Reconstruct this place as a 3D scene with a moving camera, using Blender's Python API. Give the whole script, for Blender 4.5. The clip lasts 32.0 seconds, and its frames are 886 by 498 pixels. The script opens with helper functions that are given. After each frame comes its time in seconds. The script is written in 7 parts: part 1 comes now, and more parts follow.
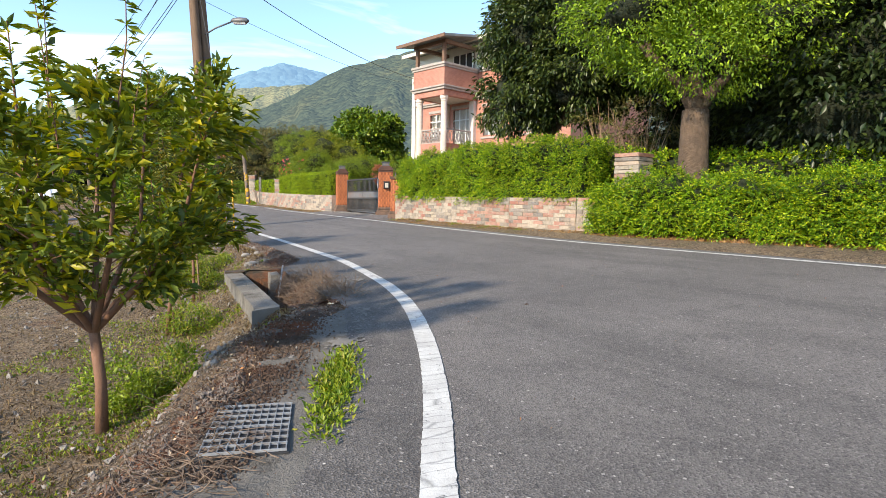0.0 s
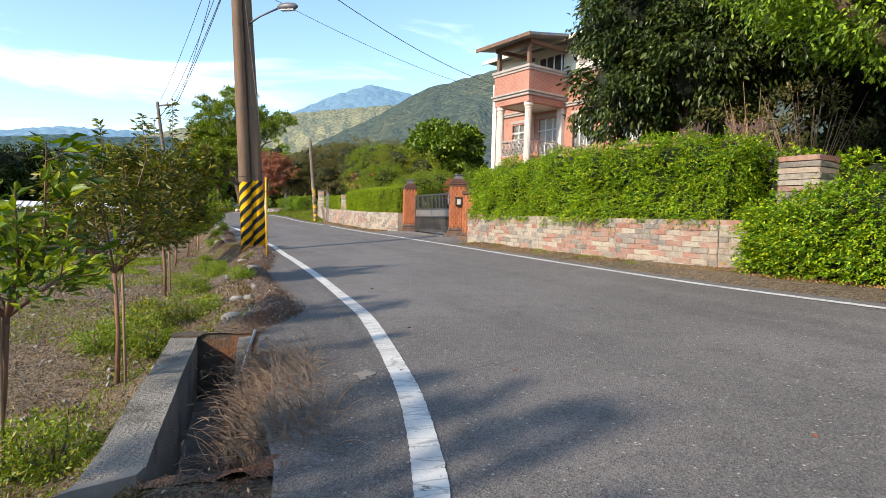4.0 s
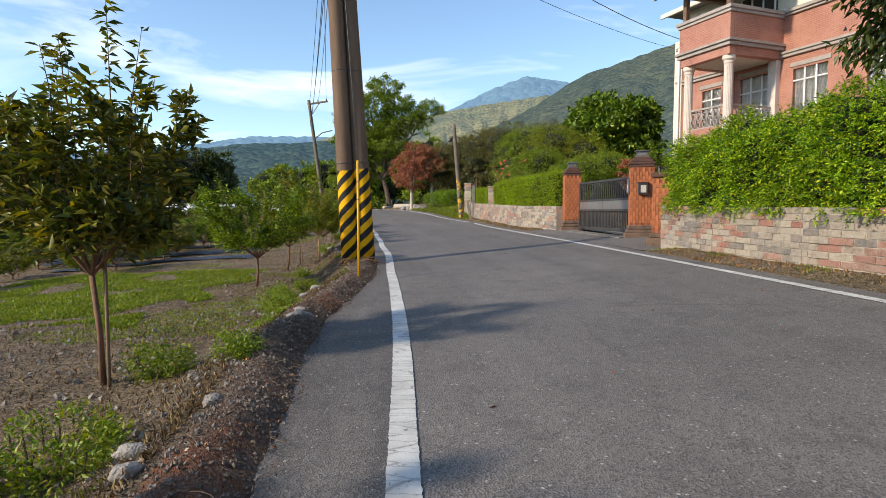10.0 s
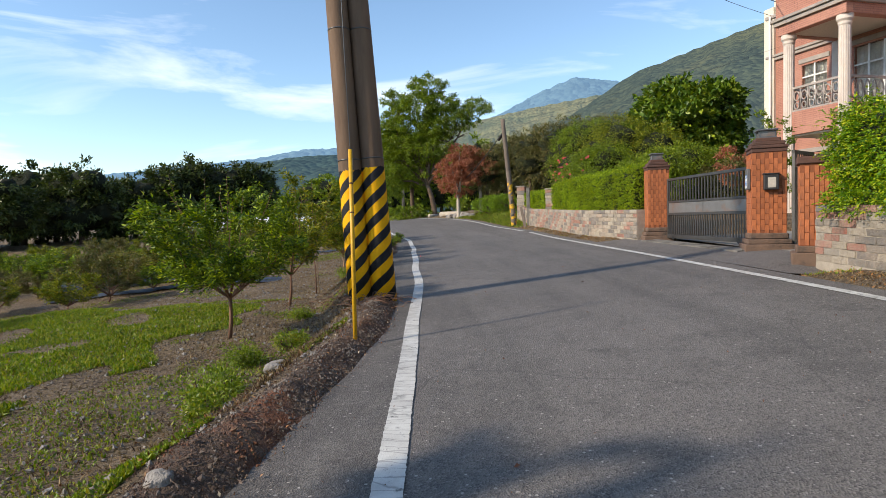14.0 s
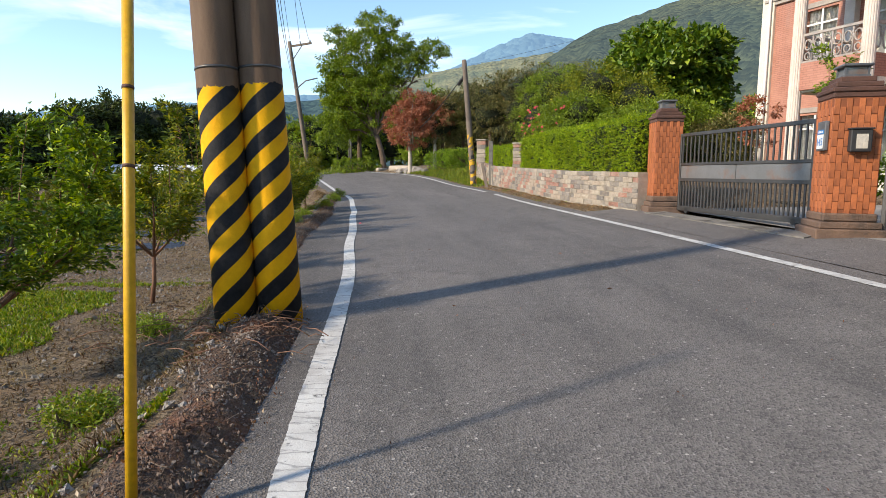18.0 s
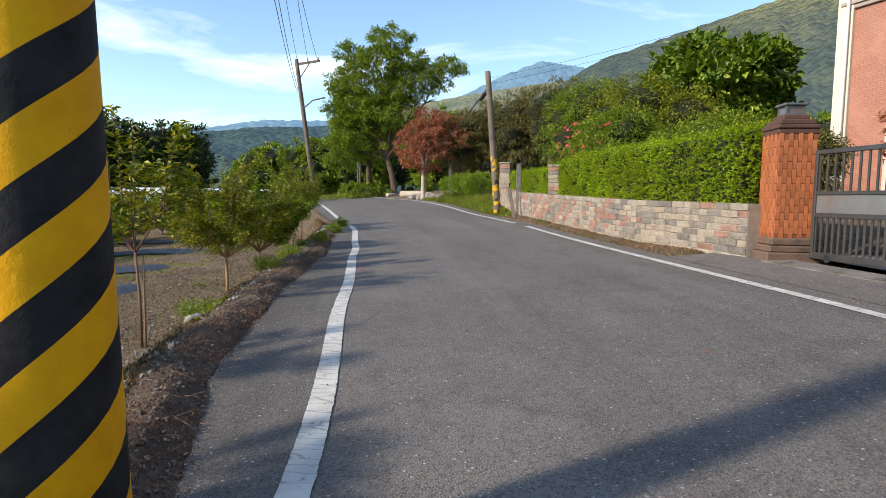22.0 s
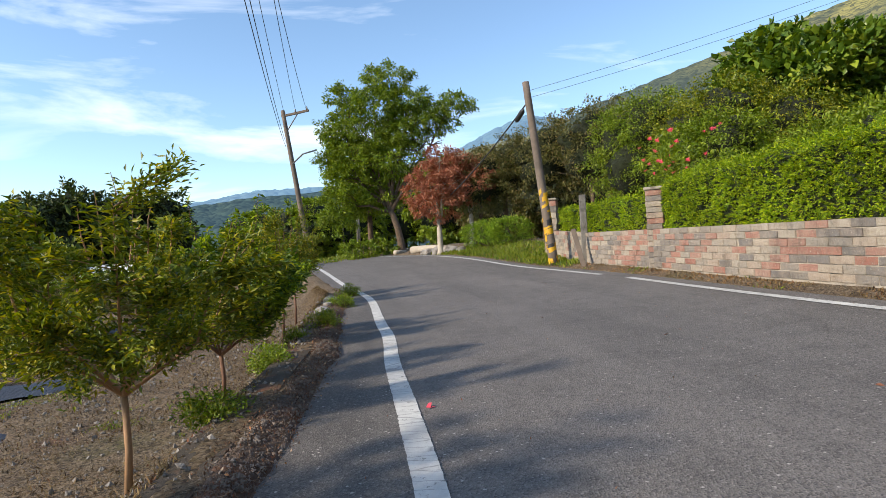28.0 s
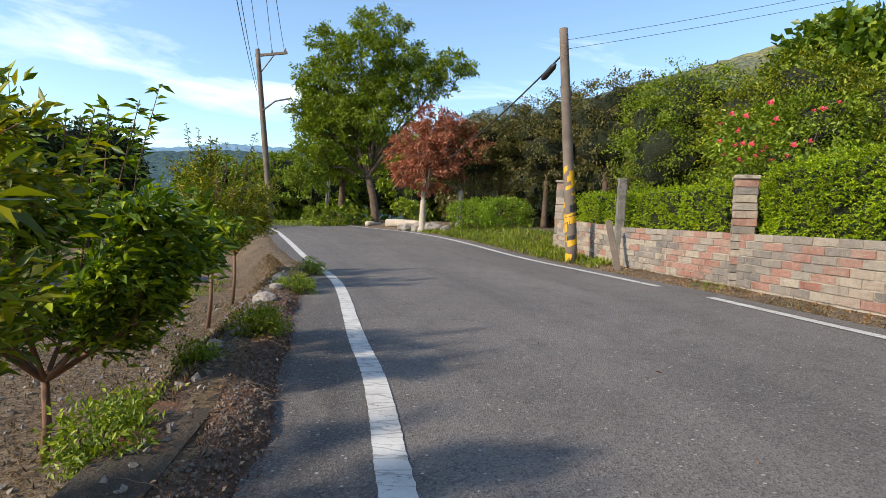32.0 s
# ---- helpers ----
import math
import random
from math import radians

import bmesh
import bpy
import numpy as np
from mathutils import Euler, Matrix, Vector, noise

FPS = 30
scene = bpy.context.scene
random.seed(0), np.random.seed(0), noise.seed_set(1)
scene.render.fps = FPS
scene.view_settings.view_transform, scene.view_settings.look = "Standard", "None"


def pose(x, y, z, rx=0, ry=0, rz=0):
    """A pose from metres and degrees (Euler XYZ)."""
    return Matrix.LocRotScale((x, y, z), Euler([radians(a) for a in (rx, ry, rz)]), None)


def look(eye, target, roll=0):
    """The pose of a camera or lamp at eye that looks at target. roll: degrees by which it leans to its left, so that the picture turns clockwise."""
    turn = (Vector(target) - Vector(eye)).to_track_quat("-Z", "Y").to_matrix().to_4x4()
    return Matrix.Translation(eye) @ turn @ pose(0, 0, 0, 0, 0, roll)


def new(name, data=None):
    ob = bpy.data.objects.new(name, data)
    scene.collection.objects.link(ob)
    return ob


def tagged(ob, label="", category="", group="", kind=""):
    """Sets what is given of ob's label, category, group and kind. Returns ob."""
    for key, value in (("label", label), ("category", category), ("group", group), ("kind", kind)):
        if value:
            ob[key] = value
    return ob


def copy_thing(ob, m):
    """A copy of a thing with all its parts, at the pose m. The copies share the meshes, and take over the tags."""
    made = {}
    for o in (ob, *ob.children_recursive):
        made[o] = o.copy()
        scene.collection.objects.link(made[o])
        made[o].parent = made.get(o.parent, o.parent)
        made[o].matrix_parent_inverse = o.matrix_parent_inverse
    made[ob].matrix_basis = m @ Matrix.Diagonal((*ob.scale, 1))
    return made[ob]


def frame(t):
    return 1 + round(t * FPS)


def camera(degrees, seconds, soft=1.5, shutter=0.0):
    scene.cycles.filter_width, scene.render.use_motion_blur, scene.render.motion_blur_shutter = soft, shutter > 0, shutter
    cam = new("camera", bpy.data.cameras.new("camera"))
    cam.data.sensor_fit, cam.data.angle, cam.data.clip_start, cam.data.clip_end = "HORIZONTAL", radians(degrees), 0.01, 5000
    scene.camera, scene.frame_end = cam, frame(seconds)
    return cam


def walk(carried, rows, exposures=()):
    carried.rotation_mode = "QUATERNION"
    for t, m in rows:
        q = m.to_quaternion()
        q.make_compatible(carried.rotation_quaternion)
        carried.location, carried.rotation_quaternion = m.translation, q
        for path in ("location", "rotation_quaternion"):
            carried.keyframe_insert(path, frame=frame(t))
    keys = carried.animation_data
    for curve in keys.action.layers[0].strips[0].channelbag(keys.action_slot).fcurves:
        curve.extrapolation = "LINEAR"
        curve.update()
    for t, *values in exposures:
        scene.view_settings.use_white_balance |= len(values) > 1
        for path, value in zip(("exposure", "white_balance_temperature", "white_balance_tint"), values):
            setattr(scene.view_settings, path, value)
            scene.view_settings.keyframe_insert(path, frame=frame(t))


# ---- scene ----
cam = camera(73.5, 32.0, soft=0.85)
PATH = [
    (0, (2.478, -19.470, 1.272), (2.996, -17.544, 1.126), 0.91),
    (0.5, (2.621, -19.019, 1.302), (3.072, -17.072, 1.257), 0.52),
    (1, (2.709, -18.610, 1.297), (3.209, -16.673, 1.289), 0.77),
    (1.5, (2.856, -18.097, 1.333), (3.254, -16.137, 1.356), 0.71),
    (2, (2.990, -17.610, 1.335), (3.490, -15.673, 1.325), -0.05),
    (2.5, (3.122, -17.110, 1.351), (3.418, -15.133, 1.285), 0.42),
    (3, (3.222, -16.603, 1.335), (3.622, -14.646, 1.254), -0.05),
    (3.5, (3.328, -16.129, 1.332), (3.620, -14.161, 1.123), 0.57),
    (4, (3.454, -15.694, 1.350), (3.706, -13.712, 1.259), 1.57),
    (4.5, (3.517, -15.308, 1.339), (3.507, -13.309, 1.282), 0.19),
    (6.5, (3.792, -13.670, 1.419), (3.721, -11.675, 1.294), -1.46),
    (7, (3.822, -13.211, 1.462), (3.798, -11.215, 1.342), -1.84),
    (7.5, (3.776, -12.782, 1.434), (3.947, -10.792, 1.333), -2.45),
    (8, (3.781, -12.308, 1.455), (3.721, -10.310, 1.389), 0.11),
    (8.5, (3.803, -11.830, 1.441), (3.701, -9.833, 1.418), 1.01),
    (9, (3.807, -11.339, 1.436), (3.600, -9.351, 1.364), 1.18),
    (9.5, (3.775, -10.874, 1.468), (3.487, -8.895, 1.456), 0.98),
    (10, (3.700, -10.388, 1.469), (3.425, -8.411, 1.346), 0.15),
    (10.5, (3.632, -9.957, 1.489), (3.139, -8.025, 1.337), -0.50),
    (11, (3.600, -9.512, 1.514), (3.152, -7.573, 1.321), -1.75),
    (11.5, (3.559, -9.059, 1.488), (3.037, -7.132, 1.377), 0.23),
    (12, (3.540, -8.512, 1.520), (3.127, -6.561, 1.366), -1.83),
    (12.5, (3.451, -8.015, 1.523), (3.003, -6.067, 1.450), -1.05),
    (13, (3.374, -7.540, 1.541), (2.966, -5.583, 1.480), -2.79),
    (13.5, (3.257, -7.172, 1.556), (2.872, -5.210, 1.586), -2.48),
    (14, (3.219, -6.663, 1.578), (2.773, -4.716, 1.478), -1.63),
    (14.5, (3.101, -6.186, 1.572), (2.840, -4.213, 1.373), -1.30),
    (16.5, (2.712, -4.433, 1.562), (2.468, -2.458, 1.355), -0.87),
    (17, (2.713, -3.971, 1.595), (2.441, -1.995, 1.456), 0.85),
    (17.5, (2.617, -3.562, 1.644), (2.120, -1.630, 1.496), 1.47),
    (18, (2.494, -3.143, 1.651), (2.215, -1.179, 1.397), 0.28),
    (18.5, (2.354, -2.733, 1.630), (2.123, -0.771, 1.319), -0.67),
    (19, (2.203, -2.287, 1.646), (2.230, -0.308, 1.360), -2.08),
    (19.5, (2.140, -1.848, 1.646), (2.118, 0.141, 1.443), -1.82),
    (20, (2.024, -1.448, 1.651), (1.924, 0.541, 1.469), -2.03),
    (20.5, (1.964, -1.020, 1.697), (1.870, 0.973, 1.564), -2.44),
    (21, (1.908, -0.553, 1.663), (1.706, 1.429, 1.488), -2.03),
    (21.5, (1.792, -0.178, 1.674), (1.739, 1.808, 1.443), 0.33),
    (22, (1.694, 0.167, 1.701), (1.381, 2.135, 1.531), 0.80),
    (22.5, (1.546, 0.590, 1.689), (1.370, 2.580, 1.601), 1.44),
    (23, (1.366, 0.984, 1.692), (1.044, 2.955, 1.591), -0.40),
    (23.5, (1.262, 1.282, 1.664), (0.776, 3.219, 1.550), -2.16),
    (24, (1.068, 1.644, 1.680), (0.684, 3.607, 1.643), -1.05),
    (24.5, (0.867, 2.006, 1.647), (0.494, 3.971, 1.680), -1.77),
    (26.5, (0.150, 4.015, 1.643), (-0.229, 5.977, 1.564), -0.73),
    (27, (0.054, 4.399, 1.621), (-0.188, 6.378, 1.475), -0.20),
    (27.5, (-0.137, 4.812, 1.619), (-0.290, 6.806, 1.610), -0.73),
    (28, (-0.286, 5.169, 1.586), (-0.585, 7.146, 1.606), -3.28),
    (28.5, (-0.444, 5.597, 1.595), (-0.554, 7.594, 1.552), -1.48),
    (29, (-0.582, 5.994, 1.616), (-0.836, 7.977, 1.564), -0.90),
    (29.5, (-0.679, 6.396, 1.618), (-0.771, 8.392, 1.530), -2.34),
    (30, (-0.836, 6.803, 1.604), (-1.017, 8.792, 1.498), 0.22),
    (30.5, (-0.960, 7.232, 1.611), (-0.992, 9.230, 1.550), 0.30),
    (31, (-1.113, 7.685, 1.538), (-1.369, 9.662, 1.380), 0.09),
    (31.5, (-1.220, 8.066, 1.520), (-1.608, 10.028, 1.513), 1.54),
    (32, (-1.357, 8.494, 1.591), (-1.540, 10.484, 1.540), 3.50),
]
STOPS = [(0, 1.33), (2, 1.4), (4, 1.2), (7, 0.94), (9, 0.8), (14, 0.72), (17, 0.85), (19, 1.0), (21, 0.95), (24, 0.82), (27, 0.84), (30, 0.92), (32, 0.92)]
walk(cam, [(t, look(eye, target, roll)) for t, eye, target, roll in PATH], STOPS)

# ---- light ----
SUN_TO = Vector((0.83, 0.56, -0.58)).normalized()
SUN_EL = math.asin(-SUN_TO.z)
SUN_AZ = math.atan2(-SUN_TO.x, -SUN_TO.y)
world = bpy.data.worlds.new("world")
scene.world = world
world.use_nodes = True
wn, wl = world.node_tree.nodes, world.node_tree.links
wn.clear()
w_out = wn.new("ShaderNodeOutputWorld")
w_bg = wn.new("ShaderNodeBackground")
w_sky = wn.new("ShaderNodeTexSky")
w_sky.sky_type, w_sky.sun_disc = "NISHITA", False
w_sky.sun_elevation, w_sky.sun_rotation = SUN_EL, SUN_AZ
w_sky.air_density, w_sky.dust_density, w_sky.ozone_density = 1.0, 0.1, 2.3
w_co = wn.new("ShaderNodeTexCoord")
w_map = wn.new("ShaderNodeMapping")
w_map.inputs["Scale"].default_value = (1.0, 1.3, 5.5)
w_map.inputs["Rotation"].default_value = (0.0, 0.16, 0.5)
w_noise = wn.new("ShaderNodeTexNoise")
w_noise.inputs["Scale"].default_value = 2.1
w_noise.inputs["Detail"].default_value = 7.0
w_noise.inputs["Roughness"].default_value = 0.55
w_noise.inputs["Distortion"].default_value = 0.5
w_ramp = wn.new("ShaderNodeValToRGB")
w_ramp.color_ramp.elements[0].position, w_ramp.color_ramp.elements[1].position = 0.52, 0.80
w_mix = wn.new("ShaderNodeMix")
w_mix.data_type = "RGBA"
w_mix.inputs["B"].default_value = (6.3, 6.6, 7.0, 1)
wl.new(w_co.outputs["Generated"], w_map.inputs["Vector"])
wl.new(w_map.outputs["Vector"], w_noise.inputs["Vector"])
wl.new(w_noise.outputs["Fac"], w_ramp.inputs["Fac"])
wl.new(w_ramp.outputs["Color"], w_mix.inputs["Factor"])
w_hue = wn.new("ShaderNodeMix")
w_hue.data_type, w_hue.blend_type = "RGBA", "MULTIPLY"
w_hue.inputs["Factor"].default_value = 1.0
w_hue.inputs["B"].default_value = (0.99, 1.01, 1.0, 1)
wl.new(w_sky.outputs["Color"], w_hue.inputs["A"])
wl.new(w_hue.outputs["Result"], w_mix.inputs["A"])
wl.new(w_mix.outputs["Result"], w_bg.inputs["Color"])
wl.new(w_bg.outputs["Background"], w_out.inputs["Surface"])
w_bg.inputs["Strength"].default_value = 0.135
sun = new("sun", bpy.data.lights.new("sun", "SUN"))
sun.data.energy, sun.data.angle, sun.data.color = 3.12, radians(2.8), (1.0, 0.848, 0.66)
sun.matrix_world = look((0, 0, 40), Vector((0, 0, 40)) + SUN_TO)


# ---- materials ----
def node_mat(name):
    m = bpy.data.materials.new(name)
    m.use_nodes = True
    return m, m.node_tree.nodes, m.node_tree.links, m.node_tree.nodes["Principled BSDF"]


def mixed(nt, a, b, fac, kind="MIX"):
    x = nt.nodes.new("ShaderNodeMix")
    x.data_type, x.blend_type = "RGBA", kind
    for sock, v in (("A", a), ("B", b), ("Factor", fac)):
        if hasattr(v, "is_linked"):
            nt.links.new(v, x.inputs[sock])
        elif sock == "Factor":
            x.inputs[sock].default_value = v
        else:
            x.inputs[sock].default_value = (*v, 1)
    return x.outputs["Result"]


def noise_of(nt, scale, detail=4.0, rough=0.6, lo=0.35, hi=0.65, stretch=None, world=False):
    co = nt.nodes.new("ShaderNodeNewGeometry" if world else "ShaderNodeTexCoord")
    n = nt.nodes.new("ShaderNodeTexNoise")
    n.inputs["Scale"].default_value, n.inputs["Detail"].default_value, n.inputs["Roughness"].default_value = scale, detail, rough
    src = co.outputs["Position" if world else "Object"]
    if stretch:
        mp = nt.nodes.new("ShaderNodeMapping")
        mp.inputs["Scale"].default_value = stretch
        nt.links.new(src, mp.inputs["Vector"])
        src = mp.outputs["Vector"]
    nt.links.new(src, n.inputs["Vector"])
    r = nt.nodes.new("ShaderNodeMapRange")
    r.inputs["From Min"].default_value, r.inputs["From Max"].default_value = lo, hi
    nt.links.new(n.outputs["Fac"], r.inputs["Value"])
    return r.outputs["Result"]


def bumped(nt, bsdf, height, strength, dist):
    b = nt.nodes.new("ShaderNodeBump")
    b.inputs["Strength"].default_value, b.inputs["Distance"].default_value = strength, dist
    nt.links.new(height, b.inputs["Height"])
    nt.links.new(b.outputs["Normal"], bsdf.inputs["Normal"])


def surf(name, col, col2, rough=0.8, big=1.5, fine=40.0, bump=0.3, dist=0.01, metal=0.0, dark=None, darkscale=0.5, rand=0.0):
    """A surface of two colours at two scales, with relief; dark: a third colour in large stains."""
    m, n, l, p = node_mat(name)
    nt = m.node_tree
    a = noise_of(nt, big)
    f = noise_of(nt, fine, 3.0, 0.7)
    c = mixed(nt, col, col2, a)
    c = mixed(nt, c, tuple(v * 0.6 for v in col), f) if fine else c
    x = nt.nodes[-1]
    if fine:
        ml = n.new("ShaderNodeMath")
        ml.operation = "MULTIPLY"
        ml.inputs[1].default_value = 0.45
        l.new(f, ml.inputs[0])
        l.new(ml.outputs[0], x.inputs["Factor"])
    if dark:
        c = mixed(nt, c, dark, noise_of(nt, darkscale, 6.0, 0.65, 0.52, 0.68))
    if rand:
        oi = n.new("ShaderNodeObjectInfo")
        hv = n.new("ShaderNodeHueSaturation")
        mr = n.new("ShaderNodeMapRange")
        mr.inputs["To Min"].default_value, mr.inputs["To Max"].default_value = 1 - rand, 1 + rand
        l.new(oi.outputs["Random"], mr.inputs["Value"])
        l.new(mr.outputs["Result"], hv.inputs["Value"])
        l.new(c, hv.inputs["Color"])
        c = hv.outputs["Color"]
    l.new(c, p.inputs["Base Color"])
    p.inputs["Roughness"].default_value, p.inputs["Metallic"].default_value = rough, metal
    if bump:
        bumped(nt, p, f, bump, dist)
    return m


def leaf_mat(name, ramp, through_light=0.35, rough=0.45):
    """Leaves: each takes its colour from the ramp; light passes through them in part."""
    m, n, l, p = node_mat(name)
    g = n.new("ShaderNodeNewGeometry")
    r = n.new("ShaderNodeValToRGB")
    ramp = [tuple(min(0.8, v * 1.2) for v in c) for c in ramp]
    r.color_ramp.elements[0].color, r.color_ramp.elements[1].color = (*ramp[0], 1), (*ramp[-1], 1)
    for k, c in enumerate(ramp[1:-1]):
        e = r.color_ramp.elements.new((k + 1) / (len(ramp) - 1))
        e.color = (*c, 1)
    l.new(g.outputs["Random Per Island"], r.inputs["Fac"])
    big = noise_of(m.node_tree, 1.3, 3.0, 0.6)
    c = mixed(m.node_tree, r.outputs["Color"], (0.7, 0.7, 0.6), 0.5, "MULTIPLY")
    l.new(big, m.node_tree.nodes[-1].inputs["Factor"])
    l.new(c, p.inputs["Base Color"])
    p.inputs["Roughness"].default_value = rough
    p.inputs["Specular IOR Level"].default_value = 0.35
    t = n.new("ShaderNodeBsdfTranslucent")
    hv = n.new("ShaderNodeHueSaturation")
    hv.inputs["Saturation"].default_value, hv.inputs["Value"].default_value = 1.15, 1.4
    l.new(c, hv.inputs["Color"])
    l.new(hv.outputs["Color"], t.inputs["Color"])
    x = n.new("ShaderNodeMixShader")
    x.inputs["Fac"].default_value = through_light * 0.65
    l.new(p.outputs["BSDF"], x.inputs[1])
    l.new(t.outputs["BSDF"], x.inputs[2])
    l.new(x.outputs["Shader"], n["Material Output"].inputs["Surface"])
    return m


def stone_mat(name, ramp, rough=0.85):
    """Rough sandstone, each block of its own shade, with pale mortar smears, grime and dark streaks over the whole wall."""
    m, n, l, p = node_mat(name)
    nt = m.node_tree
    oi = n.new("ShaderNodeObjectInfo")
    r = n.new("ShaderNodeValToRGB")
    els = r.color_ramp.elements
    els[0].color, els[1].color = (*ramp[0], 1), (*ramp[-1], 1)
    for k, c in enumerate(ramp[1:-1]):
        els.new((k + 1) / (len(ramp) - 1)).color = (*c, 1)
    l.new(oi.outputs["Random"], r.inputs["Fac"])
    c = mixed(nt, r.outputs["Color"], (0.45, 0.37, 0.285), noise_of(nt, 2.6, 8, 0.8, 0.44, 0.82, world=True))
    c = mixed(nt, c, (0.23, 0.18, 0.135), noise_of(nt, 12.0, 7, 0.85, 0.46, 0.80, world=True))
    c = mixed(nt, c, (0.075, 0.062, 0.05), noise_of(nt, 3.0, 7, 0.80, 0.52, 0.78, (1, 1, 0.45), world=True))
    c = mixed(nt, c, (0.56, 0.50, 0.41), noise_of(nt, 34.0, 5, 0.8, 0.58, 0.76, world=True))
    l.new(c, p.inputs["Base Color"])
    p.inputs["Roughness"].default_value = rough
    bumped(nt, p, noise_of(nt, 42.0, 7, 0.8, 0.25, 0.75, world=True), 0.9, 0.014)
    return m


def asphalt_mat(name="asphalt", k=1.0, dust=0.35):
    """Worn asphalt: mottled binder, pale stone chips, wheel tracks along the lane, hairline cracks, pale dust."""
    m, n, l, p = node_mat(name)
    nt = m.node_tree
    co = n.new("ShaderNodeTexCoord")

    def along(sx, sy, sc, lo, hi, top, detail=5):
        mp = n.new("ShaderNodeMapping")
        mp.inputs["Scale"].default_value = (sx, sy, 1)
        l.new(co.outputs["UV"], mp.inputs["Vector"])
        tn = n.new("ShaderNodeTexNoise")
        tn.inputs["Scale"].default_value, tn.inputs["Detail"].default_value, tn.inputs["Roughness"].default_value = sc, detail, 0.6
        l.new(mp.outputs["Vector"], tn.inputs["Vector"])
        tr = n.new("ShaderNodeMapRange")
        tr.inputs["From Min"].default_value, tr.inputs["From Max"].default_value, tr.inputs["To Max"].default_value = lo, hi, top
        l.new(tn.outputs["Fac"], tr.inputs["Value"])
        return tr.outputs["Result"]

    def ranged(src, lo, hi, top):
        r = n.new("ShaderNodeMapRange")
        r.inputs["From Min"].default_value, r.inputs["From Max"].default_value, r.inputs["To Max"].default_value = lo, hi, top
        l.new(src, r.inputs["Value"])
        return r.outputs["Result"]

    def times(a, b):
        x = n.new("ShaderNodeMath")
        x.operation = "MULTIPLY"
        l.new(a, x.inputs[0])
        l.new(b, x.inputs[1])
        return x.outputs[0]

    c = mixed(nt, (0.112 * k, 0.102 * k, 0.094 * k), (0.170 * k, 0.154 * k, 0.142 * k), noise_of(nt, 0.35, 5, 0.6, 0.35, 0.7))
    c = mixed(nt, c, (0.082 * k, 0.075 * k, 0.070 * k), noise_of(nt, 2.6, 7, 0.7, 0.50, 0.74))
    c = mixed(nt, c, (0.066 * k, 0.061 * k, 0.057 * k), along(0.09, 1.2, 1.0, 0.48, 0.70, 0.6))
    c = mixed(nt, c, (0.175 * k, 0.160 * k, 0.146 * k), along(0.07, 1.5, 1.3, 0.52, 0.74, 0.6))
    c = mixed(nt, c, (0.21, 0.195, 0.175), along(0.30, 0.9, 1.6, 0.58, 0.78, dust, 8))
    # chips of stone in the binder
    fine = n.new("ShaderNodeTexVoronoi")
    fine.inputs["Scale"].default_value = 95.0
    l.new(co.outputs["Object"], fine.inputs["Vector"])
    bw = n.new("ShaderNodeRGBToBW")
    l.new(fine.outputs["Color"], bw.inputs["Color"])
    c = mixed(nt, c, (0.27, 0.25, 0.23), ranged(bw.outputs["Val"], 0.66, 0.88, 0.45))
    c = mixed(nt, c, (0.030, 0.028, 0.027), ranged(bw.outputs["Val"], 0.40, 0.20, 0.6))
    chip = n.new("ShaderNodeTexVoronoi")
    chip.inputs["Scale"].default_value = 38.0
    l.new(co.outputs["Object"], chip.inputs["Vector"])
    cb = n.new("ShaderNodeRGBToBW")
    l.new(chip.outputs["Color"], cb.inputs["Color"])
    c = mixed(nt, c, (0.44, 0.41, 0.37), times(ranged(cb.outputs["Val"], 0.83, 0.86, 0.75), ranged(chip.outputs["Distance"], 0.36, 0.26, 1.0)))
    # fine cracks
    v2 = n.new("ShaderNodeTexVoronoi")
    v2.feature = "DISTANCE_TO_EDGE"
    v2.inputs["Scale"].default_value = 0.42
    nz = n.new("ShaderNodeTexNoise")
    nz.inputs["Scale"].default_value, nz.inputs["Detail"].default_value = 1.8, 6
    l.new(co.outputs["Object"], nz.inputs["Vector"])
    ad = n.new("ShaderNodeMix")
    ad.data_type = "VECTOR"
    ad.inputs["Factor"].default_value = 0.22
    l.new(co.outputs["Object"], ad.inputs[4])
    l.new(nz.outputs["Color"], ad.inputs[5])
    l.new(ad.outputs[1], v2.inputs["Vector"])
    c = mixed(nt, c, (0.03, 0.028, 0.027), times(ranged(v2.outputs["Distance"], 0.004, 0.0, 0.4), noise_of(nt, 0.5, 2, 0.5, 0.46, 0.56)))
    l.new(c, p.inputs["Base Color"])
    p.inputs["Roughness"].default_value = 0.82
    bumped(nt, p, fine.outputs["Distance"], 0.7, 0.008)
    return m


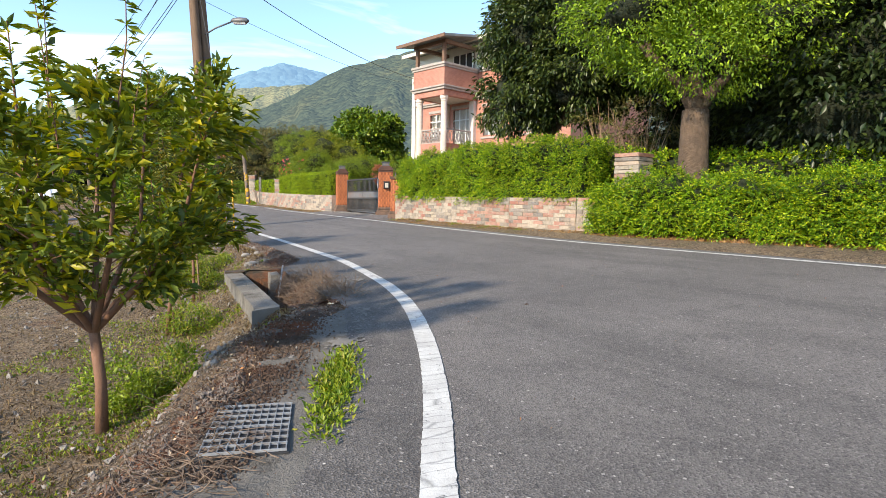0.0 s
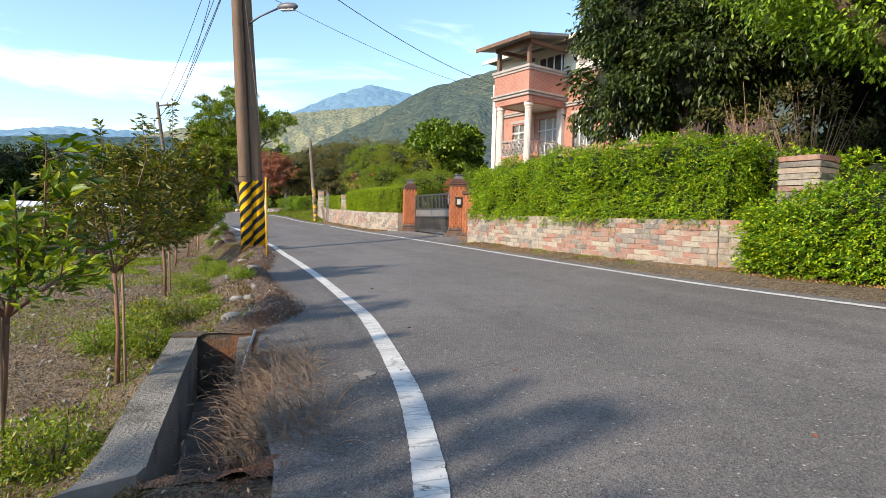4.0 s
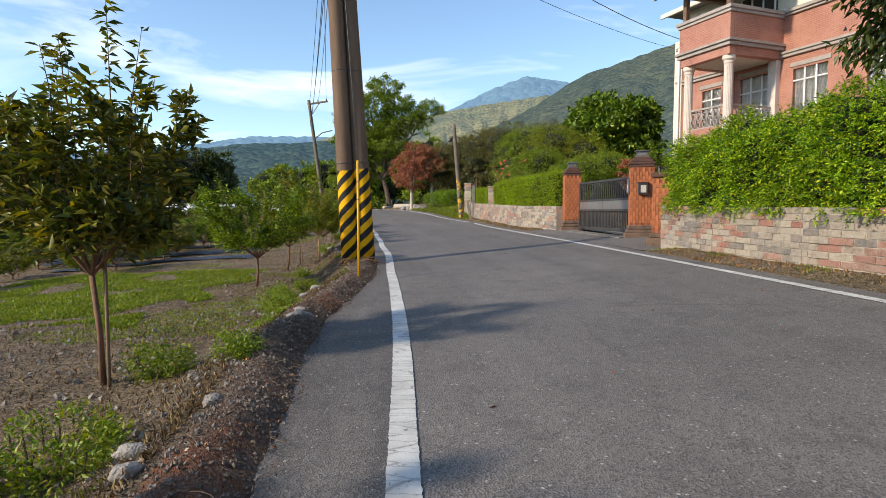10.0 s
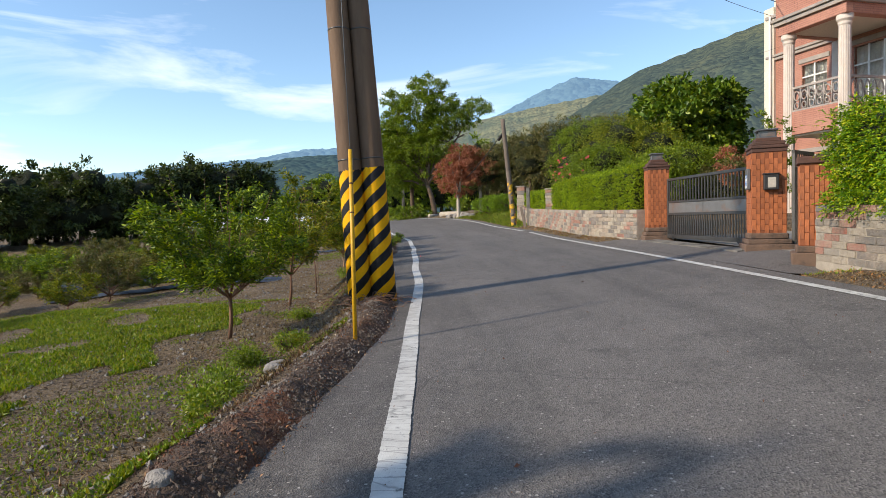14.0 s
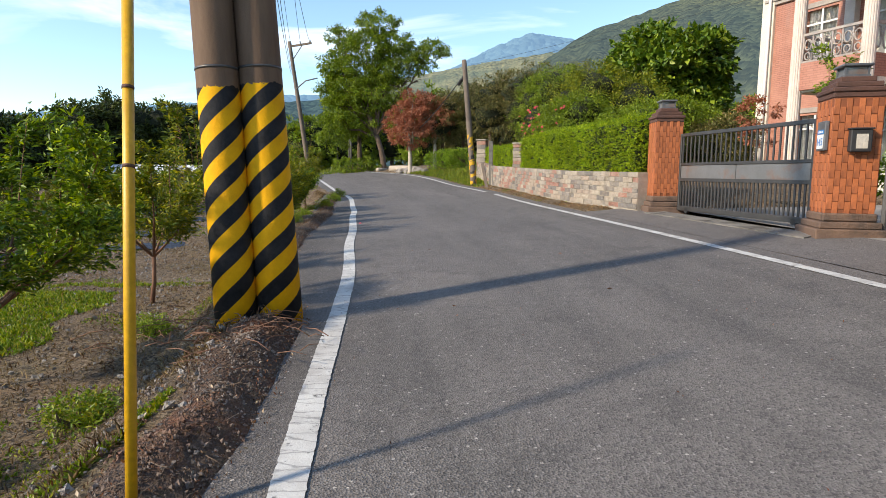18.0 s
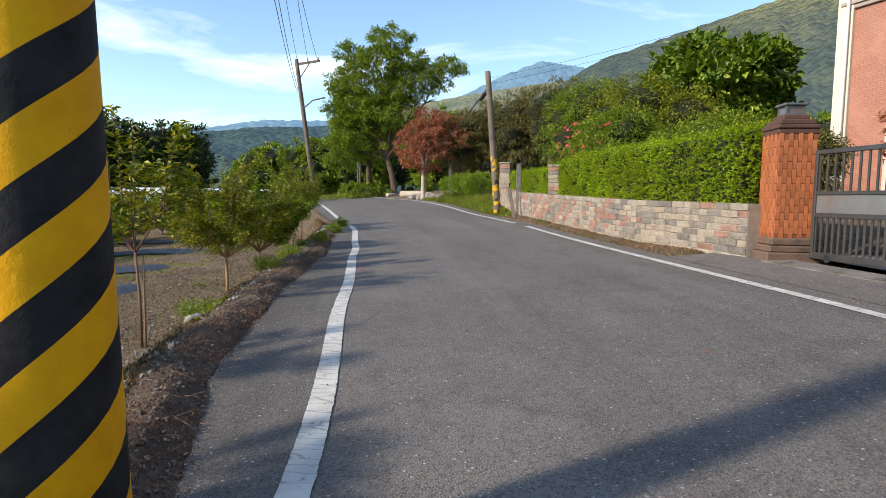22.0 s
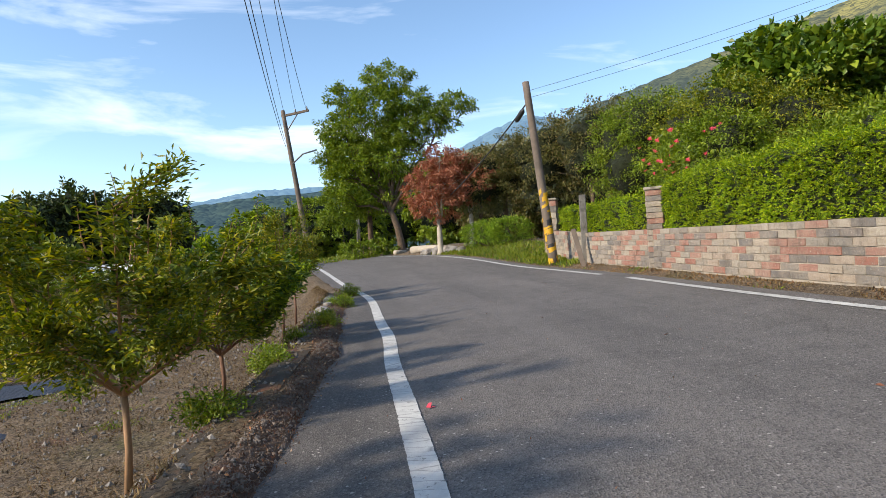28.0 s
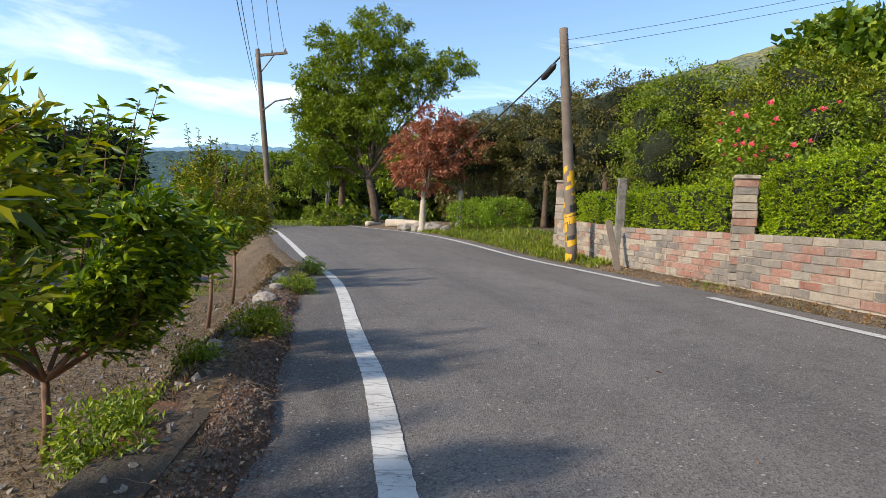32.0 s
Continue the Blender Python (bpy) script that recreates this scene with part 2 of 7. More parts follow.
def paint_line_mat():
    m, n, l, p = node_mat("worn_white_paint")
    nt = m.node_tree
    c = mixed(nt, (0.60, 0.60, 0.57), (0.42, 0.41, 0.39), noise_of(nt, 3.0, 6, 0.7))
    c = mixed(nt, c, (0.12, 0.12, 0.118), noise_of(nt, 16.0, 8, 0.75, 0.58, 0.66))
    co = n.new("ShaderNodeTexCoord")
    v = n.new("ShaderNodeTexVoronoi")
    v.feature = "DISTANCE_TO_EDGE"
    v.inputs["Scale"].default_value = 8.0
    mp = n.new("ShaderNodeMapping")
    mp.inputs["Scale"].default_value = (0.25, 1.5, 1.0)
    wn = n.new("ShaderNodeTexNoise")
    wn.inputs["Scale"].default_value, wn.inputs["Detail"].default_value = 9.0, 6
    l.new(co.outputs["Object"], wn.inputs["Vector"])
    wx = n.new("ShaderNodeMix")
    wx.data_type = "VECTOR"
    wx.inputs["Factor"].default_value = 0.05
    l.new(co.outputs["Object"], wx.inputs[4])
    l.new(wn.outputs["Color"], wx.inputs[5])
    l.new(wx.outputs[1], mp.inputs["Vector"])
    l.new(mp.outputs["Vector"], v.inputs["Vector"])
    mr = n.new("ShaderNodeMapRange")
    mr.inputs["From Min"].default_value, mr.inputs["From Max"].default_value = 0.05, 0.0
    mr.inputs["To Max"].default_value = 0.6
    l.new(v.outputs["Distance"], mr.inputs["Value"])
    c = mixed(nt, c, (0.10, 0.10, 0.10), mr.outputs["Result"])
    l.new(c, p.inputs["Base Color"])
    p.inputs["Roughness"].default_value = 0.7
    bumped(nt, p, noise_of(nt, 60.0, 4, 0.7), 0.3, 0.004)
    return m


def soil_mat():
    m, n, l, p = node_mat("orchard_soil")
    nt = m.node_tree
    c = mixed(nt, (0.160, 0.105, 0.054), (0.320, 0.226, 0.126), noise_of(nt, 0.6, 6, 0.65, 0.35, 0.65))
    c = mixed(nt, c, (0.20, 0.085, 0.042), noise_of(nt, 0.8, 5, 0.6, 0.58, 0.76))
    c = mixed(nt, c, (0.125, 0.125, 0.030), noise_of(nt, 0.35, 7, 0.7, 0.55, 0.70))
    co = n.new("ShaderNodeTexCoord")
    for sc, lo, hi, top, col in ((26.0, 0.60, 0.85, 0.55, (0.33, 0.25, 0.165)), (60.0, 0.62, 0.80, 0.75, (0.41, 0.32, 0.215)), (48.0, 0.42, 0.22, 0.8, (0.035, 0.024, 0.016))):
        v = n.new("ShaderNodeTexVoronoi")
        v.inputs["Scale"].default_value = sc
        l.new(co.outputs["Object"], v.inputs["Vector"])
        bw = n.new("ShaderNodeRGBToBW")
        l.new(v.outputs["Color"], bw.inputs["Color"])
        mr = n.new("ShaderNodeMapRange")
        mr.inputs["From Min"].default_value, mr.inputs["From Max"].default_value, mr.inputs["To Max"].default_value = lo, hi, top
        l.new(bw.outputs["Val"], mr.inputs["Value"])
        c = mixed(nt, c, col, mr.outputs["Result"])
    c = mixed(nt, c, (0.040, 0.028, 0.018), noise_of(nt, 7.0, 7, 0.78, 0.50, 0.70))
    l.new(c, p.inputs["Base Color"])
    p.inputs["Roughness"].default_value = 0.95
    bumped(nt, p, noise_of(nt, 14.0, 8, 0.75, 0.3, 0.7), 1.0, 0.07)
    return m


def stripe_mat():
    """Pole paint: slanting black bands on yellow up to 1.9 m, bare weathered pole above."""
    m, n, l, p = node_mat("striped_pole_paint")
    nt = m.node_tree
    co = n.new("ShaderNodeTexCoord")
    sp = n.new("ShaderNodeSeparateXYZ")
    l.new(co.outputs["Object"], sp.inputs["Vector"])

    def mth(op, a, b=None):
        x = n.new("ShaderNodeMath")
        x.operation = op
        for k, v in ((0, a), (1, b)):
            if v is None:
                continue
            if hasattr(v, "is_linked"):
                l.new(v, x.inputs[k])
            else:
                x.inputs[k].default_value = v
        return x.outputs[0]

    ang = mth("ARCTAN2", sp.outputs["Y"], sp.outputs["X"])
    turn_ = mth("DIVIDE", ang, math.tau)
    zz = mth("DIVIDE", sp.outputs["Z"], 0.30)
    ph = mth("FRACT", mth("ADD", mth("SUBTRACT", zz, mth("MULTIPLY", turn_, 3.0)), 20.0))
    band = mth("GREATER_THAN", ph, 0.5)
    rag = mth("MULTIPLY", noise_of(nt, 14.0, 5, 0.7), 0.03)
    low = mth("LESS_THAN", mth("ADD", sp.outputs["Z"], rag), 2.01)
    yel = mixed(nt, (0.92, 0.47, 0.004), (0.78, 0.37, 0.004), noise_of(nt, 5.0, 6, 0.7))
    blk = mixed(nt, (0.012, 0.012, 0.014), (0.030, 0.030, 0.032), noise_of(nt, 7.0, 6, 0.7))
    con = mixed(nt, (0.20, 0.13, 0.085), (0.115, 0.075, 0.05), noise_of(nt, 3.0, 6, 0.7, 0.35, 0.65, (1, 1, 0.15)))
    c = mixed(nt, yel, blk, band)
    c = mixed(nt, c, (0.16, 0.12, 0.08), noise_of(nt, 26.0, 7, 0.8, 0.66, 0.74))
    c = mixed(nt, con, c, low)
    l.new(c, p.inputs["Base Color"])
    p.inputs["Roughness"].default_value = 0.72
    p.inputs["Specular IOR Level"].default_value = 0.2
    bumped(nt, p, noise_of(nt, 30.0, 5, 0.7), 0.35, 0.004)
    return m


M_ASPHALT = asphalt_mat()
M_SHOULDER = asphalt_mat("shoulder_asphalt", 0.80, 0.8)
M_LINE = paint_line_mat()
M_SOIL = soil_mat()
M_STRIPE = stripe_mat()
M_CONC = surf("weathered_concrete", (0.26, 0.24, 0.21), (0.16, 0.15, 0.13), 0.9, 2.0, 35, 0.8, 0.014, dark=(0.06, 0.052, 0.042), darkscale=2.5)
M_DEBRIS = surf("dark_leaf_litter", (0.095, 0.056, 0.036), (0.155, 0.108, 0.076), 0.95, 2.0, 25, 1.0, 0.03, dark=(0.19, 0.068, 0.028), darkscale=1.6)
M_APRON = surf("stained_concrete", (0.18, 0.168, 0.15), (0.10, 0.092, 0.08), 0.95, 1.7, 55, 0.7, 0.008, dark=(0.05, 0.044, 0.034), darkscale=3.0)
M_GALV = surf("galvanised_steel", (0.40, 0.41, 0.42), (0.30, 0.31, 0.32), 0.5, 5, 60, 0.1, 0.002, metal=0.4, dark=(0.17, 0.11, 0.07), darkscale=3.0)
M_PEBBLE = surf("broken_stone", (0.27, 0.225, 0.19), (0.085, 0.066, 0.053), 0.9, 3.0, 30, 0.5, 0.01, dark=(0.16, 0.065, 0.03), darkscale=1.4)
M_MOSS = surf("mossy_dark_concrete", (0.085, 0.066, 0.048), (0.048, 0.040, 0.030), 0.95, 1.6, 40, 0.8, 0.012, dark=(0.21, 0.075, 0.028), darkscale=1.5)
M_STRAW = surf("grey_dry_stems", (0.23, 0.165, 0.115), (0.12, 0.082, 0.058), 0.95, 9, 60, 0.2, 0.004)
M_DUST = surf("pale_cement_dust", (0.235, 0.220, 0.198), (0.17, 0.158, 0.142), 0.95, 4, 45, 0.4, 0.004)
M_ROCK = surf("pale_rock", (0.34, 0.31, 0.275), (0.22, 0.20, 0.18), 0.85, 3.0, 22, 0.7, 0.015, dark=(0.09, 0.078, 0.062), darkscale=4)
M_STONE_CREAM = stone_mat("cream_sandstone", [(0.38, 0.33, 0.26), (0.30, 0.27, 0.225), (0.44, 0.38, 0.295), (0.37, 0.285, 0.22)])
M_STONE_RED = stone_mat("red_sandstone", [(0.36, 0.155, 0.11), (0.38, 0.20, 0.15), (0.31, 0.12, 0.085), (0.38, 0.24, 0.185)])
M_STONE_GREY = stone_mat("grey_sandstone", [(0.21, 0.195, 0.18), (0.15, 0.14, 0.13), (0.26, 0.235, 0.20), (0.19, 0.165, 0.15)])
M_MORTAR = surf("mortar", (0.45, 0.39, 0.31), (0.30, 0.26, 0.21), 0.95, 4, 40, 0.5, 0.008, dark=(0.12, 0.10, 0.08), darkscale=2.0)
M_TILE = surf("orange_brick_tile", (0.47, 0.150, 0.050), (0.37, 0.108, 0.036), 0.6, 3.0, 50, 0.25, 0.004, dark=(0.20, 0.075, 0.035), darkscale=2.2, rand=0.17)
M_TILEJOINT = surf("brick_joint", (0.27, 0.085, 0.035), (0.20, 0.07, 0.03), 0.9, 5, 50, 0.2, 0.004)
M_CAPSTONE = surf("dark_brick", (0.12, 0.055, 0.038), (0.08, 0.042, 0.032), 0.8, 5, 40, 0.4, 0.006)
M_BASESTONE = surf("brown_stone_plinth", (0.185, 0.115, 0.078), (0.125, 0.082, 0.060), 0.85, 4, 40, 0.6, 0.008, dark=(0.055, 0.042, 0.034), darkscale=3.0)
M_METAL = surf("grey_steel", (0.12, 0.115, 0.11), (0.085, 0.082, 0.08), 0.45, 4, 60, 0.1, 0.002, metal=0.6)
M_PANEL = surf("gate_panel", (0.28, 0.275, 0.27), (0.22, 0.215, 0.21), 0.4, 2, 60, 0.1, 0.002, metal=0.5, dark=(0.30, 0.15, 0.09), darkscale=1.2)
M_LANTERN = surf("lantern_steel", (0.18, 0.18, 0.185), (0.12, 0.12, 0.125), 0.5, 5, 50, 0.2, 0.003, metal=0.3)


def facade_mat():
    """Small salmon wall tiles in courses, with thin darker joints."""
    m, n, l, p = node_mat("salmon_tile")
    nt = m.node_tree
    co = n.new("ShaderNodeTexCoord")
    sp = n.new("ShaderNodeSeparateXYZ")
    l.new(co.outputs["Object"], sp.inputs["Vector"])
    ad = n.new("ShaderNodeMath")
    l.new(sp.outputs["X"], ad.inputs[0])
    l.new(sp.outputs["Y"], ad.inputs[1])
    cb = n.new("ShaderNodeCombineXYZ")
    l.new(ad.outputs[0], cb.inputs["X"])
    l.new(sp.outputs["Z"], cb.inputs["Y"])
    b = n.new("ShaderNodeTexBrick")
    b.inputs["Scale"].default_value = 1.0
    b.inputs["Brick Width"].default_value, b.inputs["Row Height"].default_value = 0.23, 0.07
    b.inputs["Mortar Size"].default_value = 0.008
    b.inputs["Color1"].default_value, b.inputs["Color2"].default_value = (0.43, 0.195, 0.135, 1), (0.37, 0.16, 0.108, 1)
    b.inputs["Mortar"].default_value = (0.24, 0.11, 0.08, 1)
    l.new(cb.outputs["Vector"], b.inputs["Vector"])
    c = mixed(nt, b.outputs["Color"], (0.47, 0.235, 0.165), noise_of(nt, 0.8, 5, 0.65, 0.45, 0.75))
    c = mixed(nt, c, (0.33, 0.19, 0.15), noise_of(nt, 1.4, 6, 0.7, 0.6, 0.85, (1, 1, 0.25)))
    l.new(c, p.inputs["Base Color"])
    p.inputs["Roughness"].default_value = 0.6
    bumped(nt, p, b.outputs["Fac"], -0.3, 0.006)
    return m


M_PINK = facade_mat()
M_CREAM = surf("cream_render", (0.76, 0.71, 0.60), (0.68, 0.63, 0.53), 0.8, 0.8, 30, 0.2, 0.004)
M_COLUMN = surf("pale_granite", (0.72, 0.63, 0.55), (0.62, 0.53, 0.46), 0.7, 4, 60, 0.15, 0.003)
M_TRIM = surf("grey_cornice", (0.42, 0.37, 0.33), (0.32, 0.28, 0.25), 0.7, 3, 40, 0.2, 0.004)
M_WHITE = surf("white_window_frame", (0.78, 0.78, 0.76), (0.70, 0.70, 0.68), 0.45, 3, 0, 0.0)
M_ROOF = surf("roof_sheet", (0.24, 0.25, 0.25), (0.17, 0.18, 0.18), 0.6, 1.5, 30, 0.3, 0.006)
M_WOOD = surf("brown_eave_wood", (0.20, 0.115, 0.07), (0.13, 0.075, 0.05), 0.7, 3, 30, 0.3, 0.004)
M_CURTAIN = surf("pale_curtain", (0.62, 0.57, 0.48), (0.48, 0.44, 0.38), 0.9, 6, 20, 0.3, 0.02)
# Colour of solid panels that stand for openings into unlit rooms.
M_DARK = surf("unlit_room_shade", (0.05, 0.045, 0.04), (0.035, 0.032, 0.03), 0.9, 2, 20, 0.1, 0.01)
M_YELLOW = surf("yellow_guard", (0.72, 0.40, 0.01), (0.60, 0.32, 0.01), 0.45, 6, 40, 0.15, 0.003)
M_POLEWOOD = surf("grey_wooden_pole", (0.20, 0.155, 0.12), (0.12, 0.095, 0.075), 0.85, 3, 30, 0.5, 0.006)
M_BLACK = surf("black_cable", (0.025, 0.025, 0.027), (0.04, 0.04, 0.04), 0.6, 4, 40, 0.1, 0.002)
M_BARK = surf("grey_brown_bark", (0.17, 0.115, 0.075), (0.09, 0.062, 0.043), 0.9, 5, 25, 0.9, 0.02)
M_BARKR = surf("reddish_bark", (0.23, 0.115, 0.065), (0.16, 0.085, 0.055), 0.8, 7, 40, 0.4, 0.006)
M_BARKT = surf("tan_smooth_bark", (0.42, 0.24, 0.12), (0.30, 0.17, 0.09), 0.7, 6, 30, 0.3, 0.004)
# Solid cores of crowns and hedges: shade between leaves, put into dark colours.
M_CORE = surf("crown_gap_shade", (0.020, 0.028, 0.009), (0.010, 0.015, 0.005), 0.95, 3, 12, 0.8, 0.05)
M_GARDENCORE = surf("garden_gap_shade", (0.030, 0.040, 0.010), (0.016, 0.022, 0.007), 0.95, 4, 16, 1.0, 0.05)
M_HEDGECORE = surf("hedge_gap_shade", (0.034, 0.050, 0.008), (0.016, 0.024, 0.006), 0.95, 6, 22, 1.0, 0.05)
M_DRY = surf("dry_twigs", (0.30, 0.20, 0.12), (0.20, 0.13, 0.08), 0.95, 5, 40, 0.2, 0.005)
M_WHITESTONE = surf("bleached_log", (0.52, 0.45, 0.36), (0.40, 0.34, 0.27), 0.9, 3, 30, 0.5, 0.01)
M_MULCH = surf("black_mulch_film", (0.030, 0.038, 0.058), (0.016, 0.021, 0.034), 0.6, 1.5, 12, 0.6, 0.03)
M_PAPER = surf("paper_white", (0.75, 0.76, 0.76), (0.68, 0.69, 0.70), 0.6, 5, 0, 0.0)
M_BLUE = surf("plate_blue", (0.05, 0.22, 0.55), (0.05, 0.20, 0.5), 0.4, 5, 0, 0.0)
M_TERRACE = surf("grey_paving", (0.32, 0.30, 0.27), (0.22, 0.21, 0.19), 0.85, 1.5, 40, 0.3, 0.005)

L_HEDGE = leaf_mat("hedge_leaf", [(0.036, 0.098, 0.008), (0.105, 0.225, 0.010), (0.25, 0.385, 0.012), (0.52, 0.54, 0.018)], 0.45)
L_HEDGE2 = leaf_mat("clipped_hedge_leaf", [(0.062, 0.125, 0.008), (0.165, 0.275, 0.010), (0.32, 0.43, 0.012), (0.54, 0.58, 0.017)], 0.48)
L_PEACH = leaf_mat("orchard_leaf", [(0.055, 0.085, 0.012), (0.115, 0.155, 0.016), (0.20, 0.23, 0.018), (0.42, 0.36, 0.020)], 0.42)
L_ORCH = leaf_mat("fresh_orchard_leaf", [(0.042, 0.085, 0.013), (0.09, 0.15, 0.018), (0.16, 0.23, 0.020), (0.40, 0.47, 0.022)], 0.42)
L_PALE = leaf_mat("pale_dry_leaf", [(0.40, 0.26, 0.15), (0.52, 0.43, 0.33), (0.32, 0.13, 0.06), (0.46, 0.23, 0.10)], 0.1, 0.8)
L_BANK = leaf_mat("bank_litter", [(0.05, 0.025, 0.015), (0.10, 0.05, 0.03), (0.17, 0.11, 0.07), (0.14, 0.045, 0.02)], 0.1, 0.9)
L_DARKORCH = leaf_mat("dark_orchard_leaf", [(0.042, 0.058, 0.015), (0.08, 0.10, 0.020), (0.16, 0.165, 0.026), (0.29, 0.23, 0.032)], 0.38)
L_CAMPHOR = leaf_mat("light_tree_leaf", [(0.05, 0.10, 0.012), (0.13, 0.22, 0.018), (0.22, 0.33, 0.022), (0.34, 0.46, 0.03)], 0.4)
L_DARK = leaf_mat("dark_tree_leaf", [(0.014, 0.026, 0.008), (0.03, 0.05, 0.012), (0.055, 0.08, 0.016), (0.10, 0.125, 0.025)], 0.25, 0.38)
L_BROAD = leaf_mat("broad_leaf", [(0.05, 0.095, 0.014), (0.085, 0.15, 0.018), (0.13, 0.20, 0.02), (0.26, 0.31, 0.025)], 0.25, 0.4)
L_RED = leaf_mat("dead_red_leaf", [(0.26, 0.08, 0.045), (0.38, 0.13, 0.075), (0.44, 0.19, 0.11), (0.32, 0.16, 0.10)], 0.25, 0.7)
L_OLIVE = leaf_mat("olive_leaf", [(0.06, 0.065, 0.017), (0.10, 0.105, 0.026), (0.16, 0.15, 0.04), (0.23, 0.17, 0.07)], 0.25)
L_TALL = leaf_mat("roadside_tree_leaf", [(0.085, 0.13, 0.012), (0.13, 0.19, 0.014), (0.19, 0.265, 0.017), (0.29, 0.35, 0.022)], 0.35)
L_GROVE = leaf_mat("grove_leaf", [(0.022, 0.035, 0.010), (0.04, 0.06, 0.014), (0.065, 0.09, 0.018), (0.11, 0.13, 0.03)], 0.25)
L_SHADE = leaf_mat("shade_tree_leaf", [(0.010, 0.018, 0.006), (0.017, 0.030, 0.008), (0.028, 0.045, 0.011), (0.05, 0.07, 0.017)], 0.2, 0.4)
L_GARDEN = leaf_mat("garden_leaf", [(0.07, 0.10, 0.012), (0.13, 0.17, 0.014), (0.22, 0.25, 0.018), (0.38, 0.36, 0.025)], 0.38)
L_RUST = leaf_mat("rusty_dry_leaf", [(0.26, 0.12, 0.05), (0.34, 0.19, 0.075), (0.18, 0.085, 0.04), (0.40, 0.27, 0.13)], 0.15, 0.8)
L_GRASS = leaf_mat("grass_blade", [(0.070, 0.125, 0.012), (0.135, 0.205, 0.015), (0.215, 0.275, 0.02), (0.31, 0.28, 0.045)], 0.45)
L_DRYGRASS = leaf_mat("dry_grass_blade", [(0.050, 0.030, 0.018), (0.17, 0.115, 0.055), (0.33, 0.25, 0.135), (0.13, 0.055, 0.028)], 0.2, 0.8)
L_FLOWER = leaf_mat("pink_petal", [(0.55, 0.03, 0.05), (0.68, 0.07, 0.11), (0.75, 0.14, 0.17), (0.5, 0.02, 0.04)], 0.3)
L_FALLEN = leaf_mat("fallen_leaf", [(0.13, 0.07, 0.04), (0.19, 0.11, 0.06), (0.17, 0.06, 0.035), (0.10, 0.06, 0.035)], 0.1, 0.8)


def hill_mat(name, a, b, c, crown, haze_glow, haze_strength, grass=None):
    """A wooded hillside: tree crowns of that breadth in metres, mottled greens, clearings of colour c; grass: colour of
    an open upper slope towards +x. The faint emission paints the blue haze of the air between."""
    m, n, l, p = node_mat(name)
    nt = m.node_tree
    x = mixed(nt, a, b, noise_of(nt, 0.35 / crown, 8, 0.7, 0.38, 0.62))
    x = mixed(nt, x, c, noise_of(nt, 0.05 / crown, 6, 0.65, 0.52, 0.66))
    co = n.new("ShaderNodeTexCoord")
    if grass:
        sp = n.new("ShaderNodeSeparateXYZ")
        l.new(co.outputs["Object"], sp.inputs["Vector"])
        f = None
        for axis, lo, hi in (("X", 120, 330), ("Z", 150, 235)):
            r = n.new("ShaderNodeMapRange")
            r.inputs["From Min"].default_value, r.inputs["From Max"].default_value = lo, hi
            l.new(sp.outputs[axis], r.inputs["Value"])
            if f is None:
                f = r.outputs["Result"]
            else:
                mu = n.new("ShaderNodeMath")
                mu.operation = "MULTIPLY"
                l.new(f, mu.inputs[0])
                l.new(r.outputs["Result"], mu.inputs[1])
                f = mu.outputs[0]
        mu = n.new("ShaderNodeMath")
        mu.operation = "MULTIPLY"
        l.new(f, mu.inputs[0])
        l.new(noise_of(nt, 0.02, 6, 0.6, 0.3, 0.5), mu.inputs[1])
        x = mixed(nt, x, grass, mu.outputs[0])
    v = n.new("ShaderNodeTexVoronoi")
    v.inputs["Scale"].default_value = 1.0 / crown
    l.new(co.outputs["Object"], v.inputs["Vector"])
    bw = n.new("ShaderNodeRGBToBW")
    l.new(v.outputs["Color"], bw.inputs["Color"])
    r = n.new("ShaderNodeMapRange")
    r.inputs["From Min"].default_value, r.inputs["From Max"].default_value, r.inputs["To Max"].default_value = 0.60, 0.28, 0.62
    l.new(bw.outputs["Val"], r.inputs["Value"])
    x = mixed(nt, x, tuple(q * 0.35 for q in a), r.outputs["Result"])
    inv = n.new("ShaderNodeMath")
    inv.operation = "SUBTRACT"
    inv.inputs[0].default_value = 1.0
    l.new(v.outputs["Distance"], inv.inputs[1])
    bumped(nt, p, inv.outputs[0], 0.8, crown * 0.7)
    l.new(x, p.inputs["Base Color"])
    p.inputs["Roughness"].default_value = 1.0
    p.inputs["Specular IOR Level"].default_value = 0.0
    p.inputs["Emission Color"].default_value = (*haze_glow, 1)
    p.inputs["Emission Strength"].default_value = haze_strength
    return m


# The hills' emission paints distance haze; far base colours are tinted blue for it.
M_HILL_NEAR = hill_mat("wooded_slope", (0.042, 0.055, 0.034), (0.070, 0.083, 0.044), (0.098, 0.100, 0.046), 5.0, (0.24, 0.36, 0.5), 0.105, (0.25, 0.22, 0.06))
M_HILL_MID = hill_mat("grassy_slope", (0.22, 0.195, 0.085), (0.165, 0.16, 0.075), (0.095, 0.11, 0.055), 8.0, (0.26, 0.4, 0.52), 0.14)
M_HILL_FAR = hill_mat("hazy_mountain", (0.06, 0.09, 0.09), (0.05, 0.08, 0.08), (0.08, 0.10, 0.09), 30.0, (0.24, 0.42, 0.66), 0.40)
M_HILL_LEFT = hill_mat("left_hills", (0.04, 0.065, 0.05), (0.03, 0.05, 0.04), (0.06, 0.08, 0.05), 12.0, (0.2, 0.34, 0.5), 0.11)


# ---- plan of the road and ground ----
def smooth(a, b, v):
    s = min(1.0, max(0.0, (v - a) / (b - a)))
    return s * s * (3 - 2 * s)


